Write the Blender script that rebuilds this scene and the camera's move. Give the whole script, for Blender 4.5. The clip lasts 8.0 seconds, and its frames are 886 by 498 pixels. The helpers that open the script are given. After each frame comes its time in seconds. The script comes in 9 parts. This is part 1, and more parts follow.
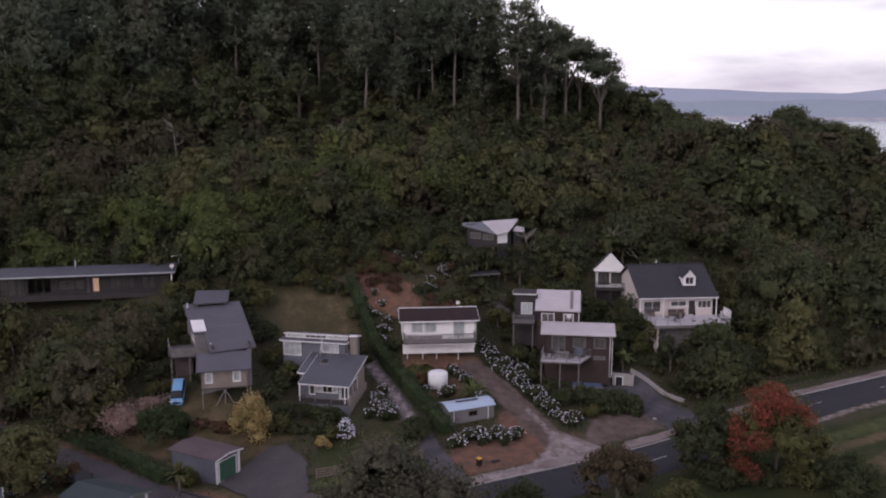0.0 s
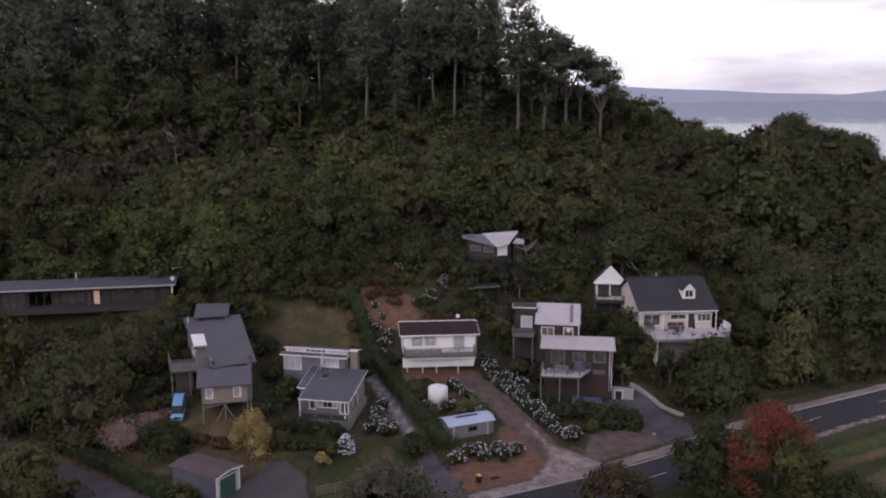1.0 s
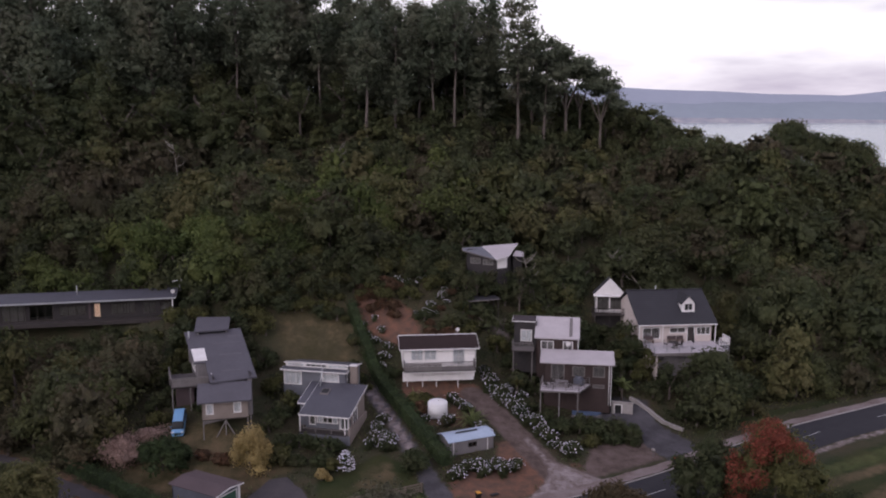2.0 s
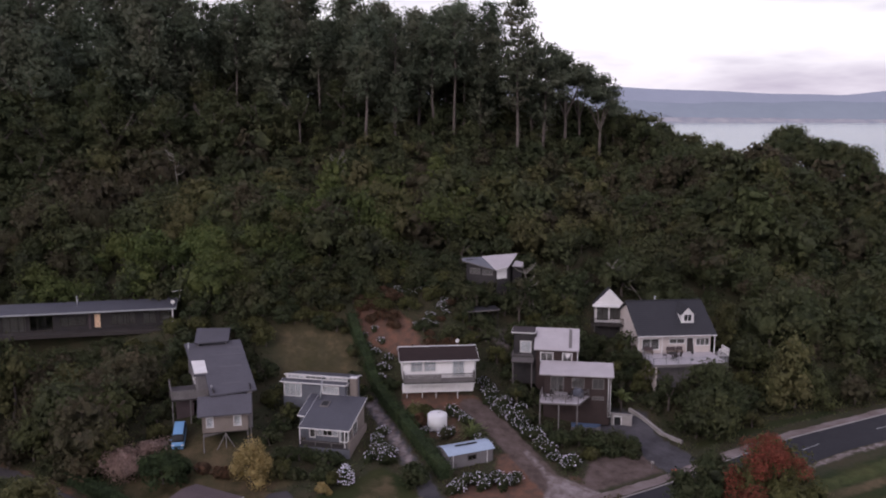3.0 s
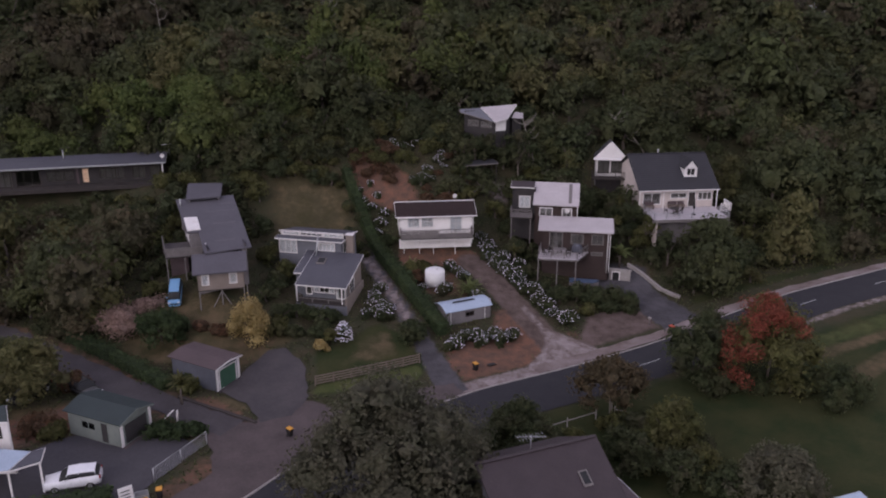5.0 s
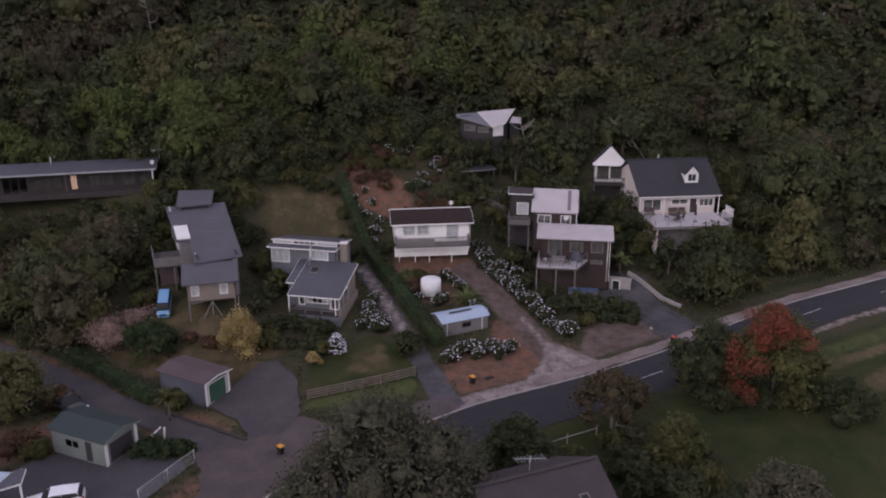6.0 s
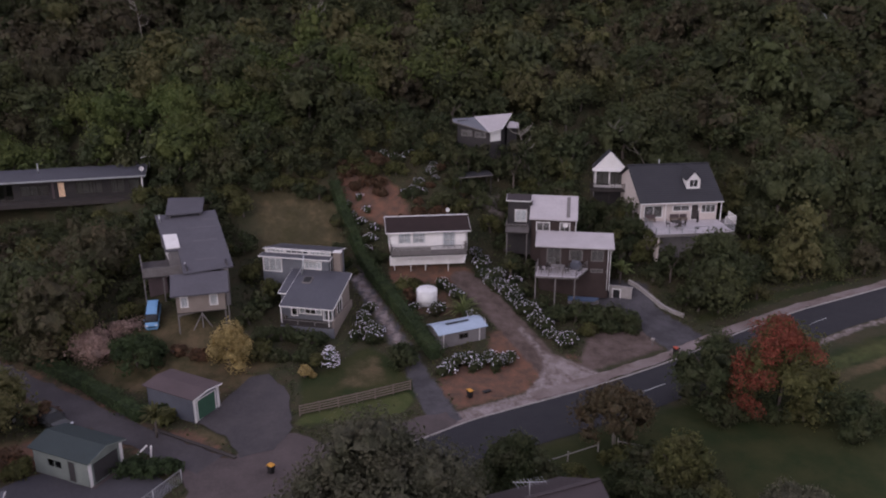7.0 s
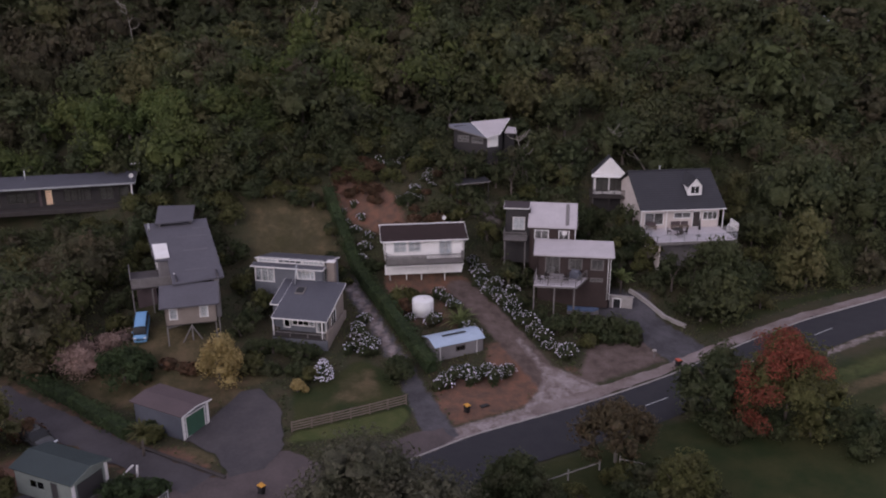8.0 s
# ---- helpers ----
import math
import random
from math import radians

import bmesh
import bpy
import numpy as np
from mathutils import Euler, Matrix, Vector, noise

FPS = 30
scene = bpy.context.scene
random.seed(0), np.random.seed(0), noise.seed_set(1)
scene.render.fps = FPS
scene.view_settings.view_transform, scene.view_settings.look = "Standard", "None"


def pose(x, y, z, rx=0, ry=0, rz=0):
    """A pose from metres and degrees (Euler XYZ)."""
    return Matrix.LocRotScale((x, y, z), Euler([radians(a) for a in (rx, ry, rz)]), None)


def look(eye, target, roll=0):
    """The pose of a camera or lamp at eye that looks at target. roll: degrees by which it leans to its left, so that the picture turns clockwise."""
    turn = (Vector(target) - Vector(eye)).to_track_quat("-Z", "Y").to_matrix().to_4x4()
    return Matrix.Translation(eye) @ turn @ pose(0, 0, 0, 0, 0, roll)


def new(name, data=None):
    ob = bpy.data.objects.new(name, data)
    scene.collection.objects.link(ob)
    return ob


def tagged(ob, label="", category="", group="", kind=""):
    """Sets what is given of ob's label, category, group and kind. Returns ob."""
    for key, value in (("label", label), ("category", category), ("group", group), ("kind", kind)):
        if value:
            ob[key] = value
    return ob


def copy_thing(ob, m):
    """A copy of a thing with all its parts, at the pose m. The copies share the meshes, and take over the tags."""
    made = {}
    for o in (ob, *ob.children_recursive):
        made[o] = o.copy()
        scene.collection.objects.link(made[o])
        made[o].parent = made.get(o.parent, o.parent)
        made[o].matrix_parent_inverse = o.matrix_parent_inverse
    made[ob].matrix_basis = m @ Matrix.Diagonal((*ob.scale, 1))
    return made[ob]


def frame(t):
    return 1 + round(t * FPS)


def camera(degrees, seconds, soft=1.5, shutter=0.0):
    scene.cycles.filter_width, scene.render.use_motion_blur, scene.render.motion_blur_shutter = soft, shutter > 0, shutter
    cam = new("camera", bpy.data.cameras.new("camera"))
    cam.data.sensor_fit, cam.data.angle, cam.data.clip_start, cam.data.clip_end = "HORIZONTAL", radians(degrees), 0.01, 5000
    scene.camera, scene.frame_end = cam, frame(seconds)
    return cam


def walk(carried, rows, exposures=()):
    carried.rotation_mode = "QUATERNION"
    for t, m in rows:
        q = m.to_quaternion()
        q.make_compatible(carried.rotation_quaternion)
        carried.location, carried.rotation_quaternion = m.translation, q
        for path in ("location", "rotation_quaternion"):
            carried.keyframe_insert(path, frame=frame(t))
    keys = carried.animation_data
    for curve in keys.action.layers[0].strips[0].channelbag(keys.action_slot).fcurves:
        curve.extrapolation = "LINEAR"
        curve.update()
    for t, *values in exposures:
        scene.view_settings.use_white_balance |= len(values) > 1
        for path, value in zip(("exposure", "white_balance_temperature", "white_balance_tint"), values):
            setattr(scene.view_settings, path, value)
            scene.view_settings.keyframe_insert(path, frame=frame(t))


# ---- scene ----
cam = camera(54.5, 8.0, soft=2.0, shutter=0.5)
METRES, EYE, TILT, LEAN, TURN = 16.0, 35.0, -9.0, 0.0, 0.0
ROWS = [
    (0.0, 0.0, 0.0, 0.0, -0.0, 0.0, 0.0),
    (0.5, 0.0031, -0.005, 0.0509, 0.02, 0.02, -0.04),
    (1.0, 0.0046, -0.0124, 0.1043, 0.04, 0.04, -0.02),
    (1.5, 0.0052, -0.0199, 0.1585, 0.06, 0.05, -0.02),
    (2.0, 0.0082, -0.0284, 0.2119, 0.06, 0.08, -0.03),
    (3.5, 0.0066, -0.0327, 0.3329, 0.01, -0.08, -0.05),
    (3.6, 0.0067, -0.0245, 0.3349, 0.006, -0.17, -0.052),
    (3.8, 0.0062, -0.0066, 0.3398, -0.002, -0.16, -0.056),
    (3.9, 0.0056, 0.0032, 0.3426, -0.006, -0.62, -0.058),
    (4.0, 0.0048, 0.0134, 0.3457, -0.01, -2.31, -0.06),
    (4.1, 0.0038, 0.0241, 0.3491, -0.032, -4.95, -0.052),
    (4.2, 0.0025, 0.0354, 0.3527, -0.054, -7.21, -0.044),
    (4.3, 0.0011, 0.0471, 0.3566, -0.076, -9.5, -0.036),
    (4.4, -0.0006, 0.0594, 0.3608, -0.098, -10.6, -0.028),
    (4.5, -0.0025, 0.0721, 0.3653, -0.12, -10.49, -0.02),
    (6.0, 0.0118, 0.2972, 0.4082, -0.39, -10.27, 0.11),
    (6.5, 0.0183, 0.3765, 0.4196, -0.48, -10.21, 0.16),
    (7.0, 0.0214, 0.4578, 0.4303, -0.58, -10.16, 0.22),
    (7.5, 0.0245, 0.5351, 0.4453, -0.68, -10.13, 0.26),
    (8.0, 0.0295, 0.609, 0.4617, -0.78, -10.1, 0.29),
]
walk(cam, [(t, pose(0, 0, EYE, TILT, LEAN, TURN) @ pose(METRES * x, METRES * y, METRES * z, 90 + pitch, roll, yaw)) for t, x, y, z, yaw, pitch, roll in ROWS])

# ---- light: a bright overcast dusk, soft from all over, a little stronger from behind the shore ----
SUN_ELEV, SUN_TURN = 28.0, 215.0
world = bpy.data.worlds.new("dusk_sky")
scene.world = world
world.use_nodes = True
wn, wl = world.node_tree.nodes, world.node_tree.links
wn.clear()


def wnode(kind, **kw):
    n = wn.new(kind)
    for k, v in kw.items():
        n.inputs[k].default_value = v
    return n


sky = wn.new("ShaderNodeTexSky")
sky.sky_type, sky.sun_disc = "NISHITA", False
sky.sun_elevation, sky.sun_rotation = radians(SUN_ELEV), radians(SUN_TURN)
coord = wn.new("ShaderNodeTexCoord")
sep = wn.new("ShaderNodeSeparateXYZ")
wl.new(coord.outputs["Generated"], sep.inputs[0])
stretch = wn.new("ShaderNodeMapping")
stretch.inputs["Scale"].default_value = (1.3, 1.3, 6.0)
wl.new(coord.outputs["Generated"], stretch.inputs["Vector"])
puffs = wnode("ShaderNodeTexNoise", Scale=2.6, Detail=5.0, Roughness=0.55)
wl.new(stretch.outputs[0], puffs.inputs["Vector"])
cover = wn.new("ShaderNodeValToRGB")
cover.color_ramp.elements[0].position, cover.color_ramp.elements[0].color = 0.50, (1.06, 1.04, 1.07, 1)
cover.color_ramp.elements[1].position, cover.color_ramp.elements[1].color = 0.72, (0.60, 0.56, 0.66, 1)
wl.new(puffs.outputs["Fac"], cover.inputs["Fac"])
rise = wn.new("ShaderNodeValToRGB")
rise.color_ramp.elements[0].position, rise.color_ramp.elements[0].color = 0.0, (0.80, 0.74, 0.84, 1)
rise.color_ramp.elements[1].position, rise.color_ramp.elements[1].color = 0.9, (0.52, 0.505, 0.67, 1)
mid = rise.color_ramp.elements.new(0.10)
mid.color = (1.0, 0.97, 1.0, 1)
mid2 = rise.color_ramp.elements.new(0.3)
mid2.color = (0.92, 0.90, 0.97, 1)
wl.new(sep.outputs["Z"], rise.inputs["Fac"])
veil = wn.new("ShaderNodeMix")
veil.data_type, veil.blend_type = "RGBA", "MULTIPLY"
veil.inputs["Factor"].default_value = 1.0
wl.new(rise.outputs[0], veil.inputs["A"])
wl.new(cover.outputs[0], veil.inputs["B"])
bg_cloud = wnode("ShaderNodeBackground", Strength=1.25)
wl.new(veil.outputs["Result"], bg_cloud.inputs["Color"])
bg_sky = wnode("ShaderNodeBackground", Strength=0.05)
wl.new(sky.outputs[0], bg_sky.inputs["Color"])
both = wn.new("ShaderNodeMixShader")
both.inputs[0].default_value = 0.86
wout = wn.new("ShaderNodeOutputWorld")
wl.new(bg_sky.outputs[0], both.inputs[1])
wl.new(bg_cloud.outputs[0], both.inputs[2])
wl.new(both.outputs[0], wout.inputs[0])

sun = new("sun", bpy.data.lights.new("sun", "SUN"))
sun.data.energy, sun.data.angle, sun.data.color = 0.95, radians(35), (1.0, 0.90, 0.94)
sun_from = Vector((math.sin(radians(SUN_TURN)) * math.cos(radians(SUN_ELEV)), math.cos(radians(SUN_TURN)) * math.cos(radians(SUN_ELEV)), math.sin(radians(SUN_ELEV))))
sun.matrix_world = look(sun_from * 100, (0, 0, 0))
scene.view_settings.exposure = 0.0

# ---- materials ----
def material(name, colour, rough=0.8, other=None, scale=2.0, mix=0.5, metal=0.0, bump=0.0, bump_scale=20.0, spec=0.3, jitter=0.0, ribs=None, fleck=0.22):
    """A surface with two scales of variation. other: the second colour; jitter: how much each loose piece differs; ribs: (axis, per metre, depth)."""
    m = bpy.data.materials.new(name)
    m.use_nodes = True
    n, l = m.node_tree.nodes, m.node_tree.links
    b = n["Principled BSDF"]
    b.inputs["Roughness"].default_value, b.inputs["Metallic"].default_value = rough, metal
    b.inputs["Specular IOR Level"].default_value = spec
    geo = n.new("ShaderNodeNewGeometry")
    tc = n.new("ShaderNodeTexCoord")
    big = n.new("ShaderNodeTexNoise")
    big.inputs["Scale"].default_value, big.inputs["Detail"].default_value, big.inputs["Roughness"].default_value = scale, 8.0, 0.65
    l.new(geo.outputs["Position"], big.inputs["Vector"])
    ramp = n.new("ShaderNodeValToRGB")
    ramp.color_ramp.elements[0].position, ramp.color_ramp.elements[1].position = 0.5 - 0.5 * mix * 0.6, 0.5 + 0.5 * mix * 0.6
    other = other or tuple(c * 0.72 for c in colour)
    ramp.color_ramp.elements[0].color, ramp.color_ramp.elements[1].color = (*colour, 1), (*other, 1)
    l.new(big.outputs["Fac"], ramp.inputs["Fac"])
    out = ramp.outputs[0]
    fine = n.new("ShaderNodeTexNoise")
    fine.inputs["Scale"].default_value, fine.inputs["Detail"].default_value = scale * 14, 4.0
    l.new(geo.outputs["Position"], fine.inputs["Vector"])
    hsv = n.new("ShaderNodeHueSaturation")
    rng = n.new("ShaderNodeMapRange")
    rng.inputs["To Min"].default_value, rng.inputs["To Max"].default_value = 1 - fleck, 1 + fleck
    l.new(fine.outputs["Fac"], rng.inputs["Value"])
    val = rng.outputs[0]
    if jitter:
        mr = n.new("ShaderNodeMapRange")
        mr.inputs["To Min"].default_value, mr.inputs["To Max"].default_value = 1 - jitter, 1 + jitter
        add = n.new("ShaderNodeMath")
        info = n.new("ShaderNodeObjectInfo")
        l.new(geo.outputs["Random Per Island"], add.inputs[0])
        l.new(info.outputs["Random"], add.inputs[1])
        fr = n.new("ShaderNodeMath")
        fr.operation = "FRACT"
        l.new(add.outputs[0], fr.inputs[0])
        l.new(fr.outputs[0], mr.inputs["Value"])
        mul = n.new("ShaderNodeMath")
        mul.operation = "MULTIPLY"
        l.new(val, mul.inputs[0])
        l.new(mr.outputs[0], mul.inputs[1])
        val = mul.outputs[0]
    l.new(val, hsv.inputs["Value"])
    l.new(out, hsv.inputs["Color"])
    l.new(hsv.outputs[0], b.inputs["Base Color"])
    if bump or ribs:
        bp = n.new("ShaderNodeBump")
        bp.inputs["Strength"].default_value = 0.6
        bp.inputs["Distance"].default_value = bump or ribs[2]
        if ribs:
            w = n.new("ShaderNodeTexWave")
            w.bands_direction = ribs[0]
            w.inputs["Scale"].default_value = ribs[1] * 0.314
            w.inputs["Distortion"].default_value = 0.0
            l.new(tc.outputs["Object"], w.inputs["Vector"])
            l.new(w.outputs["Fac"], bp.inputs["Height"])
        else:
            bn = n.new("ShaderNodeTexNoise")
            bn.inputs["Scale"].default_value, bn.inputs["Detail"].default_value = bump_scale, 5.0
            l.new(geo.outputs["Position"], bn.inputs["Vector"])
            l.new(bn.outputs["Fac"], bp.inputs["Height"])
        l.new(bp.outputs[0], b.inputs["Normal"])
    return m


def leaf_material(name, colours, rough=0.75, patch=0.12, spread=0.24, zones=0.12):
    """Foliage: the plant's tint picks a colour from the row, each leaf differs a little, and light goes through."""
    m = bpy.data.materials.new(name)
    m.use_nodes = True
    n, l = m.node_tree.nodes, m.node_tree.links
    b = n["Principled BSDF"]
    b.inputs["Roughness"].default_value, b.inputs["Specular IOR Level"].default_value = rough, 0.3
    geo, info = n.new("ShaderNodeNewGeometry"), n.new("ShaderNodeObjectInfo")
    att = n.new("ShaderNodeAttribute")
    att.attribute_name = "tint"
    patches = n.new("ShaderNodeTexNoise")
    patches.inputs["Scale"].default_value, patches.inputs["Detail"].default_value = patch, 3.0
    l.new(geo.outputs["Position"], patches.inputs["Vector"])

    def calc(op, a, b2):
        q = n.new("ShaderNodeMath")
        q.operation = op
        for k, v in enumerate((a, b2)):
            if isinstance(v, (int, float)):
                q.inputs[k].default_value = v
            else:
                l.new(v, q.inputs[k])
        return q.outputs[0]

    own = calc("FRACT", calc("ADD", att.outputs["Fac"], info.outputs["Random"]), 0)
    pick = calc("ADD", calc("MULTIPLY", own, 0.24), calc("MULTIPLY", patches.outputs["Fac"], 1.7))
    pick = calc("ADD", pick, calc("MULTIPLY", geo.outputs["Random Per Island"], 0.14))
    pick = calc("SUBTRACT", pick, 0.57)
    ramp = n.new("ShaderNodeValToRGB")
    e = ramp.color_ramp.elements
    e[0].color, e[1].color = (*colours[0], 1), (*colours[-1], 1)
    for k, c in enumerate(colours[1:-1], 1):
        e.new(k / (len(colours) - 1)).color = (*c, 1)
    l.new(pick, ramp.inputs["Fac"])
    hsv = n.new("ShaderNodeHueSaturation")
    mr = n.new("ShaderNodeMapRange")
    mr.inputs["To Min"].default_value, mr.inputs["To Max"].default_value = 1 - spread, 1 + spread
    l.new(geo.outputs["Random Per Island"], mr.inputs["Value"])
    vigour = n.new("ShaderNodeTexNoise")
    vigour.inputs["Scale"].default_value, vigour.inputs["Detail"].default_value = 0.045, 2.0
    l.new(geo.outputs["Position"], vigour.inputs["Vector"])
    vr = n.new("ShaderNodeMapRange")
    vr.inputs["From Min"].default_value, vr.inputs["From Max"].default_value = 0.32, 0.68
    vr.inputs["To Min"].default_value, vr.inputs["To Max"].default_value = 1.14 - zones, 1.14 + zones
    l.new(vigour.outputs["Fac"], vr.inputs["Value"])
    sprays = n.new("ShaderNodeTexNoise")
    sprays.inputs["Scale"].default_value, sprays.inputs["Detail"].default_value, sprays.inputs["Roughness"].default_value = 3.2, 3.0, 0.65
    l.new(geo.outputs["Position"], sprays.inputs["Vector"])
    sr = n.new("ShaderNodeMapRange")
    sr.inputs["From Min"].default_value, sr.inputs["From Max"].default_value = 0.3, 0.7
    sr.inputs["To Min"].default_value, sr.inputs["To Max"].default_value = 1.05, 2.15
    l.new(sprays.outputs["Fac"], sr.inputs["Value"])
    relief = n.new("ShaderNodeBump")
    relief.inputs["Strength"].default_value, relief.inputs["Distance"].default_value = 1.0, 0.5
    l.new(sprays.outputs["Fac"], relief.inputs["Height"])
    l.new(relief.outputs[0], b.inputs["Normal"])
    l.new(calc("MULTIPLY", calc("MULTIPLY", mr.outputs[0], vr.outputs[0]), sr.outputs[0]), hsv.inputs["Value"])
    l.new(ramp.outputs[0], hsv.inputs["Color"])
    l.new(hsv.outputs[0], b.inputs["Base Color"])
    tr = n.new("ShaderNodeBsdfTranslucent")
    l.new(hsv.outputs[0], tr.inputs["Color"])
    mx = n.new("ShaderNodeMixShader")
    mx.inputs[0].default_value = 0.42
    l.new(b.outputs[0], mx.inputs[1])
    l.new(tr.outputs[0], mx.inputs[2])
    l.new(mx.outputs[0], n["Material Output"].inputs[0])
    return m


def glass_material():
    m = bpy.data.materials.new("window_glass")
    m.use_nodes = True
    n, l = m.node_tree.nodes, m.node_tree.links
    n.clear()
    fr, cl, gl, mx, o = (n.new("ShaderNode" + k) for k in ("Fresnel", "BsdfTransparent", "BsdfGlossy", "MixShader", "OutputMaterial"))
    fr.inputs[0].default_value = 1.9
    cl.inputs[0].default_value = (0.92, 0.94, 0.95, 1)
    gl.inputs["Roughness"].default_value = 0.03
    l.new(fr.outputs[0], mx.inputs[0])
    l.new(cl.outputs[0], mx.inputs[1])
    l.new(gl.outputs[0], mx.inputs[2])
    l.new(mx.outputs[0], o.inputs[0])
    return m


def lamp_material(name, colour, strength):
    m = bpy.data.materials.new(name)
    m.use_nodes = True
    b = m.node_tree.nodes["Principled BSDF"]
    b.inputs["Base Color"].default_value = (*colour, 1)
    b.inputs["Emission Color"].default_value, b.inputs["Emission Strength"].default_value = (*colour, 1), strength
    return m


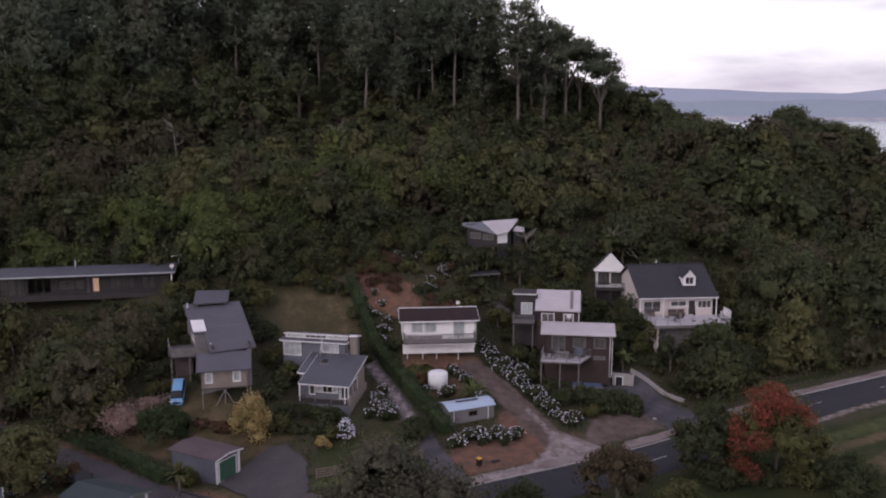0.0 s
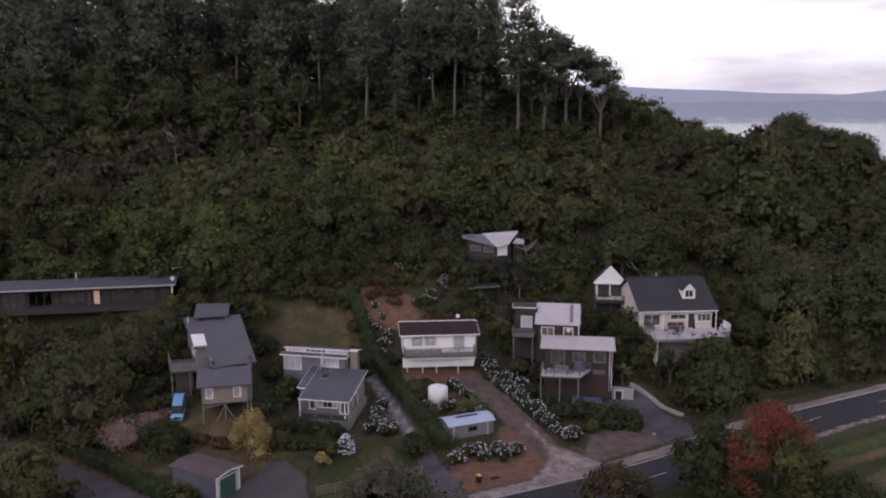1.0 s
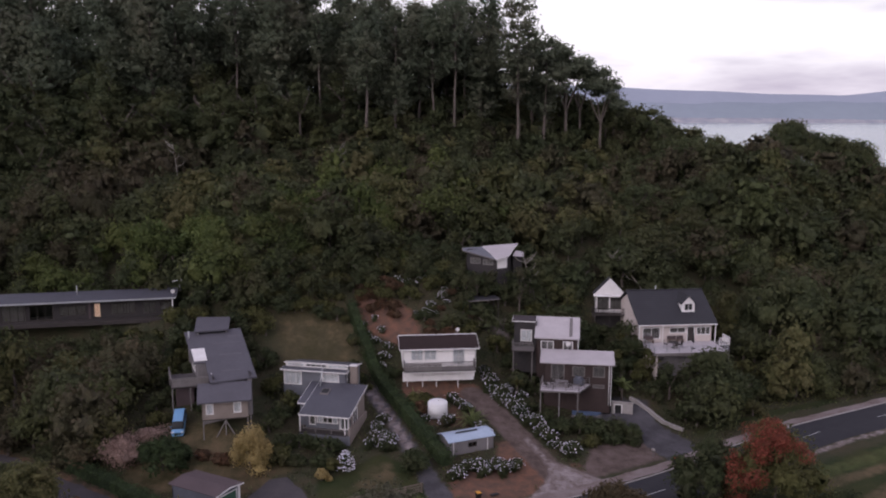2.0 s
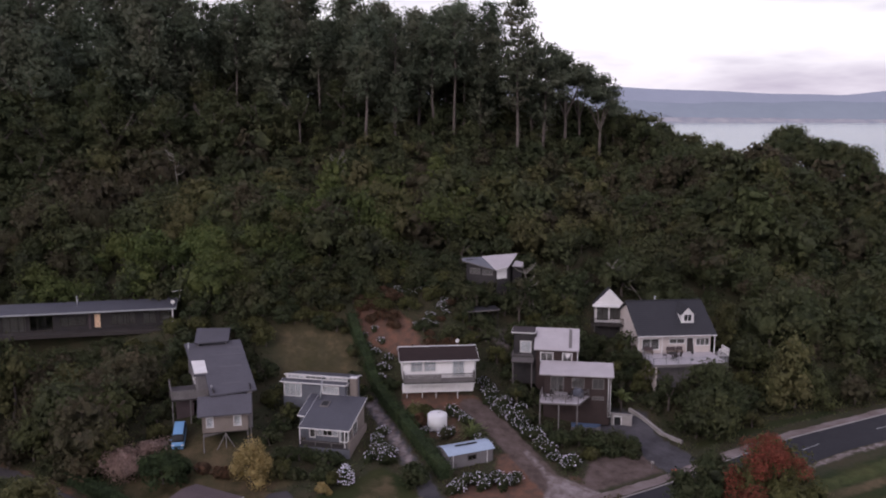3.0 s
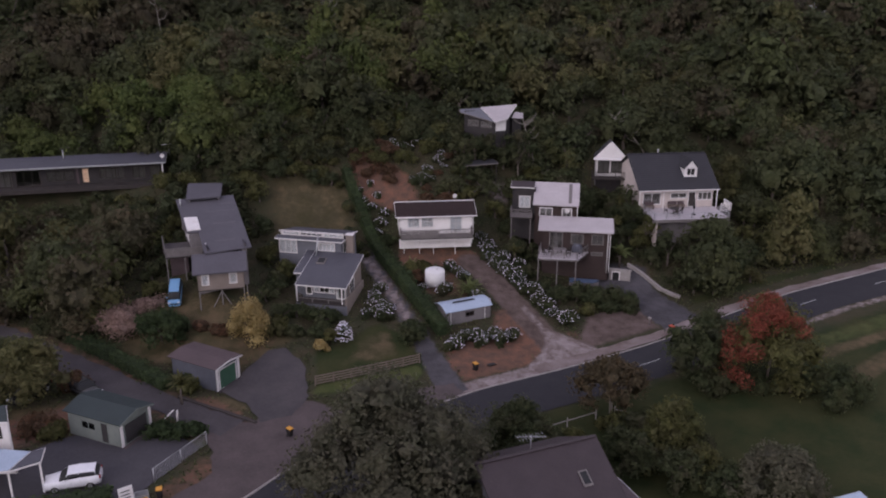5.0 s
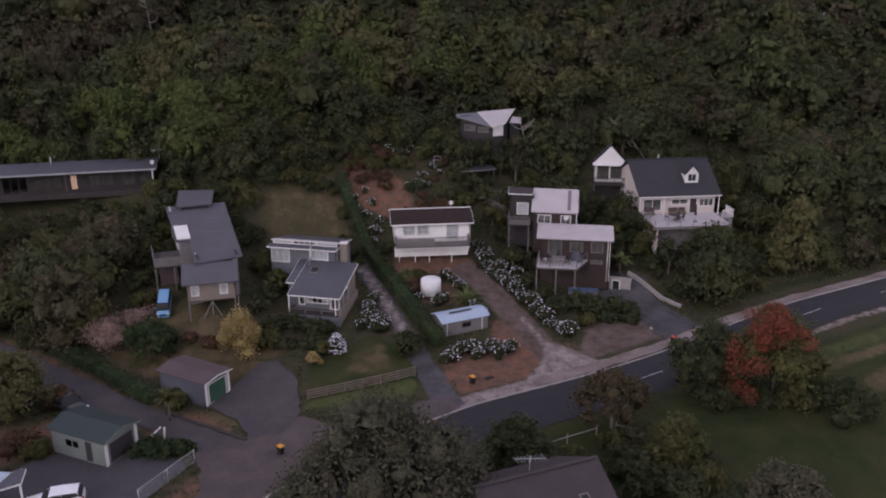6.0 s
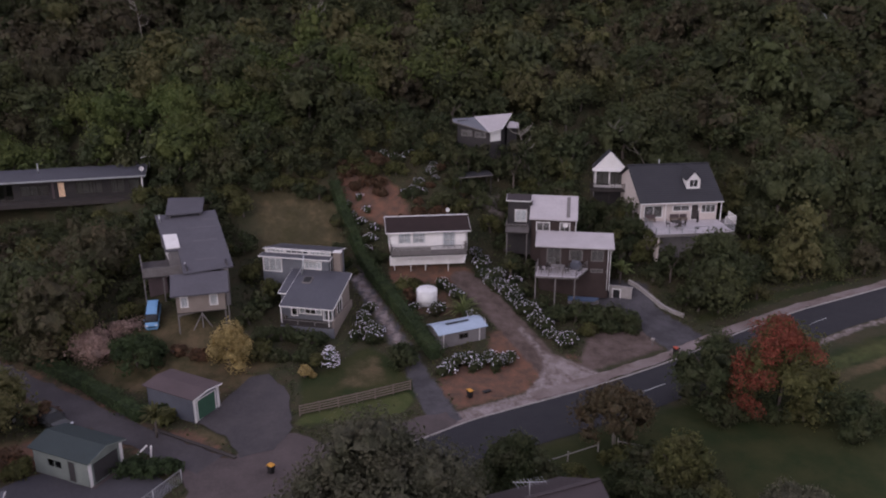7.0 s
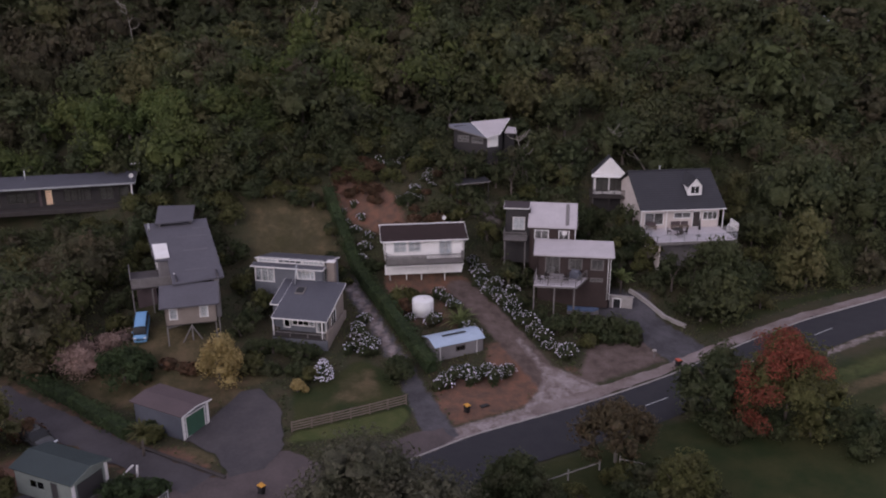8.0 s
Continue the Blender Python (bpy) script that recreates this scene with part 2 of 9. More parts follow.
M = {
    "asphalt": material("road_asphalt", (0.021, 0.020, 0.026), 0.85, (0.031, 0.029, 0.034), 0.7, 0.7, bump=0.01, bump_scale=40),
    "oldseal": material("worn_grey_seal", (0.104, 0.080, 0.081), 0.9, (0.052, 0.041, 0.042), 0.3, 0.8, bump=0.02, bump_scale=25),
    "driveseal": material("dark_patched_seal", (0.042, 0.038, 0.044), 0.9, (0.076, 0.065, 0.068), 0.25, 0.8, bump=0.02, bump_scale=25),
    "laneseal": material("grey_lane_seal", (0.074, 0.064, 0.070), 0.9, (0.044, 0.038, 0.041), 0.35, 0.8, bump=0.02, bump_scale=25),
    "yardseal": material("grey_yard_seal", (0.048, 0.045, 0.053), 0.88, (0.066, 0.060, 0.068), 0.3, 0.8, bump=0.02, bump_scale=25),
    "gravel": material("pale_gravel", (0.25, 0.205, 0.205), 0.95, (0.12, 0.085, 0.076), 0.45, 0.7, bump=0.04, bump_scale=18),
    "concrete": material("weathered_concrete", (0.23, 0.225, 0.24), 0.9, (0.10, 0.098, 0.105), 0.5, 0.7, bump=0.01),
    "kerb": material("concrete_kerb", (0.36, 0.33, 0.33), 0.9, (0.25, 0.22, 0.21), 1.2, 0.7),
    "paintline": material("road_paint", (0.6, 0.6, 0.6), 0.7, (0.3, 0.3, 0.3), 3.0, 0.8),
    "water": material("harbour_water", (0.17, 0.21, 0.27), 0.22, (0.13, 0.165, 0.215), 0.004, 0.6, bump=0.5, bump_scale=0.35, spec=0.5),
    # distance haze is put into these pale blue-grey base colours
    "farhill": material("hazed_far_hill", (0.335, 0.355, 0.43), 1.0, (0.30, 0.325, 0.39), 0.0012, 0.9, spec=0.0, fleck=0.05),
    "midhill": material("hazed_middle_hill", (0.30, 0.33, 0.385), 1.0, (0.255, 0.29, 0.335), 0.0016, 0.9, spec=0.0, fleck=0.06),
    "nearspur": material("hazed_spur", (0.22, 0.25, 0.30), 1.0, (0.28, 0.30, 0.33), 0.004, 0.9, spec=0.0, fleck=0.08),
    "deckpale": material("pale_deck_boards", (0.54, 0.49, 0.52), 0.8, (0.40, 0.36, 0.38), 0.9, 0.9),
    # the far shore too has distance haze mixed into its colour
    "farshore": material("hazed_shore", (0.26, 0.27, 0.32), 1.0, (0.42, 0.40, 0.42), 0.02, 0.6, spec=0.0),
    "white": material("white_paint", (0.74, 0.71, 0.72), 0.6, (0.62, 0.58, 0.58), 0.8, 0.8),
    "whiteboards": material("white_weatherboard", (0.86, 0.82, 0.83), 0.6, (0.76, 0.71, 0.71), 0.6, 0.8, ribs=("Z", 6.0, 0.02)),
    "greyboards": material("weathered_board", (0.22, 0.20, 0.21), 0.85, (0.14, 0.125, 0.13), 0.9, 0.9, ribs=("Z", 6.0, 0.02)),
    "greyblock": material("grey_render", (0.15, 0.15, 0.175), 0.85, (0.11, 0.11, 0.13), 0.8, 0.8, ribs=("Z", 5.0, 0.01)),
    "tanboards": material("fawn_board", (0.25, 0.205, 0.185), 0.8, (0.18, 0.145, 0.13), 0.8, 0.8, ribs=("Z", 6.0, 0.02)),
    "brownboards": material("dark_brown_board", (0.052, 0.034, 0.032), 0.8, (0.035, 0.024, 0.023), 0.9, 0.8, ribs=("Z", 6.0, 0.02)),
    "blackboards": material("black_stained_board", (0.026, 0.024, 0.027), 0.8, (0.045, 0.038, 0.038), 0.9, 0.8, ribs=("Z", 6.0, 0.02)),
    "pinkbrick": material("pale_pink_render", (0.60, 0.52, 0.50), 0.85, (0.48, 0.41, 0.39), 0.9, 0.8),
    "irondark": material("dull_blue_grey_iron", (0.105, 0.11, 0.14), 0.6, (0.075, 0.075, 0.095), 0.9, 0.8, ribs=("X", 6.0, 0.02)),
    "greenboards": material("pale_green_board", (0.20, 0.22, 0.205), 0.8, (0.15, 0.165, 0.155), 0.9, 0.8, ribs=("Z", 6.0, 0.02)),
    "irongrey": material("dark_grey_roof", (0.078, 0.076, 0.095), 0.55, (0.062, 0.060, 0.074), 0.35, 0.8, spec=0.35, ribs=("X", 8.0, 0.02)),
    "feltpatch": material("faded_roof_felt", (0.112, 0.104, 0.122), 0.85, (0.092, 0.085, 0.100), 0.8, 0.9, bump=0.01),
    "felt": material("grey_felt_roof", (0.098, 0.092, 0.110), 0.85, (0.078, 0.072, 0.086), 0.4, 0.9, bump=0.01),
    "slate": material("charcoal_tile_roof", (0.036, 0.034, 0.040), 0.75, (0.027, 0.026, 0.031), 0.5, 0.8, ribs=("Y", 3.0, 0.03)),
    "ironbrown": material("brown_iron_roof", (0.054, 0.040, 0.045), 0.6, (0.039, 0.029, 0.033), 0.8, 0.9, ribs=("X", 8.0, 0.02)),
    "umberroof": material("umber_iron_roof", (0.036, 0.023, 0.023), 0.75, (0.026, 0.017, 0.017), 0.8, 0.9, spec=0.15, ribs=("X", 8.0, 0.02)),
    "rustroof": material("faded_maroon_roof", (0.098, 0.070, 0.076), 0.7, (0.070, 0.050, 0.055), 0.6, 0.9, ribs=("X", 8.0, 0.02)),
    "paleroof": material("pale_iron_roof", (0.46, 0.415, 0.435), 0.5, (0.37, 0.33, 0.345), 0.5, 0.9, ribs=("X", 6.0, 0.015)),
    "zinc": material("zinc_roof", (0.37, 0.44, 0.56), 0.4, (0.30, 0.36, 0.46), 0.6, 0.8, ribs=("X", 8.0, 0.015)),
    "greenroof": material("dark_green_iron_roof", (0.031, 0.043, 0.046), 0.6, (0.025, 0.034, 0.036), 0.7, 0.8, ribs=("X", 8.0, 0.02)),
    "greendoor": material("green_garage_door", (0.045, 0.105, 0.070), 0.6, (0.035, 0.08, 0.055), 1.5, 0.8, ribs=("X", 5.0, 0.02)),
    "darkdoor": material("dark_roller_door", (0.045, 0.040, 0.042), 0.7, (0.03, 0.028, 0.03), 1.5, 0.8, ribs=("Z", 8.0, 0.02)),
    "timber": material("grey_timber", (0.20, 0.18, 0.18), 0.9, (0.12, 0.105, 0.105), 1.5, 0.9),
    "darktimber": material("dark_timber", (0.055, 0.045, 0.043), 0.9, (0.035, 0.03, 0.03), 1.5, 0.9),
    "deckdark": material("weathered_dark_deck", (0.105, 0.092, 0.094), 0.9, (0.065, 0.056, 0.057), 1.2, 0.9),
    "fencewood": material("fence_timber", (0.20, 0.155, 0.135), 0.9, (0.13, 0.10, 0.085), 1.5, 0.9),
    "curtain": material("net_curtain", (0.84, 0.83, 0.86), 0.9, (0.66, 0.65, 0.69), 2.5, 0.9),
    "blind": material("dim_curtain", (0.20, 0.18, 0.17), 0.9, (0.10, 0.09, 0.09), 2.5, 0.9),
    "inside": material("room_lining", (0.20, 0.17, 0.15), 0.9, (0.15, 0.13, 0.12), 0.8, 0.8),
    "steel": material("galvanised_steel", (0.45, 0.45, 0.47), 0.45, (0.35, 0.35, 0.37), 2.0, 0.7, metal=0.6),
    "tank": material("white_plastic_tank", (0.72, 0.70, 0.72), 0.5, (0.60, 0.58, 0.59), 0.9, 0.7),
    "bark": material("pine_bark", (0.15, 0.124, 0.110), 0.95, (0.085, 0.068, 0.061), 1.2, 0.8, bump=0.05, bump_scale=6),
    "palebark": material("pale_bark", (0.26, 0.235, 0.21), 0.95, (0.16, 0.14, 0.125), 1.5, 0.8, bump=0.03, bump_scale=8),
    "tyre": material("tyre_rubber", (0.02, 0.02, 0.02), 0.9),
    "black": material("black_plastic", (0.018, 0.018, 0.02), 0.5),
    "binblack": material("dark_bin_plastic", (0.022, 0.020, 0.022), 0.6),
    "binred": material("red_bin_lid", (0.45, 0.085, 0.05), 0.6),
    "binyellow": material("yellow_bin_lid", (0.62, 0.30, 0.05), 0.6),
    "carwhite": material("white_car_paint", (0.72, 0.71, 0.76), 0.25, (0.66, 0.65, 0.70), 0.5, 0.5, spec=0.6),
    "carblue": material("pale_blue_car_paint", (0.15, 0.32, 0.54), 0.3, (0.13, 0.28, 0.48), 0.5, 0.5, spec=0.6),
    "carblack": material("black_car_paint", (0.015, 0.015, 0.018), 0.25, (0.02, 0.02, 0.022), 0.5, 0.5, spec=0.6),
    "lens": material("headlamp_lens", (0.7, 0.7, 0.75), 0.2, (0.6, 0.6, 0.65), 3.0, 0.5, spec=0.8),
    "redlens": material("tail_lamp_lens", (0.3, 0.02, 0.02), 0.2),
    "tarp": material("blue_tarpaulin", (0.05, 0.075, 0.13), 0.6, (0.04, 0.055, 0.095), 2.0, 0.8),
    "glass": glass_material(),
    "lit": lamp_material("lit_room", (0.9, 0.60, 0.44), 0.24),
    "glow": lamp_material("small_lamp", (1.0, 0.92, 0.85), 3.0),
}
BUSH = ((0.036, 0.044, 0.021), (0.052, 0.060, 0.025), (0.048, 0.053, 0.027), (0.065, 0.069, 0.028), (0.074, 0.064, 0.031))
L = {
    "bush": leaf_material("native_bush_leaves", BUSH, patch=0.07, spread=0.2, zones=0.35),
    "fresh": leaf_material("bright_fern_and_shrub_leaves", ((0.042, 0.055, 0.022), (0.060, 0.076, 0.025), (0.082, 0.092, 0.031), (0.050, 0.061, 0.024)), patch=0.15, spread=0.22, zones=0.3),
    "ochre": leaf_material("yellowing_bush_leaves", ((0.053, 0.060, 0.027), (0.074, 0.074, 0.031), (0.086, 0.078, 0.036), (0.064, 0.061, 0.030)), patch=0.15, spread=0.22, zones=0.3),
    "kanuka": leaf_material("brownish_feathery_leaves", ((0.044, 0.041, 0.026), (0.066, 0.053, 0.033), (0.058, 0.055, 0.031), (0.080, 0.060, 0.037)), patch=0.15, spread=0.2, zones=0.3),
    "pine": leaf_material("pine_needles", ((0.058, 0.072, 0.050), (0.071, 0.083, 0.055), (0.087, 0.092, 0.062), (0.096, 0.085, 0.062)), spread=0.16),
    "wood": leaf_material("deep_wood_leaves", ((0.038, 0.048, 0.025), (0.050, 0.059, 0.028), (0.063, 0.066, 0.031), (0.060, 0.054, 0.030)), spread=0.18),
    "gum": leaf_material("grey_green_leaves", ((0.048, 0.050, 0.033), (0.064, 0.064, 0.041), (0.080, 0.075, 0.051), (0.069, 0.060, 0.043)), patch=0.5, spread=0.2),
    "dark": leaf_material("dark_green_leaves", ((0.028, 0.036, 0.018), (0.040, 0.049, 0.022), (0.053, 0.057, 0.028), (0.050, 0.044, 0.027)), patch=0.5, spread=0.15),
    "hedge": leaf_material("clipped_hedge_leaves", ((0.026, 0.038, 0.018), (0.036, 0.052, 0.022), (0.048, 0.060, 0.027)), patch=0.4),
    "yellow": leaf_material("golden_leaves", ((0.215, 0.160, 0.065), (0.28, 0.215, 0.098), (0.175, 0.135, 0.055)), patch=0.6),
    "red": leaf_material("red_flowers", ((0.125, 0.037, 0.025), (0.18, 0.054, 0.036), (0.078, 0.033, 0.022)), patch=0.8, spread=0.35),
    "olive": leaf_material("olive_leaves", ((0.055, 0.060, 0.022), (0.080, 0.078, 0.030), (0.045, 0.042, 0.022)), patch=0.5),
    "rust": leaf_material("rusty_leaves", ((0.112, 0.057, 0.034), (0.074, 0.048, 0.030), (0.140, 0.070, 0.041)), patch=0.6),
    "russet": leaf_material("russet_leaves", ((0.088, 0.060, 0.034), (0.064, 0.052, 0.030), (0.110, 0.072, 0.040)), patch=0.6),
    "pink": leaf_material("dry_pinkish_twigs", ((0.27, 0.19, 0.165), (0.21, 0.145, 0.125), (0.34, 0.25, 0.22)), patch=0.8),
    "bloom": leaf_material("white_hydrangea_heads", ((0.43, 0.43, 0.48), (0.53, 0.50, 0.54), (0.36, 0.38, 0.45)), patch=0.8, spread=0.2),
    "fern": leaf_material("fern_fronds", ((0.045, 0.062, 0.022), (0.060, 0.080, 0.027), (0.075, 0.088, 0.032)), patch=0.3),
    "flax": leaf_material("flax_blades", ((0.085, 0.110, 0.040), (0.12, 0.14, 0.055), (0.13, 0.12, 0.06)), patch=0.6),
}

# ---- building blocks ----
def mesh_of(name, verts, faces, mat, sizes=None, tint=None, smooth=False, normals=None):
    """A mesh from numpy arrays: faces is a flat row of corners, sizes the corners of each face (4 where not given)."""
    me = bpy.data.meshes.new(name)
    verts, faces = np.asarray(verts, dtype=np.float32), np.asarray(faces, dtype=np.int32).ravel()
    sizes = np.full(len(faces) // 4, 4, dtype=np.int32) if sizes is None else np.asarray(sizes, dtype=np.int32)
    me.vertices.add(len(verts))
    me.loops.add(len(faces))
    me.polygons.add(len(sizes))
    me.vertices.foreach_set("co", verts.ravel())
    me.loops.foreach_set("vertex_index", faces)
    me.polygons.foreach_set("loop_start", np.concatenate(([0], np.cumsum(sizes)[:-1])).astype(np.int32))
    if tint is not None:
        at = me.attributes.new("tint", "FLOAT", "FACE")
        at.data.foreach_set("value", np.asarray(tint, dtype=np.float32))
    if smooth:
        me.polygons.foreach_set("use_smooth", np.ones(len(sizes), dtype=bool))
    me.materials.append(mat)
    me.update(calc_edges=True)
    me.validate()
    if normals is not None:
        me.polygons.foreach_set("use_smooth", np.ones(len(sizes), dtype=bool))
        me.normals_split_custom_set_from_vertices(np.asarray(normals, dtype=np.float32))
    return me


class B:
    """A small wrapper round a bmesh: boxes, beams, cylinders and slabs joined into one part."""

    def __init__(self):
        self.bm = bmesh.new()

    def poly(self, pts):
        return self.bm.faces.new([self.bm.verts.new(p) for p in pts])

    def hexa(self, a, b):
        """A solid between the bottom quad a and the top quad b."""
        va, vb = [self.bm.verts.new(p) for p in a], [self.bm.verts.new(p) for p in b]
        self.bm.faces.new(va[::-1])
        self.bm.faces.new(vb)
        for k in range(4):
            self.bm.faces.new((va[k], va[(k + 1) % 4], vb[(k + 1) % 4], vb[k]))
        return self

    def box(self, x0, x1, y0, y1, z0, z1):
        q = [(x0, y0), (x1, y0), (x1, y1), (x0, y1)]
        return self.hexa([(*p, z0) for p in q], [(*p, z1) for p in q])

    def slab(self, corners, thick):
        """A roof or deck slab: its upper corners, anticlockwise from above, and how thick it is."""
        return self.hexa([(x, y, z - thick) for x, y, z in corners], corners)

    def beam(self, p, q, w, h=None):
        """A straight bar of width w and height h from p to q."""
        p, q, h = Vector(p), Vector(q), h or w
        d = (q - p).normalized()
        side = d.cross(Vector((0, 0, 1)))
        side = (side if side.length > 1e-3 else Vector((1, 0, 0))).normalized() * (w / 2)
        up = side.cross(d).normalized() * (h / 2)
        a = [p - side - up, p + side - up, p + side + up, p - side + up]
        return self.hexa(a, [v + (q - p) for v in a])

    def tube(self, p, q, r0, r1=None, n=10, caps=True):
        p, q, r1 = Vector(p), Vector(q), r0 if r1 is None else r1
        d = (q - p).normalized()
        side = d.orthogonal().normalized()
        up = d.cross(side)
        ring = lambda c, r: [self.bm.verts.new(c + (side * math.cos(6.28318 * k / n) + up * math.sin(6.28318 * k / n)) * r) for k in range(n)]
        a, b = ring(p, r0), ring(q, r1)
        for k in range(n):
            self.bm.faces.new((a[k], a[(k + 1) % n], b[(k + 1) % n], b[k])).smooth = True
        if caps:
            self.bm.faces.new(a[::-1])
            self.bm.faces.new(b)
        return self

    def bevel(self, width, seg=1):
        bmesh.ops.bevel(self.bm, geom=self.bm.edges[:], offset=width, segments=seg, affect="EDGES", clamp_overlap=True)
        return self

    def mesh(self, name, mat):
        me = bpy.data.meshes.new(name)
        bmesh.ops.recalc_face_normals(self.bm, faces=self.bm.faces)
        self.bm.to_mesh(me)
        self.bm.free()
        me.materials.append(mat)
        return me


def thing(name, m, label, category, group=""):
    """An Empty at a thing's base, for its parts."""
    ob = new(name)
    ob.empty_display_size = 0.2
    ob.matrix_world = m
    return tagged(ob, label, category, group)


def part(name, b, mat, parent, label=""):
    """One mesh under a thing or under a part of it."""
    ob = new(name, b.mesh(name, mat) if isinstance(b, B) else b)
    ob.parent = parent
    return tagged(ob, label) if label else ob


def structure(name, me, label=""):
    return tagged(new(name, me), label, kind="structure")


def curve_at(xs, ys, x):
    return float(np.interp(x, xs, ys))


# ---- the lie of the land ----
EDGE_X = (-34, -28, -22, -16, -12, -4, 3.8, 9.65, 15.9, 25.1, 34.2, 42.5, 51, 60, 75, 100, 140)
EDGE_Y = (28, 40, 50, 59, 64.7, 72, 77.5, 80.4, 83.5, 88.6, 94.4, 98.9, 102.2, 105.8, 112, 122, 136)
FOOT_X = (-120, -60, -38, -20, -12, 5, 13, 26, 35, 43, 51, 60, 75, 100, 140, 220)
FOOT_Y = (92, 85, 82, 78, 77, 80.5, 85, 92.5, 97, 101.5, 105, 108.5, 115, 125, 140, 175)
RISE_D = (-400, 0, 5, 10, 16, 20, 27, 33, 42, 50, 60, 70, 80, 90, 105, 120, 150, 190)
RISE_Z = (0, 0, 0.4, 1.15, 2.3, 3.0, 4.1, 8.6, 15.3, 19, 22.6, 25.4, 28.4, 33, 41, 45, 46, 47)
CREST_X = (-300, -20, 0, 20, 35, 50, 64, 85, 110, 150, 200, 260)
CREST_Z = (47, 46, 43, 40, 37, 32, 26, 21, 15, 6, -4, -10)
SEA = -4.5


def soft_table(xs, ys):
    """A smooth curve through a short table."""
    fine = np.arange(xs[0], xs[-1], 0.5)
    v = np.interp(fine, xs, ys)
    pad = np.pad(v, 8, mode="edge")
    k = np.hanning(19)[1:-1]
    return fine, np.convolve(pad, k / k.sum(), mode="same")[8:-8]


FOOT, RISE, CREST = soft_table(FOOT_X, FOOT_Y), soft_table(RISE_D, RISE_Z), soft_table(CREST_X, CREST_Z)


def heights(x, y):
    """Ground heights over arrays of places."""
    x, y = np.asarray(x, dtype=float), np.asarray(y, dtype=float)
    d = y - np.interp(x, *FOOT)
    hill = np.interp(d, *RISE)
    west = np.clip((-14 - x) / 10, 0, 1) * np.clip((d - 4) / 14, 0, 1) * np.clip((75 - d) / 40, 0, 1)
    east = np.clip((x - 21) / 6, 0, 1) * np.clip((d - 8) / 8, 0, 1) * np.clip((70 - d) / 40, 0, 1)
    east = np.maximum(east, np.clip((x - 15) / 6, 0, 1) * np.clip((d - 24) / 8, 0, 1) * np.clip((75 - d) / 40, 0, 1))
    spur = np.clip((x - 42) / 14, 0, 1) * np.clip((d - 6) / 34, 0, 1)
    hill = hill + 2.4 * west + 3.4 * east + 5.0 * spur
    crest = np.interp(x, *CREST)
    gap = (crest - hill) / 3.0
    hill = crest - 3.0 * np.log1p(np.exp(np.clip(gap, -30, 30)))
    fall = np.clip((d - 125 - np.clip((40 - x) * 0.2, 0, 25)) / 120, 0, 1)
    hill = hill - fall * fall * (60 + 0 * x)
    u, v = (x + 36.8) * 0.9763 + (y - 116.1) * 0.2164, (y - 116.1) * 0.9763 - (x + 36.8) * 0.2164
    bench = np.clip((u + 44) / 2, 0, 1) * np.clip((2.0 - u) / 1.5, 0, 1) * np.clip((v + 2.0) / 1.5, 0, 1) * np.clip((7.0 - v) / 1.8, 0, 1)
    hill = hill - np.maximum(hill - 10.5, 0) * bench
    road_rise = 0.08 * 3.0 * np.log1p(np.exp(np.clip((x - 22) / 3.0, -30, 6)))
    road_rise = np.where(x > 40, 0.08 * (x - 22), road_rise)
    road_rise = np.clip(road_rise, 0, 4.2) * np.clip(1 - np.abs(d + 8) / 60, 0, 1)
    lumps = 0.22 * np.sin(x * 0.31 + 1.3 * np.sin(y * 0.17)) * np.sin(y * 0.27 + 0.7) * np.clip((d - 14) / 20, 0, 1)
    shore = np.clip((-y - 60) / 140, 0, 1) * 14 + np.clip((np.abs(x) - 420) / 200, 0, 1) * 60
    return np.maximum(hill + road_rise * np.clip(1 - d / 40, 0, 1) + lumps - shore, -14)


def ground(x, y):
    return float(heights(x, y))


def drape(pts, lift=0.05, step=1.2, ragged=0.0, seed=0):
    """A sheet over the ground inside an outline, as (verts, faces)."""
    from mathutils.geometry import delaunay_2d_cdt
    rnd = random.Random(seed)
    rim = []
    for k, p in enumerate(pts):
        q = pts[(k + 1) % len(pts)]
        n = max(1, int(math.hypot(q[0] - p[0], q[1] - p[1]) / step))
        rim += [(p[0] + (q[0] - p[0]) * i / n + rnd.uniform(-ragged, ragged), p[1] + (q[1] - p[1]) * i / n + rnd.uniform(-ragged, ragged)) for i in range(n)]
    xs, ys = [p[0] for p in rim], [p[1] for p in rim]
    inner = []
    for i in range(int(min(xs) / step), int(max(xs) / step) + 1):
        for j in range(int(min(ys) / step), int(max(ys) / step) + 1):
            inner.append((i * step, j * step))
    vs = [Vector(p) for p in rim + inner]
    edges = [(k, (k + 1) % len(rim)) for k in range(len(rim))]
    out, _, faces, *_ = delaunay_2d_cdt(vs, edges, [], 1, 1e-4)
    out = np.array([(v.x, v.y) for v in out])
    z = heights(out[:, 0], out[:, 1]) + lift
    fl = [i for f in faces for i in f]
    return np.column_stack((out, z)), fl, [len(f) for f in faces]


def sheet(name, pts, mat, lift=0.05, ragged=0.0, label="", seed=0, step=1.2):
    v, f, s = drape(pts, lift, step, ragged, seed)
    return structure(name, mesh_of(name, v, f, mat, s), label)


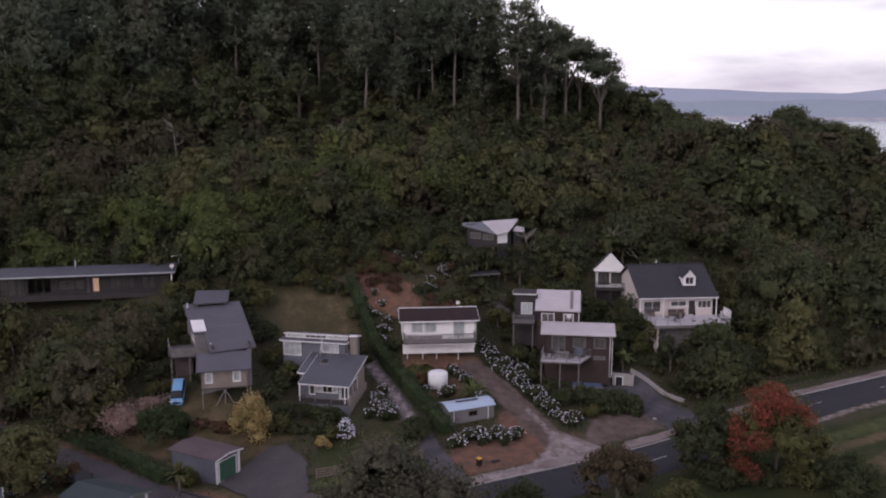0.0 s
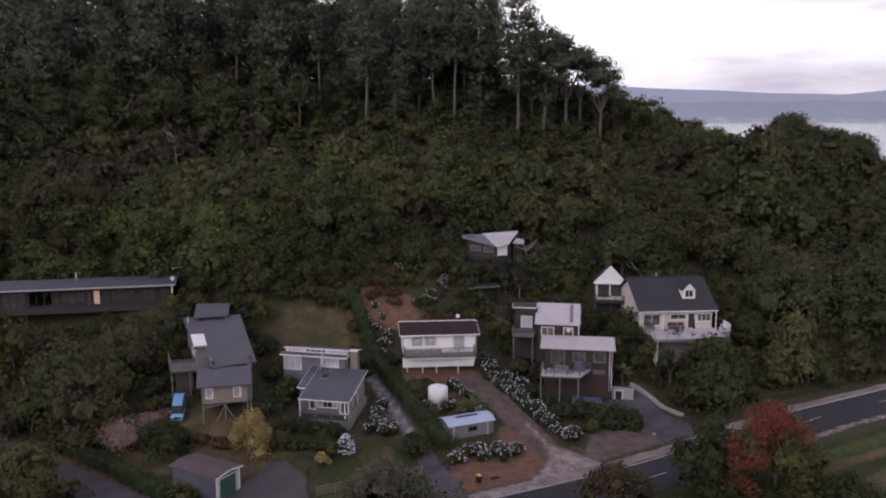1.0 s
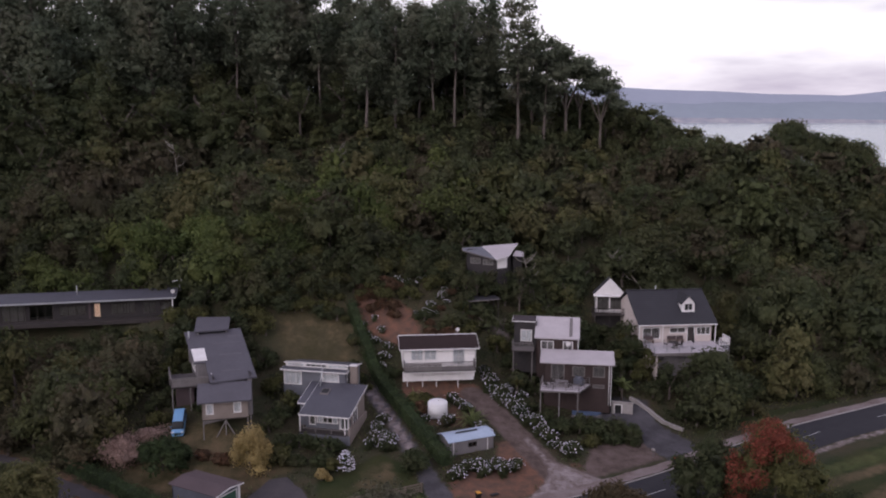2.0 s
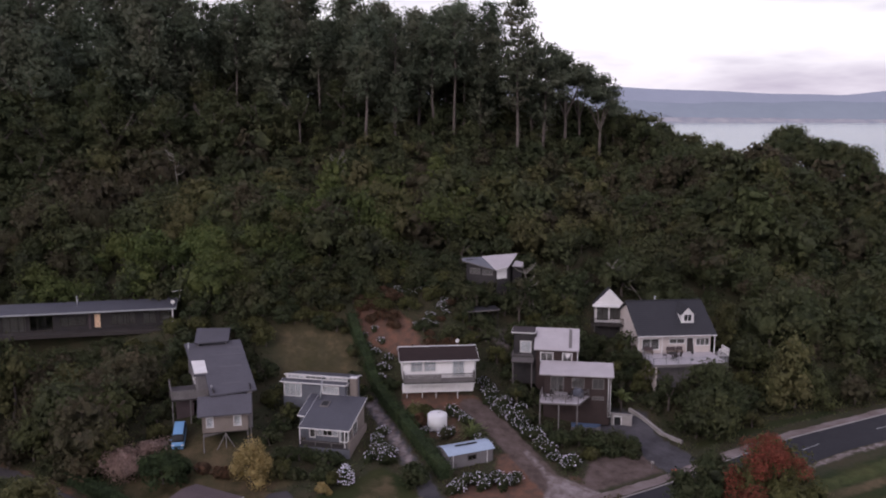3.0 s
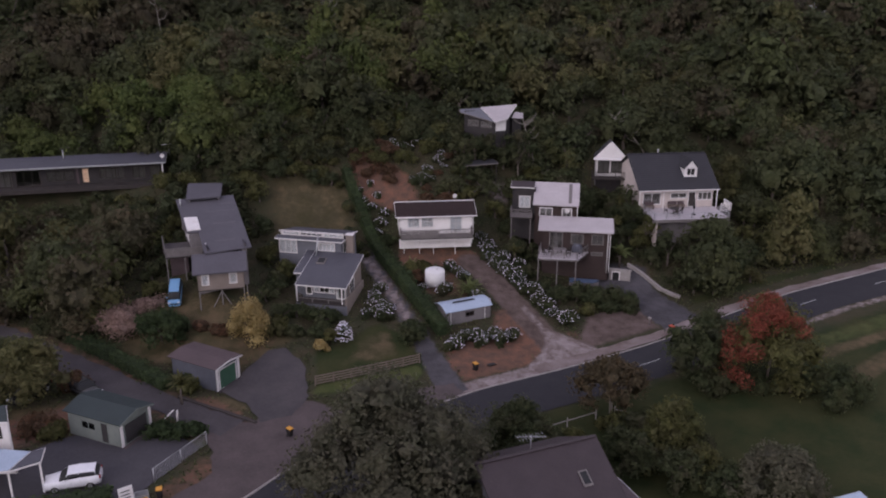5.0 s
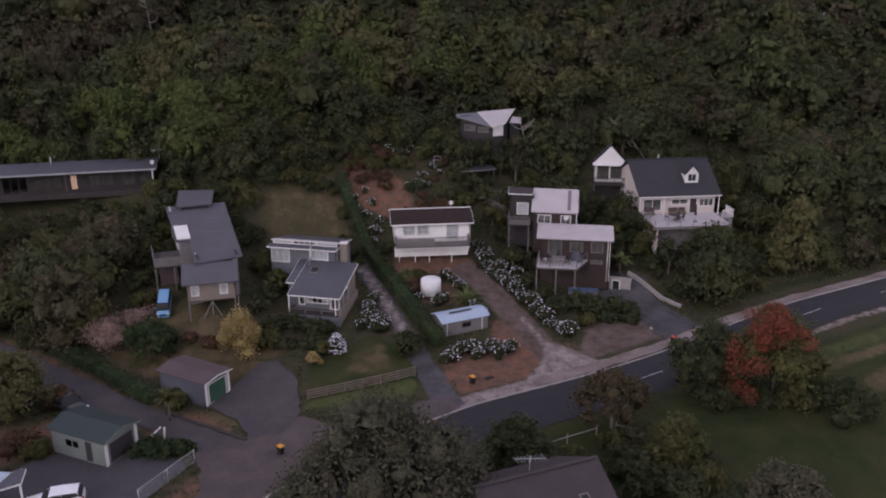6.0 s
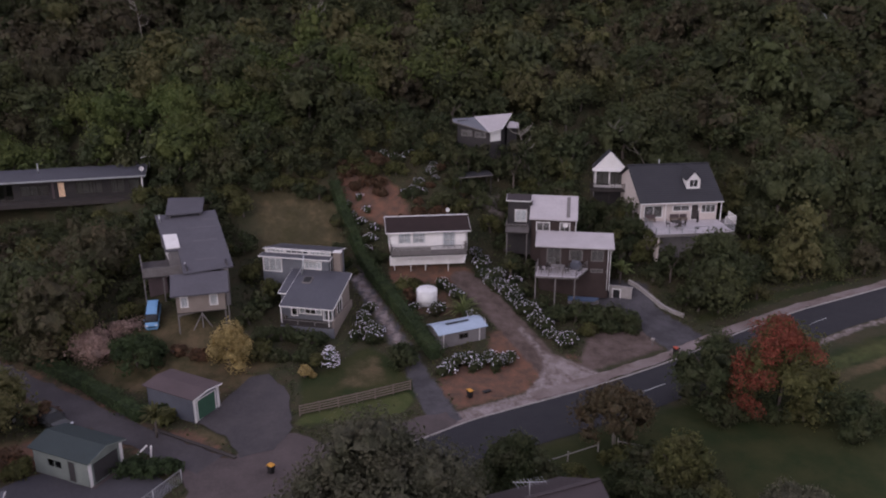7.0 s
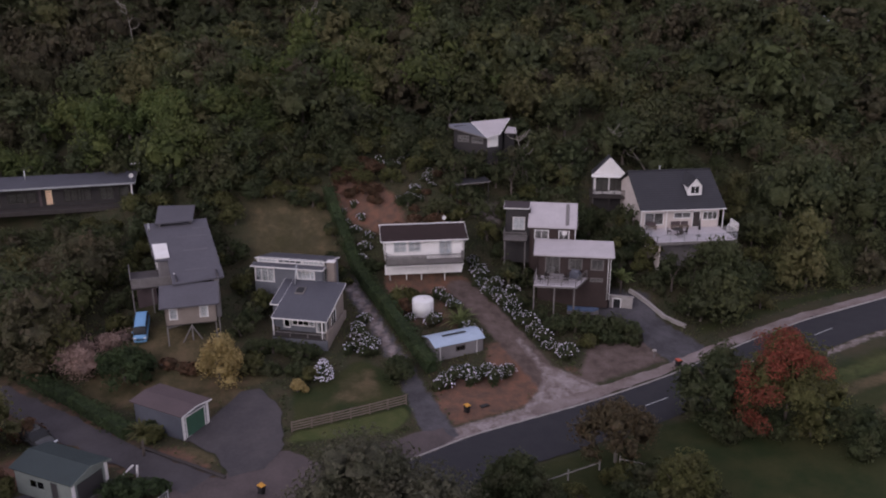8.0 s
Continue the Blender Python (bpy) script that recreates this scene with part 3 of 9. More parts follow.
def along(line, step=1.0):
    """Even points along a line, each with its direction."""
    line = np.array(line, dtype=float)
    seg = np.hypot(*np.diff(line, axis=0).T)
    s = np.concatenate(([0], np.cumsum(seg)))
    t = np.linspace(0, s[-1], max(2, int(s[-1] / step) + 1))
    p = np.column_stack([np.interp(t, s, line[:, k]) for k in (0, 1)])
    for _ in range(3):
        p[1:-1] = (p[:-2] + 2 * p[1:-1] + p[2:]) / 4
    d = np.gradient(p, axis=0)
    return p, d / np.hypot(d[:, 0], d[:, 1])[:, None]


def ribbon(name, line, left, right, mat, lift=0.05, depth=0.0, label="", wobble=0.0, seed=0, across=5):
    """A strip over the ground along a line, from left to right of it; depth: a kerb's height above the lift."""
    p, d = along(line)
    side = np.column_stack((d[:, 1], -d[:, 0]))
    rnd = np.random.RandomState(seed)
    offs = np.linspace(-left, right, across)
    cols = []
    for k, o in enumerate(offs):
        w = rnd.uniform(-wobble, wobble, len(p)) if k in (0, across - 1) else 0
        q = p + side * (o + w)[:, None] if wobble and k in (0, across - 1) else p + side * o
        cols.append(np.column_stack((q, heights(q[:, 0], q[:, 1]) + lift + depth)))
    if depth:
        cols = [cols[0] - (0, 0, depth + 0.2)] + cols + [cols[-1] - (0, 0, depth + 0.2)]
    v = np.stack(cols, axis=1)
    n, m = v.shape[:2]
    i = np.arange((n - 1) * m).reshape(n - 1, m)[:, :-1]
    f = np.stack((i, i + 1, i + m + 1, i + m), axis=-1)
    return structure(name, mesh_of(name, v.reshape(-1, 3), f, mat), label)


def spread_axis(lo, hi, fine, far):
    mid = list(np.arange(lo, hi + fine, fine))
    step, a, b = fine, [], []
    x = lo
    while x > -far:
        step *= 1.25
        x -= step
        a.append(x)
    step, x = fine, mid[-1]
    while x < far:
        step *= 1.25
        x += step
        b.append(x)
    return np.array(a[::-1] + mid + b)


# ---- what covers the ground: soft zones over one sheet ----
def zone(x, y, pts, soft=0.9):
    """1 inside an outline, falling to 0 over soft metres on both sides of its rim."""
    inside, dist = np.zeros(len(x), bool), np.full(len(x), 1e9)
    for (ax, ay), (bx, by) in zip(pts, pts[1:] + pts[:1]):
        hit = ((ay > y) != (by > y)) & (x < (bx - ax) * (y - ay) / ((by - ay) or 1e-9) + ax)
        inside ^= hit
        t = np.clip(((x - ax) * (bx - ax) + (y - ay) * (by - ay)) / ((bx - ax) ** 2 + (by - ay) ** 2 + 1e-9), 0, 1)
        dist = np.minimum(dist, np.hypot(x - ax - t * (bx - ax), y - ay - t * (by - ay)))
    return np.clip(0.5 + np.where(inside, dist, -dist) / (2 * soft), 0, 1)


def strip(x, y, line, half, soft=0.5):
    dist = np.full(len(x), 1e9)
    for (ax, ay), (bx, by) in zip(line[:-1], line[1:]):
        t = np.clip(((x - ax) * (bx - ax) + (y - ay) * (by - ay)) / ((bx - ax) ** 2 + (by - ay) ** 2 + 1e-9), 0, 1)
        dist = np.minimum(dist, np.hypot(x - ax - t * (bx - ax), y - ay - t * (by - ay)))
    return np.clip(0.5 + (half - dist) / (2 * soft), 0, 1)


DRIVE = [(13.2, 84.4), (11.6, 88.6), (9.0, 94.4), (6.2, 100), (3.8, 104.2)]
LANE = [(-18.6, 70.5), (-22.6, 72.9), (-27.7, 76.0), (-33.0, 79.8), (-38.5, 83.4), (-45, 87), (-52, 90)]
SEALED = [(27.8, 91.6), (26.2, 95.6), (23.6, 99.8), (21.0, 103.2)]
PATH = [(-1.6, 86.4), (-2.6, 88.8), (-4.2, 92.6), (-6.2, 97.6), (-8.2, 102), (-9.0, 104)]
FORECOURT = [(-26, 55), (-21, 50), (-16.1, 58.9), (-12.1, 64.6), (-4.2, 71.8), (0.5, 75.2), (2.4, 77.2), (1.2, 79), (-3, 77.2), (-9.2, 73.6), (-12.0, 75.6), (-14.2, 74.4), (-17.0, 71.6), (-19.6, 71.3), (-20.9, 69.4), (-19.4, 66.8), (-18.6, 63.5), (-21.6, 59.5)]
DRIVEWAY = [(-20.1, 80.4), (-21.5, 77.4), (-18.4, 74.9), (-16.3, 71.6), (-13.6, 72.6), (-12.6, 76.2), (-13.8, 82.2), (-16.3, 85.0), (-18.0, 84.5)]
YARD = [(-43, 52), (-27.5, 55.5), (-23.4, 61.6), (-20.6, 67.3), (-24.6, 70.8), (-27, 72), (-33, 69), (-36, 66), (-43, 66)]


def covers(x, y):
    """How much of each cover lies at each place."""
    edge = list(zip(EDGE_X, EDGE_Y))
    c = {}
    c["lawn"] = np.maximum.reduce([zone(x, y, [(-11.8, 76.4), (-2.0, 79.6), (-1.4, 83), (-4.6, 88.6), (-7.2, 90), (-10.4, 86), (-13, 84.6)]), zone(x, y, [(0, 66), (10, 73.4), (24, 80), (45, 90), (70, 101), (98, 112), (90, 80), (60, 60), (28, 46), (8, 56)], 1.5), 0.8 * zone(x, y, [(30, 96.5), (44, 103.5), (52, 106), (50, 107.5), (40, 104), (30, 99)])])
    # the strips across the park, x 36 to 66, are sunlit lawn painted in
    c["dry"] = np.maximum.reduce([zone(x, y, [(-22.6, 76.0), (-20.8, 76.4), (-17.9, 74.4), (-18.2, 73.2), (-20.6, 73.6)], 0.5), zone(x, y, [(-18.4, 85.2), (-20.2, 81.2), (-22.2, 83.4), (-22.5, 87.5), (-15.5, 87.5), (-16.2, 85.6)], 0.7), 0.8 * zone(x, y, [(-40.5, 74), (-35, 75.6), (-31.6, 72.6), (-32.4, 67.6), (-37, 68.2)], 1.0), 0.55 * zone(x, y, [(-20.5, 102.5), (-11, 101), (-9.6, 106), (-12.6, 117), (-20.5, 119), (-23, 112)], 1.6), zone(x, y, [(-34, 84), (-23, 81.4), (-17.5, 83.6), (-18.4, 90), (-27.5, 94), (-33, 94)], 1.5), zone(x, y, [(37, 77), (48, 84.5), (64, 93), (64, 90.5), (49, 82.6), (39, 75.6)], 0.8), 0.7 * zone(x, y, [(36, 83), (50, 88.5), (66, 96), (66, 93.5), (50, 86.5), (38, 81)], 0.7), 0.65 * zone(x, y, [(-10, 82), (-4, 84), (-5.4, 88.8), (-8.6, 87.4)], 1.0)])
    # the second zone puts sunlit park lawn into the colour
    c["turf"] = np.maximum.reduce([zone(x, y, [(-12.6, 76.8), (-3.2, 78.2), (-1.6, 81.0), (-2.4, 82.3), (-12.0, 78.2)], 0.5), 0.55 * zone(x, y, [(38.5, 86.6), (46, 90.2), (60, 96.5), (60, 92.5), (47, 86.6), (39.5, 83.4)], 1.0)])
    c["bare"] = np.maximum.reduce([zone(x, y, [(2.4, 79.4), (9.2, 82.8), (11.4, 86.4), (10.2, 90), (8.2, 94), (6.2, 93.4), (5.8, 88.6), (0.6, 86.4), (0.6, 83)], 1.0), zone(x, y, [(-12.6, 116.4), (-11.4, 113.6), (-9.2, 111.4), (-4.5, 110.2), (-2.4, 112.5), (-4.5, 116), (-8.4, 118)], 0.9), 0.5 * zone(x, y, [(13.8, 86.4), (16.6, 87.4), (15.4, 90.6), (13.4, 90.8)], 0.8), zone(x, y, [(-5, 102.6), (4.5, 103), (4.6, 106.5), (-5.2, 106.5)], 0.9), 0.5 * strip(x, y, LANE, 2.8, 0.8), 0.6 * zone(x, y, [(-26, 75.4), (-22, 76.9), (-17.4, 73.0), (-20, 72.0), (-24.6, 73.8)], 0.6), 0.55 * zone(x, y, [(-23, 61.4), (-20.2, 67), (-17.2, 66), (-16.6, 61.8), (-22, 56.4)], 1.2), 0.7 * zone(x, y, [(-38, 66), (-33, 69.5), (-31, 73.5), (-35, 75), (-40, 72)], 1.2), 0.35 * zone(x, y, [(-20, 79), (-15.5, 87), (-18.6, 88), (-24, 84.4), (-22.4, 80)], 1.2), 0.55 * zone(x, y, [(-4, 96), (4, 95), (3.5, 101.5), (-3, 102.5)], 1.2)])
    c["dirt"] = np.maximum.reduce([strip(x, y, DRIVE, 1.7, 0.7), zone(x, y, [(14.6, 86.0), (24.8, 91.6), (23.4, 96), (17, 94.4)], 1.0)])
    tracks = strip(x - 0.55, y - 0.3, DRIVE[:3], 0.5, 0.55)
    c["gravel"] = np.maximum.reduce([0.6 * zone(x, y, [(6.2, 117.2), (9.8, 118.6), (9.6, 114.8), (6.4, 114.6)], 0.7), zone(x, y, [(7.6, 79.8), (13, 82.2), (18, 85), (16.2, 87.2), (13.6, 89.6), (11.8, 90.2), (11.2, 86.4), (9.2, 82.8)], 0.8), 0.75 * tracks, 0.8 * strip(x, y, PATH, 0.85, 0.6), 0.8 * strip(x, y, [(p - 0.5, q + 0.9) for p, q in edge[5:8]], 1.1, 0.5), 0.6 * strip(x, y, [(p + 3.2, q - 5.9) for p, q in edge[9:]], 0.7, 0.5)])
    c["seal"] = np.maximum.reduce([0.9 * strip(x, y, PATH, 1.1, 0.5) * np.clip(1 - strip(x, y, PATH, 0.4, 0.5), 0.3, 1), strip(x, y, SEALED, 2.6, 0.4), zone(x, y, [(2.8, 77.6), (1.6, 81), (0.4, 84), (-0.9, 86.6), (-2.2, 88.2), (-2.9, 86.6), (-1.9, 83.4), (-1.2, 80.6), (-0.4, 77.8), (1.4, 76.4)], 0.4), zone(x, y, [(19, 101.6), (26, 100.6), (25.6, 104), (20, 105)], 0.8)])
    return c


def ground_material():
    m = bpy.data.materials.new("ground_cover")
    m.use_nodes = True
    n, l = m.node_tree.nodes, m.node_tree.links
    b = n["Principled BSDF"]
    b.inputs["Roughness"].default_value, b.inputs["Specular IOR Level"].default_value = 0.95, 0.15
    geo = n.new("ShaderNodeNewGeometry")

    def noise_at(scale, detail=6.0):
        q = n.new("ShaderNodeTexNoise")
        q.inputs["Scale"].default_value, q.inputs["Detail"].default_value, q.inputs["Roughness"].default_value = scale, detail, 0.65
        l.new(geo.outputs["Position"], q.inputs["Vector"])
        return q.outputs["Fac"]

    def two(a, c, scale):
        r = n.new("ShaderNodeValToRGB")
        r.color_ramp.elements[0].position, r.color_ramp.elements[1].position = 0.36, 0.64
        r.color_ramp.elements[0].color, r.color_ramp.elements[1].color = (*a, 1), (*c, 1)
        l.new(noise_at(scale), r.inputs["Fac"])
        return r.outputs[0]

    out = two((0.034, 0.038, 0.020), (0.056, 0.046, 0.028), 0.5)
    for name, a, c, scale, edge in (("lawn", (0.020, 0.029, 0.010), (0.042, 0.043, 0.017), 0.22, 0.9), ("dry", (0.115, 0.084, 0.050), (0.048, 0.044, 0.021), 0.5, 0.8), ("turf", (0.046, 0.060, 0.020), (0.074, 0.078, 0.030), 0.5, 0.8), ("bare", (0.172, 0.088, 0.060), (0.092, 0.060, 0.047), 0.8, 1.2), ("dirt", (0.135, 0.100, 0.091), (0.074, 0.053, 0.046), 0.7, 0.9), ("gravel", (0.29, 0.245, 0.245), (0.14, 0.105, 0.098), 0.9, 1.4), ("seal", (0.090, 0.083, 0.092), (0.054, 0.050, 0.055), 0.5, 1.5)):
        at = n.new("ShaderNodeAttribute")
        at.attribute_name = name
        push = n.new("ShaderNodeMath")
        push.operation = "MULTIPLY_ADD"
        push.inputs[1].default_value, push.inputs[2].default_value = 0.75, -0.375
        l.new(noise_at(edge, 8.0), push.inputs[0])
        add = n.new("ShaderNodeMath")
        l.new(at.outputs["Fac"], add.inputs[0])
        l.new(push.outputs[0], add.inputs[1])
        mr = n.new("ShaderNodeMapRange")
        mr.interpolation_type = "SMOOTHSTEP"
        mr.inputs["From Min"].default_value, mr.inputs["From Max"].default_value = 0.3, 0.7
        l.new(add.outputs[0], mr.inputs["Value"])
        mx = n.new("ShaderNodeMix")
        mx.data_type = "RGBA"
        l.new(mr.outputs[0], mx.inputs["Factor"])
        l.new(out, mx.inputs["A"])
        l.new(two(a, c, scale), mx.inputs["B"])
        out = mx.outputs["Result"]
    hsv, mr = n.new("ShaderNodeHueSaturation"), n.new("ShaderNodeMapRange")
    mr.inputs["To Min"].default_value, mr.inputs["To Max"].default_value = 0.6, 1.4
    l.new(noise_at(9.0, 3.0), mr.inputs["Value"])
    l.new(mr.outputs[0], hsv.inputs["Value"])
    l.new(out, hsv.inputs["Color"])
    l.new(hsv.outputs[0], b.inputs["Base Color"])
    bp = n.new("ShaderNodeBump")
    bp.inputs["Strength"].default_value, bp.inputs["Distance"].default_value = 0.7, 0.08
    l.new(noise_at(5.0), bp.inputs["Height"])
    l.new(bp.outputs[0], b.inputs["Normal"])
    return m


gx, gy = spread_axis(-60, 75, 0.75, 6000), spread_axis(44, 128, 0.75, 6000)
GX, GY = np.meshgrid(gx, gy)
gv = np.column_stack((GX.ravel(), GY.ravel(), heights(GX.ravel(), GY.ravel())))
gi = np.arange(len(gx) * (len(gy) - 1)).reshape(len(gy) - 1, len(gx))[:, :-1]
gm = mesh_of("ground", gv, np.stack((gi, gi + 1, gi + len(gx) + 1, gi + len(gx)), axis=-1), ground_material(), smooth=True)
for cover, amount in covers(gv[:, 0], gv[:, 1]).items():
    gm.attributes.new(cover, "FLOAT", "POINT").data.foreach_set("value", amount.astype(np.float32))
structure("ground", gm, "rough grass, lawn and bare earth rising to a wooded hill")

wv = [(-9000, -9000, SEA), (9000, -9000, SEA), (9000, 9000, SEA), (-9000, 9000, SEA)]
structure("water", mesh_of("water", wv, [0, 1, 2, 3], M["water"]), "pale grey harbour water under a dusk sky")


def far_ridge(name, y, x0, x1, tops, depth, mat, label, seed, rough):
    """A far range of hills: its tops over the sea along x."""
    rnd = np.random.RandomState(seed)
    xs = np.linspace(x0, x1, 160)
    top = np.interp(xs, np.linspace(x0, x1, len(tops)), tops)
    for s in (5, 11, 23):
        top += np.interp(xs, np.linspace(x0, x1, s * 4), rnd.uniform(-1, 1, s * 4)) * rough / s * 5
    rows = []
    for k, (f, dy) in enumerate(((0, 0), (0.25, 0.16), (0.6, 0.45), (0.9, 0.75), (1.0, 1.0))):
        w = rnd.uniform(-1, 1, len(xs)) * rough * (0.0 if k in (0, 4) else 1.0)
        rows.append(np.column_stack((xs, np.full(len(xs), y + dy * depth), SEA - 1 + (top + w) * f)))
    v = np.stack(rows)
    i = np.arange(4 * len(xs)).reshape(4, len(xs))[:, :-1]
    f = np.stack((i, i + 1, i + len(xs) + 1, i + len(xs)), axis=-1)
    return structure(name, mesh_of(name, v.reshape(-1, 3), f, mat, smooth=True), label)


# far land: all its haze comes from the material colours
far_ridge("backdrop_hills", 4700, -3500, 5400, [245, 240, 250, 230, 220, 200, 217, 210, 226, 209, 203, 182, 158, 150, 196, 222, 216, 232, 220, 205, 195], 300, M["farhill"], "hills across the harbour, blue-grey haze in their colour", 3, 6)
far_ridge("backdrop_hills_middle", 4420, 200, 5200, [150, 118, 100, 112, 96, 84, 104, 128, 110, 90], 220, M["midhill"], "middle range of hills across the harbour, haze in their colour", 11, 9)
far_ridge("backdrop_hills_near", 4200, 300, 1400, [2, 96, 118, 98, 70, 42, 16, 2], 160, M["nearspur"], "lower spur across the harbour, haze in its colour", 5, 5)
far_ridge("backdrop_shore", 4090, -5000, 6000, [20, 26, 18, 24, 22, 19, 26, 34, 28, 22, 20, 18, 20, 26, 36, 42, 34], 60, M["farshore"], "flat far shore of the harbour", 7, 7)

# ---- roads, drives and paths ----
far_edge = list(zip(EDGE_X, EDGE_Y))
ribbon("road", far_edge, 0.0, 6.2, M["asphalt"], 0.06, label="dark asphalt road curving along the foot of the hill", wobble=0.06, across=7)
ribbon("kerb", far_edge[3:], 0.15, 0.0, M["kerb"], 0.06, 0.08, "pale concrete kerb along the road", across=2)
ribbon("pavement", [(9.6, 81.6), (15.9, 84.9), (20, 87.2), (26, 90.6), (33, 94.9), (41.6, 99.6), (51, 103.2), (60, 106.8), (75, 113), (100, 123)], 0.75, 0.75, M["gravel"], 0.07, label="pale worn footpath beside the road", wobble=0.2, seed=2)
for a in (20, 30.5, 41.5, 52.5):
    p, d = along(far_edge, 0.5)
    i = int(np.argmin(np.abs(p[:, 0] - a)))
    q, e, s = p[i] + np.array((d[i][1], -d[i][0])) * 3.2, d[i] * 1.4, np.array((d[i][1], -d[i][0])) * 0.05
    v = [(*(q + sx * e + sy * s), ground(*(q + sx * e + sy * s)) + 0.068) for sx, sy in ((-1, 1), (1, 1), (1, -1), (-1, -1))]
    structure("road_marking", mesh_of("road_marking", v, [0, 1, 2, 3], M["paintline"]), "faded white centre-line dash")
sheet("forecourt", FORECOURT, M["oldseal"], 0.06, 0.22, "worn pinkish-grey sealed forecourt beside the road", step=0.8)
sheet("driveway", DRIVEWAY, M["driveseal"], 0.085, 0.16, "dark patched seal in front of an old garage", step=0.8)
ribbon("side_lane", LANE, 1.55, 1.55, M["laneseal"], 0.08, label="narrow worn grey lane leading uphill past a hedge", wobble=0.3)
sheet("yard", YARD, M["yardseal"], 0.055, 0.12, "grey sealed yard in front of a small garage")

# ---- houses: walls with real openings, windows, roofs, decks ----
def wall(h, mat, p, q, z0, z1, openings=(), z1b=None, thick=0.14, name="wall", label="", trim="white"):
    """An upright wall from p to q (its outer face on the right hand), up to z1 at p and z1b at q; openings: (along, sill, width, height, style, ...)."""
    p, q = Vector((*p, 0)), Vector((*q, 0))
    d = (q - p).normalized()
    length, inward = (q - p).length, Vector((-d.y, d.x, 0))
    z1b = z1 if z1b is None else z1b
    top = lambda s: z1 + (z1b - z1) * s / length
    xs = sorted({0.0, length, *[round(o[0], 3) for o in openings], *[round(o[0] + o[2], 3) for o in openings]})
    zs = sorted({z0, *[round(o[1], 3) for o in openings], *[round(o[1] + o[3], 3) for o in openings]}) + [99.0]
    solid = lambda i, k: 0 <= i < len(xs) - 1 and 0 <= k < len(zs) - 1 and not any(o[0] - 1e-3 < (xs[i] + xs[i + 1]) / 2 < o[0] + o[2] + 1e-3 and o[1] - 1e-3 < (zs[k] + min(zs[k + 1], zs[k] + 0.02)) / 2 < o[1] + o[3] + 1e-3 for o in openings)
    b = B()
    cache = {}

    def v(i, k, s):
        if (i, k, s) not in cache:
            z = top(xs[i]) if zs[k] == 99.0 else zs[k]
            cache[i, k, s] = b.bm.verts.new(p + d * xs[i] + inward * (thick * s) + Vector((0, 0, z)))
        return cache[i, k, s]

    for i in range(len(xs) - 1):
        for k in range(len(zs) - 1):
            if not solid(i, k):
                continue
            for s in (0, 1):
                b.bm.faces.new((v(i, k, s), v(i + 1, k, s), v(i + 1, k + 1, s), v(i, k + 1, s)))
            for (di, dk), (a, c) in (((-1, 0), ((i, k), (i, k + 1))), ((1, 0), ((i + 1, k), (i + 1, k + 1))), ((0, -1), ((i, k), (i + 1, k))), ((0, 1), ((i, k + 1), (i + 1, k + 1)))):
                if not solid(i + di, k + dk):
                    b.bm.faces.new((v(*a, 0), v(*c, 0), v(*c, 1), v(*a, 1)))
    w = part(name, b, M[mat], h, label)
    for o in openings:
        opening(h, p + d * o[0] + Vector((0, 0, o[1])), d, inward, o[2], o[3], *o[4:], trim=trim)
    return w


def opening(h, at, d, inward, w, hh, style="window", cols=2, rows=1, behind="curtain", trim="white"):
    """A window or door set in an opening: frame with bars, panes, and what hangs behind."""
    up = Vector((0, 0, 1))

    def bar(b, x0, x1, z0, z1, y0=-0.03, y1=0.06):
        c = lambda x, y, z: at + d * x + inward * y + up * z
        return b.hexa([c(x0, y0, z0), c(x1, y0, z0), c(x1, y1, z0), c(x0, y1, z0)], [c(x0, y0, z1), c(x1, y0, z1), c(x1, y1, z1), c(x0, y1, z1)])

    f = B()
    e = 0.075
    rings = []
    for y in (-0.03, 0.06):
        for x0, x1, z0, z1 in ((-0.04, w + 0.04, -0.04, hh + 0.04), (e, w - e, e, hh - e)):
            rings.append([f.bm.verts.new(at + d * x + inward * y + up * z) for x, z in ((x0, z0), (x1, z0), (x1, z1), (x0, z1))])
    for a, c in ((0, 1), (1, 3), (3, 2), (2, 0)):
        for k in range(4):
            f.bm.faces.new((rings[a][k], rings[a][(k + 1) % 4], rings[c][(k + 1) % 4], rings[c][k]))
    bars = [(w * k / cols - 0.035, w * k / cols + 0.035, e, hh - e, -0.02, 0.05) for k in range(1, cols)]
    bars += [(e, w - e, hh * k / rows - 0.03, hh * k / rows + 0.03, -0.015, 0.045) for k in range(1, rows)]
    if style == "door":
        win = part("door", f, M[trim], h)
        leaf = B()
        bar(leaf, e, w - e, e, hh - e, 0.0, 0.045)
        part("door_leaf", leaf, M[behind], win)
        return win
    win = part("window", f, M[trim], h)
    for q in bars:
        part("glazing_bar", bar(B(), *q), M[trim], win)
    for k in range(cols):
        g = B()
        bar(g, e + (w - 2 * e) * k / cols + 0.02, e + (w - 2 * e) * (k + 1) / cols - 0.02, e, hh - e, 0.02, 0.026)
        pane = part("pane", g, M["glass"], win)
        pane.visible_shadow = False
    if behind:
        n = max(4, int(w / 0.12))
        full = behind in ("curtain", "blind", "lit")
        for lo, hi in (((0, n),) if full else ((0, int(n * 0.3)), (n - int(n * 0.3), n))):
            c = B()
            for k in range(lo, hi):
                bar(c, 0.02 + (w - 0.04) * k / n, 0.02 + (w - 0.04) * (k + 1) / n, 0.02, hh - 0.02, 0.08 + 0.02 * (k % 2), 0.1 + 0.02 * (k % 2))
            part("curtain" if behind != "lit" else "lit_curtain", c, M[behind if full else "curtain"], win)
    return win


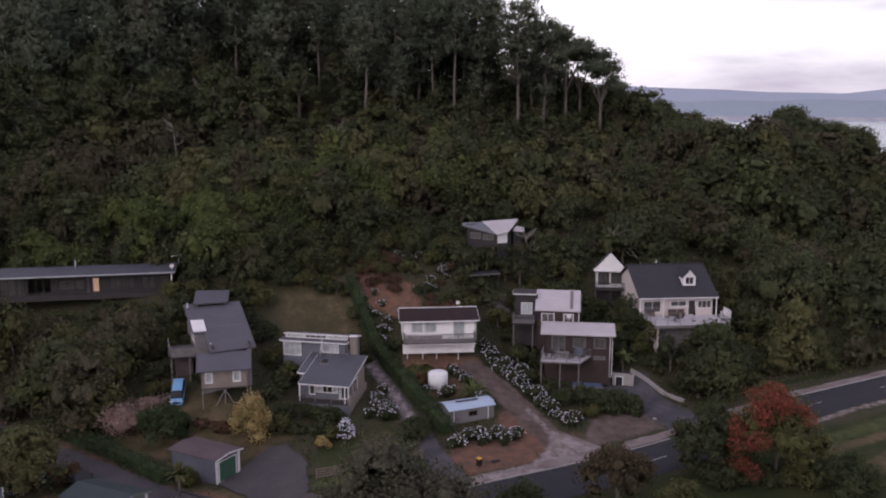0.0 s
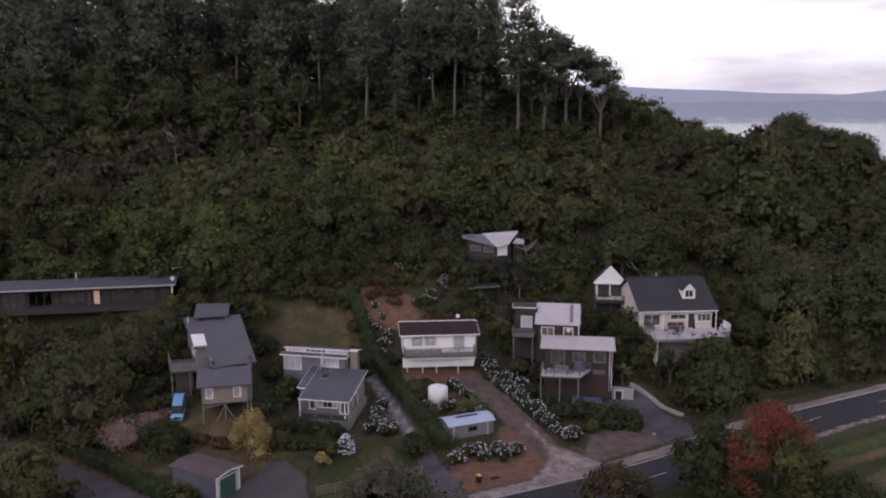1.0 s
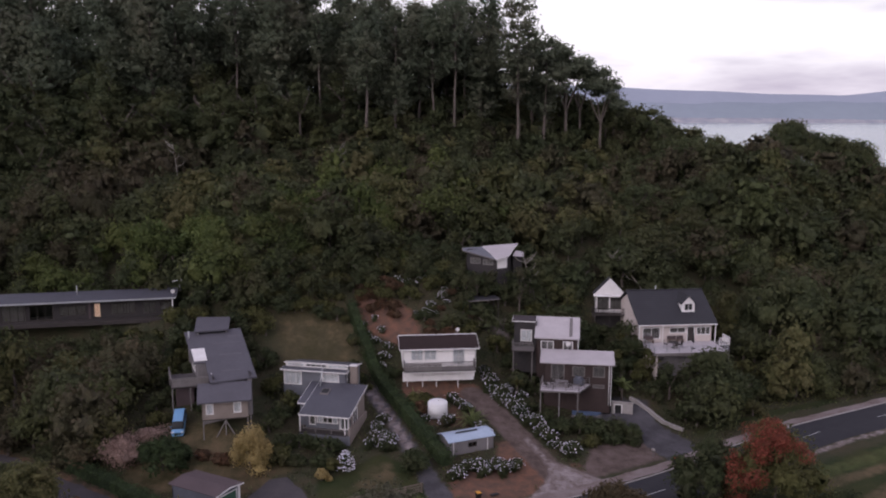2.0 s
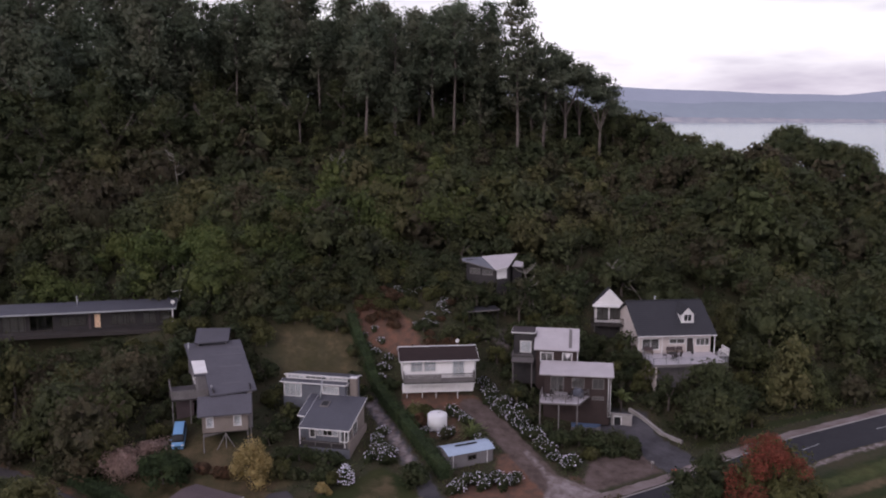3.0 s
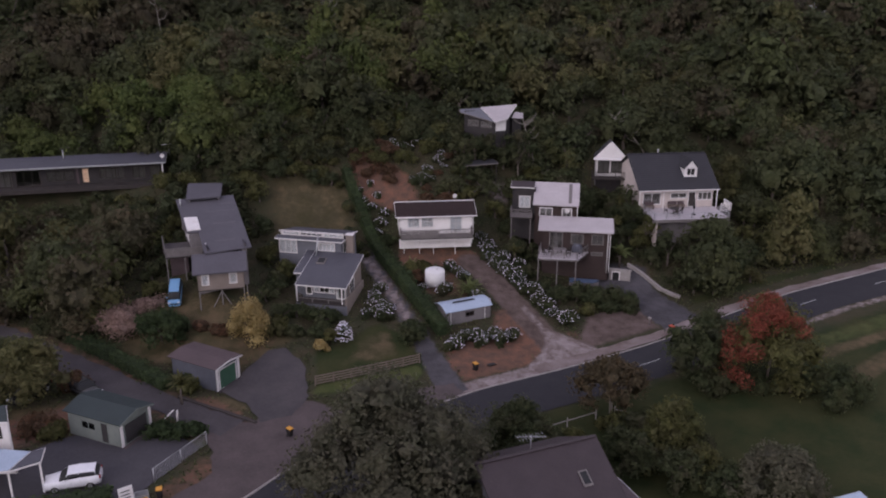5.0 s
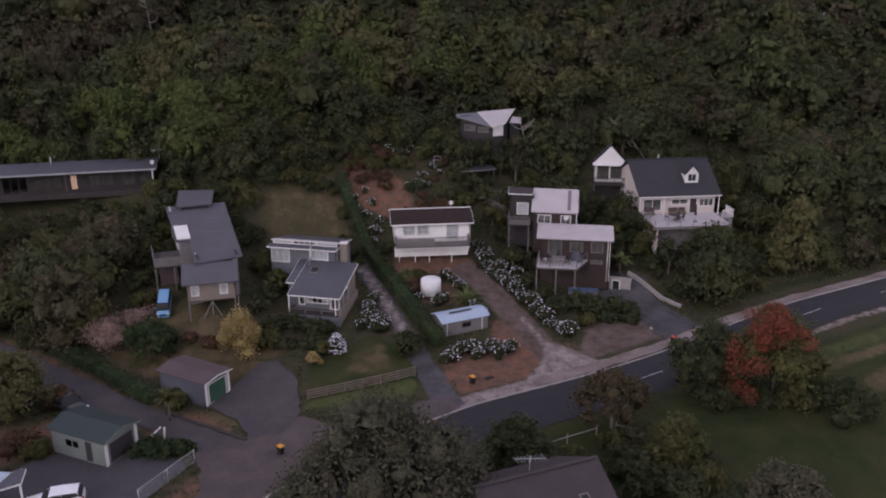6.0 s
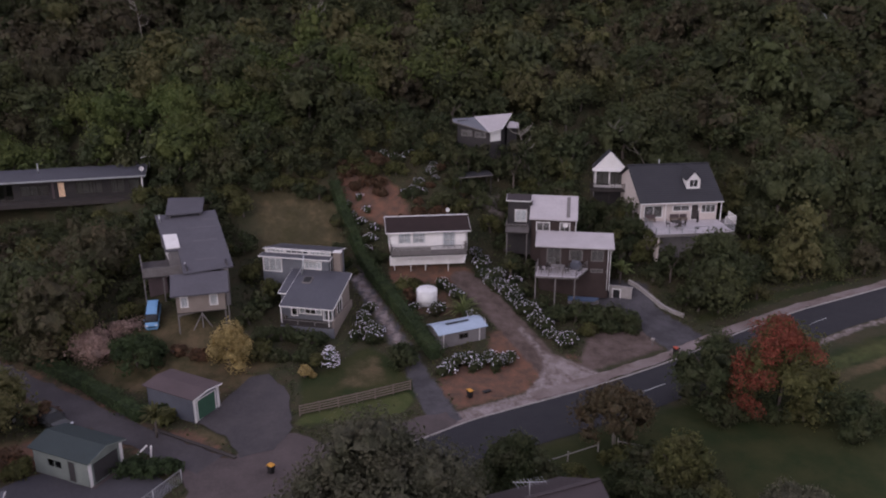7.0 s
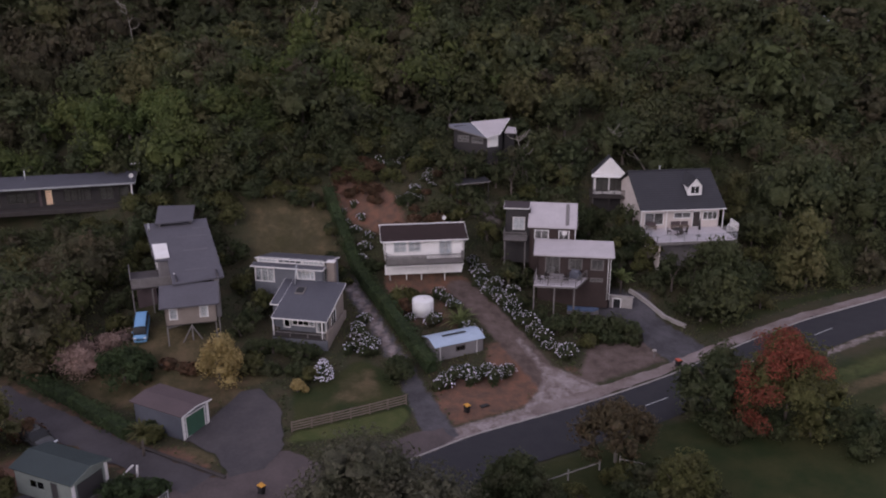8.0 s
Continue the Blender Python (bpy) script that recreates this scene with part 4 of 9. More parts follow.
def roof(h, corners, mat, thick=0.14, fascia="white", name="roof", sides=(0, 1, 2, 3), label=""):
    """A sloping slab with boards along its edges; corners anticlockwise from above."""
    r = part(name, B().slab(corners, thick), M[mat], h, label)
    if fascia:
        n = len(corners)
        for k in sides:
            a, b = Vector(corners[k]), Vector(corners[(k + 1) % n])
            out = (b - a).cross(Vector((0, 0, 1))).normalized() * 0.03
            part("fascia", B().beam(a + out - Vector((0, 0, 0.08)), b + out - Vector((0, 0, 0.08)), 0.035, 0.13), M[fascia], r)
    return r


def rail(h, line, z, height=1.0, mat="timber", kind="slats", gap=0.14, name="railing", top=0.09):
    """A deck railing along a line of places: posts, top rail, and slats, boards or glass."""
    r = None
    for a, b in zip(line[:-1], line[1:]):
        a, b = Vector((*a, z)), Vector((*b, z))
        up, d = Vector((0, 0, 1)), (b - a).normalized()
        bar = B().beam(a + up * height, b + up * height, top, 0.06)
        r0 = part(name, bar, M[mat], h)
        n = max(1, int((b - a).length / 1.5))
        for k in range(n + 1):
            q = a + (b - a) * k / n
            part("post", B().beam(q, q + up * (height - 0.03), 0.09), M[mat], r0)
        if kind == "slats":
            s = B()
            n = max(2, int((b - a).length / gap))
            for k in range(1, n):
                q = a + (b - a) * k / n
                s.beam(q + up * 0.1, q + up * (height - 0.03), 0.045, 0.03)
            s.beam(a + up * 0.1, b + up * 0.1, 0.06, 0.05)
            part("baluster_panel", s, M[mat], r0)
        elif kind == "boards":
            n = max(1, int(height / 0.17))
            for k in range(n):
                zz = 0.02 + (height - 0.1) * (k + 0.5) / n
                part("board", B().beam(a + up * zz, b + up * zz, 0.03, (height - 0.1) / n - 0.02), M[mat], r0)
        elif kind == "wires":
            for zz in (0.25, 0.5, 0.75):
                part("rail", B().beam(a + up * zz * height, b + up * zz * height, 0.025, 0.04), M[mat], r0)
        r = r0
    return r


def deck(h, corners, z, mat="timber", thick=0.12, planks=0.28):
    """A deck of planks on a rim; corners (x, y) anticlockwise, the first two along the front."""
    d = part("deck", B().slab([(x, y, z - 0.05) for x, y in corners], thick), M["darktimber"], h)
    a, b, c, e = (Vector((x, y, 0)) for x, y in corners)
    n = max(2, int((e - a).length / planks))
    me = None
    for k in range(n):
        t0, t1 = (k + 0.03) / n, (k + 0.97) / n
        q = [a.lerp(e, t0), b.lerp(c, t0), b.lerp(c, t1), a.lerp(e, t1)]
        part("plank", B().slab([(v.x, v.y, z) for v in q], 0.045), M[mat], d)
    return d


def posts(h, places, z0, z1, w=0.12, mat="timber", name="post"):
    for x, y in places:
        part(name, B().box(x - w / 2, x + w / 2, y - w / 2, y + w / 2, z0, z1), M[mat], h)


def pipe(h, x, y, z0, z1, r=0.07, mat="steel", name="flue"):
    f = part(name, B().tube((x, y, z0), (x, y, z1), r), M[mat], h)
    part("cowl", B().tube((x, y, z1 + 0.04), (x, y, z1 + 0.12), r * 1.7, r * 1.2), M[mat], f)


def dish_mesh(r):
    b = B()
    rings = []
    for k in range(5):
        q = r * k / 4
        rings.append([b.bm.verts.new((math.cos(6.2832 * i / 16) * q, -0.28 * r + 0.28 * q * q / r * -1 + 0.28 * r, math.sin(6.2832 * i / 16) * q)) for i in range(16)] if k else [b.bm.verts.new((0, 0, 0))])
    for i in range(16):
        b.bm.faces.new((rings[0][0], rings[1][i], rings[1][(i + 1) % 16]))
        for k in range(1, 4):
            b.bm.faces.new((rings[k][i], rings[k + 1][i], rings[k + 1][(i + 1) % 16], rings[k][(i + 1) % 16]))
    return b


def satellite_dish(m, r=0.42, label="round white satellite dish on a short pole"):
    t = thing("satellite_dish", m, label, "satellite dish", "satellite dishes")
    part("pole", B().tube((0, 0.05, -0.9), (0, 0.05, 0), 0.035), M["steel"], t)
    part("reflector", dish_mesh(r), M["white"], t)
    part("feed_arm", B().beam((0, -0.02, -r * 0.9), (0, -r * 0.9, -0.05), 0.03), M["steel"], t)
    return t


def gable(h, mat, p, q, z, rise, thick=0.14, label=""):
    """The triangle of wall over an end wall."""
    p, q = Vector((*p, z)), Vector((*q, z))
    d = (q - p).normalized()
    inn = Vector((-d.y, d.x, 0)) * thick
    apex = (p + q) / 2 + Vector((0, 0, rise))
    b = B()
    f = [b.bm.verts.new(v) for v in (p, q, apex)]
    g = [b.bm.verts.new(v + inn) for v in (p, q, apex)]
    b.bm.faces.new(f)
    b.bm.faces.new(g[::-1])
    for k in range(3):
        b.bm.faces.new((f[k], f[(k + 1) % 3], g[(k + 1) % 3], g[k]))
    return part("gable", b, M[mat], h, label)


# white house on posts
def white_house():
    h = thing("white_house", pose(-5.05, 105.0, 4.0, 0, 0, 5.5), "white weatherboard house with brown iron roof on posts", "house")
    W, D, f, e = 9.2, 5.4, 2.8, 5.22
    wall(h, "whiteboards", (0, 0), (W, 0), f, e, [(1.05, 3.7, 1.5, 1.4, "window", 2, 2, "curtain"), (2.75, 3.7, 1.5, 1.4, "window", 2, 2, "curtain"), (6.35, 3.0, 1.5, 2.1, "window", 2, 2, "curtain")], trim="white")
    wall(h, "whiteboards", (W, 0), (W, D), f, e)
    wall(h, "whiteboards", (W, D), (0, D), f, e)
    wall(h, "whiteboards", (0, D), (0, 0), f, e)
    gable(h, "whiteboards", (W, 0), (W, D), e, 0.8)
    gable(h, "whiteboards", (0, D), (0, 0), e, 0.8)
    roof(h, [(-0.4, -0.5, 5.27), (W + 0.45, -0.5, 5.27), (W + 0.45, 2.7, 6.25), (-0.4, 2.7, 6.25)], "umberroof", sides=(0, 1, 3))
    roof(h, [(-0.4, 2.7, 6.25), (W + 0.45, 2.7, 6.25), (W + 0.45, 5.9, 5.27), (-0.4, 5.9, 5.27)], "umberroof", sides=(1, 2, 3))
    part("ridge_cap", B().beam((-0.42, 2.7, 6.28), (W + 0.47, 2.7, 6.28), 0.24, 0.06), M["white"], h)
    part("floor", B().box(0.02, W - 0.02, 0.02, D - 0.02, f - 0.25, f), M["inside"], h)
    part("skirt", B().box(-0.02, W - 0.2, -0.1, -0.02, 1.0, 2.25), M["whiteboards"], h, "white timber skirt below the deck")
    part("base_wall", B().box(0.1, W - 0.1, 2.4, 2.55, -0.6, f - 0.26), M["darktimber"], h)
    deck(h, [(0.1, -1.5), (W - 0.15, -1.5), (W - 0.15, -0.04), (0.1, -0.04)], 2.75)
    rail(h, [(0.15, -0.1), (0.15, -1.45), (4.7, -1.45)], 2.75, 1.0, "timber", "boards")
    rail(h, [(4.75, -1.45), (W - 0.2, -1.45), (W - 0.2, -0.1)], 2.75, 1.02, "timber", "slats")
    part("deck_beam", B().box(0.1, W - 0.1, -1.42, -1.3, 2.42, 2.57), M["white"], h)
    posts(h, [(0.55, -0.06), (2.5, -0.06), (4.25, -0.06), (4.7, 1.2), (7.0, -0.06)], -0.5, 0.99, 0.1, "white")
    posts(h, [(4.9, -1.36), (7.0, -1.36), (8.9, -1.36)], 1.9, 2.42, 0.09, "white", "deck_post")
    posts(h, [(0.25, -1.36), (2.4, -1.36)], 1.9, 2.42, 0.09, "white", "deck_post")
    part("gutter", B().tube((-0.4, -0.56, 5.16), (W + 0.45, -0.56, 5.16), 0.06, n=8), M["white"], h)
    part("downpipe", B().tube((W + 0.06, -0.1, 2.6), (W + 0.06, -0.1, 5.15), 0.04, n=6), M["white"], h)


white_house()
satellite_dish(pose(1.9, 109.2, 10.7, 0, 0, 12), 0.27)


# dark house with a broad front deck
def brown_house():
    h = thing("brown_house", pose(12.5, 102.85, 2.6, 0, 0, -8.6), "dark brown weatherboard house with pale iron roof", "house")
    W, D, e = 8.2, 3.2, 5.62
    wall(h, "brownboards", (0, 0), (W, 0), -0.6, e, [(0.9, 3.35, 1.6, 2.05, "window", 2, 1, "blind"), (3.5, 3.95, 1.5, 1.2, "window", 2, 1, "blind"), (6.0, 3.95, 1.4, 1.25, "window", 2, 1, "blind"), (6.0, 2.55, 1.4, 0.42, "window", 2, 1, "blind")], trim="timber")
    wall(h, "brownboards", (W, 0), (W, D), -0.6, e, z1b=6.1)
    wall(h, "brownboards", (W, D), (0, D), -0.6, 6.1)
    wall(h, "brownboards", (0, D), (0, 0), -0.6, 6.1, z1b=e)
    roof(h, [(-0.45, -0.6, 5.75), (W + 0.35, -0.6, 5.75), (W + 0.35, 3.4, 6.35), (-0.45, 3.4, 6.35)], "paleroof", fascia="paleroof")
    part("floor", B().box(0.02, W - 0.02, 0.15, D - 0.15, 3.0, 3.25), M["inside"], h)
    deck(h, [(-0.35, -3.3), (4.35, -3.3), (5.7, -0.05), (-0.1, -0.05)], 3.05, "deckpale")
    rail(h, [(-0.1, -0.1), (-0.3, -3.25), (4.3, -3.25), (5.6, -0.1)], 3.05, 0.9, "timber", "wires", top=0.05)
    part("deck_rim", B().beam((-0.35, -3.33, 2.93), (4.37, -3.33, 2.93), 0.05, 0.18), M["timber"], h)
    part("deck_rim", B().beam((4.38, -3.3, 2.93), (5.72, -0.05, 2.93), 0.05, 0.18), M["timber"], h)
    posts(h, [(-0.25, -3.2), (2.0, -3.2), (4.2, -3.2)], -1.2, 2.85, 0.14, "timber")
    part("corner_board", B().box(W - 0.02, W + 0.05, -0.05, 0.06, 0.4, e), M["white"], h)
    part("downpipe", B().tube((W - 0.25, -0.08, 0.4), (W - 0.25, -0.08, 5.6), 0.045, n=6), M["white"], h)
    return h


brown_house()


def upper_house():
    h = thing("upper_house", pose(11.7, 106.6, 6.0, 0, 0, -9.0), "dark cottage with a pale sloping iron roof", "house")
    W = 5.4
    wall(h, "brownboards", (0.2, 0.4), (W, 0.4), -1.5, 4.35, [(0.6, 2.7, 1.6, 1.1, "window", 2, 1, "blind"), (3.4, 2.7, 1.2, 1.1, "window", 2, 1, "blind")])
    wall(h, "brownboards", (W, 0.4), (W, 4.2), -1.5, 4.35, z1b=5.9)
    wall(h, "brownboards", (W, 4.2), (-2.8, 4.2), -1.5, 5.9)
    wall(h, "brownboards", (0.2, 2.2), (0.2, 0.4), -1.5, 5.0, z1b=4.35)
    roof(h, [(0.0, -0.1, 4.35), (W + 0.25, -0.1, 4.35), (W + 0.25, 4.3, 6.1), (0.0, 4.3, 6.1)], "paleroof", fascia="paleroof", label="pale pinkish iron roof with a darker strip")
    part("roof_strip", B().slab([(4.35, 0.3, 4.56), (4.75, 0.3, 4.56), (4.75, 4.0, 6.03), (4.35, 4.0, 6.03)], 0.03), M["timber"], h, "darker weathered roof strip")
    wall(h, "blackboards", (-2.8, 2.2), (0.18, 2.2), -1.0, 5.85, [(0.9, 3.2, 1.4, 1.5, "window", 2, 1, "curtain")])
    wall(h, "blackboards", (-2.8, 4.2), (-2.8, 2.2), -1.0, 5.95, z1b=5.85)
    roof(h, [(-3.0, 1.9, 5.95), (0.0, 1.9, 5.95), (0.0, 4.35, 6.1), (-3.0, 4.35, 6.1)], "ironbrown", fascia="white", name="side_roof")
    part("floor", B().box(-2.7, W - 0.1, 2.3, 4.1, 2.2, 2.4), M["inside"], h)
    deck(h, [(-2.9, 0.1), (-0.1, 0.1), (-0.1, 2.1), (-2.9, 2.1)], 2.5)
    rail(h, [(-2.85, 2.0), (-2.85, 0.15), (-0.2, 0.15)], 2.5, 0.95, "timber", "slats")
    posts(h, [(-2.7, 0.2), (-0.3, 0.2)], -2.2, 2.4, 0.12, "timber")
    posts(h, [(W + 0.1, 0.0)], 2.6, 4.3, 0.09, "white", "verandah_post")


upper_house()
satellite_dish(pose(15.9, 106.05, 9.65, 0, 0, 5), 0.32)


# chalet with a dormer, a gabled wing and a broad deck
def chalet():
    h = thing("chalet_house", pose(25.9, 110.6, 7.2, 0, 0, 5.5), "cream chalet with charcoal tile roof, dormer and deck", "house")
    W, e, f = 10.6, 3.7, 1.1
    y0 = 0.9
    wall(h, "pinkbrick", (0.3, y0), (W - 0.3, y0), f - 1.5, e + 0.5, [(0.5, 1.55, 2.4, 1.55, "window", 2, 1, "blind"), (4.2, 2.3, 2.2, 0.75, "window", 2, 1, "blind"), (6.6, f, 1.0, 2.05, "door", 1, 1, "darktimber"), (7.9, 2.0, 1.9, 1.05, "window", 3, 1, "blind")], label="cream rendered wall")
    wall(h, "pinkbrick", (W - 0.3, y0), (W - 0.3, 11.0), f - 1.5, e + 0.5)
    wall(h, "pinkbrick", (W - 0.3, 11.0), (0.3, 11.0), f - 1.5, e + 0.5)
    wall(h, "pinkbrick", (0.3, 11.0), (0.3, y0), f - 1.5, e + 0.5)
    gable(h, "pinkbrick", (W - 0.3, y0), (W - 0.3, 11.0), e + 0.45, 2.7)
    gable(h, "pinkbrick", (0.3, 11.0), (0.3, y0), e + 0.45, 2.7)
    roof(h, [(-0.1, 0.0, e), (W + 0.15, 0.0, e), (W + 0.15, 5.95, 7.2), (-0.1, 5.95, 7.2)], "slate", sides=(0,))
    roof(h, [(-0.1, 5.95, 7.2), (W + 0.15, 5.95, 7.2), (W + 0.15, 11.9, e), (-0.1, 11.9, e)], "slate", sides=(2,))
    part("ridge_cap", B().beam((-0.1, 5.95, 7.22), (W + 0.15, 5.95, 7.22), 0.3, 0.08), M["slate"], h)
    part("floor", B().box(0.4, W - 0.4, y0 + 0.2, 10.8, f - 0.2, f), M["inside"], h)
    # dormer
    dx, dw, dy = 6.5, 1.75, 2.0
    zb = e + dy * 0.588
    dm = part("dormer", B().box(dx, dx + dw, dy, dy + 0.12, zb - 0.05, zb + 1.25), M["white"], h, "white gabled dormer window")
    part("dormer_cheek", B().hexa([(dx, dy + 0.12, zb), (dx + 0.1, dy + 0.12, zb), (dx + 0.1, dy + 2.4, zb + 1.2), (dx, dy + 2.4, zb + 1.2)], [(dx, dy + 0.12, zb + 1.25), (dx + 0.1, dy + 0.12, zb + 1.25), (dx + 0.1, dy + 2.4, zb + 1.25), (dx, dy + 2.4, zb + 1.25)]), M["white"], dm)
    part("dormer_cheek", B().hexa([(dx + dw - 0.1, dy + 0.12, zb), (dx + dw, dy + 0.12, zb), (dx + dw, dy + 2.4, zb + 1.2), (dx + dw - 0.1, dy + 2.4, zb + 1.2)], [(dx + dw - 0.1, dy + 0.12, zb + 1.25), (dx + dw, dy + 0.12, zb + 1.25), (dx + dw, dy + 2.4, zb + 1.25), (dx + dw - 0.1, dy + 2.4, zb + 1.25)]), M["white"], dm)
    gable(h, "white", (dx, dy), (dx + dw, dy), zb + 1.25, 1.0, 0.12)
    mx = dx + dw / 2
    for a, b in (((dx - 0.12), mx), (mx, dx + dw + 0.12)):
        za, zc = (zb + 1.13, zb + 2.27) if a < mx - 0.1 else (zb + 2.27, zb + 1.13)
        part("dormer_roof", B().slab([(a, dy - 0.15, za), (b, dy - 0.15, zc), (b, dy + 3.6, zc), (a, dy + 3.6, za)], 0.08), M["slate"], dm)
    opening(h, Vector((dx + 0.3, dy - 0.001, zb + 0.2)), Vector((1, 0, 0)), Vector((0, 1, 0)), dw - 0.6, 1.0, "window", 2, 1, None, "white")
    part("dormer_glass", B().box(dx + 0.35, dx + dw - 0.35, dy - 0.02, dy - 0.01, zb + 0.25, zb + 1.15), M["black"], dm)
    # deck
    deck(h, [(0.6, -4.4), (W - 0.2, -4.4), (W - 0.2, y0 - 0.03), (0.6, y0 - 0.03)], f, "deckpale", planks=0.3)
    rail(h, [(0.65, -0.2), (0.65, -4.35), (W - 0.25, -4.35), (W - 0.25, -1.5)], f, 0.8, "steel", "wires", top=0.03)
    part("deck_edge", B().box(0.55, W - 0.15, -4.5, -4.41, f - 0.35, f - 0.02), M["timber"], h)
    part("deck_wall", B().box(1.0, W - 1.2, -2.6, -2.4, -4.5, f - 0.18), M["greyboards"], h, "weathered board wall under the deck")
    part("deck_wall", B().box(1.0, 1.2, -4.2, 0.8, -2.5, f - 0.18), M["pinkbrick"], h)
    deck(h, [(W - 0.18, -1.5), (W + 1.3, -1.5), (W + 1.3, y0), (W - 0.18, y0)], f, "timber")
    rail(h, [(W - 0.1, -1.45), (W + 1.25, -1.45), (W + 1.25, 0.8)], f, 1.0, "white", "slats")
    posts(h, [(W + 1.2, -1.4), (W + 1.2, 0.7)], -4.5, f - 0.1, 0.12, "timber")
    posts(h, [(0.1, 0.15), (3.3, 0.15), (W - 0.1, 0.15)], f, e - 0.1, 0.1, "white", "verandah_post")
    pipe(h, 4.2, 6.2, 6.9, 7.6, 0.09)
    return h


chalet()


def hill_hut():
    h = thing("hill_hut", pose(5.75, 122.9, 16.2, 0, 0, 18), "small dark hut with a pale angular roof in the bush", "house")
    # sky reflected on this slope is put into its paler colour
    roof(h, [(0.55, -4.2, 2.1), (2.4, -3.9, 2.4), (5.4, 0.0, 3.55), (0.0, 0.0, 3.4)], "paleroof", 0.1, "white", label="angular iron roof, reflected sky in its pale colour")
    # slope turned away from the bright sky, so coloured darker
    roof(h, [(-3.2, -0.4, 3.0), (0.5, -4.1, 2.05), (0.0, 0.0, 3.3), (-3.0, 0.3, 3.25)], "greyblock", 0.1, "timber", name="side_roof")
    wall(h, "blackboards", (-2.6, -0.6), (0.9, -3.4), -2.5, 2.75, [(0.5, 1.15, 1.5, 0.8, "window", 3, 1, "blind"), (2.4, 1.05, 1.5, 0.75, "window", 3, 1, "blind")], z1b=2.05, trim="timber")
    wall(h, "white", (0.95, -3.4), (2.5, -3.2), 0.6, 2.0, z1b=2.2)
    wall(h, "blackboards", (0.95, -3.36), (2.5, -3.16), -2.5, 0.59)
    wall(h, "blackboards", (2.55, -3.2), (4.6, -0.4), -2.5, 2.2, z1b=3.2)
    wall(h, "blackboards", (4.6, -0.4), (-2.6, -0.4), -2.5, 3.1)
    part("side_roof_lean_to", B().slab([(3.6, -2.6, 2.2), (5.6, -2.0, 1.9), (6.2, -0.4, 2.3), (4.9, -0.6, 2.6)], 0.1), M["paleroof"], h)
    part("side_wall", B().box(4.0, 5.4, -1.8, -0.5, -2.5, 1.95), M["blackboards"], h)


hill_hut()
shelter = thing("garden_shelter", pose(5.5, 117.0, 10.6, 0, 0, 18), "low flat-roofed garden shelter with a pale edge", "shelter")
roof(shelter, [(-2.3, -0.8, 2.5), (2.3, -0.8, 2.5), (2.3, 1.3, 2.62), (-2.3, 1.3, 2.62)], "slate", 0.08, "timber")
posts(shelter, [(-2.1, -0.6), (2.1, -0.6), (-2.1, 1.1), (2.1, 1.1)], -1.0, 2.4, 0.1, "darktimber")


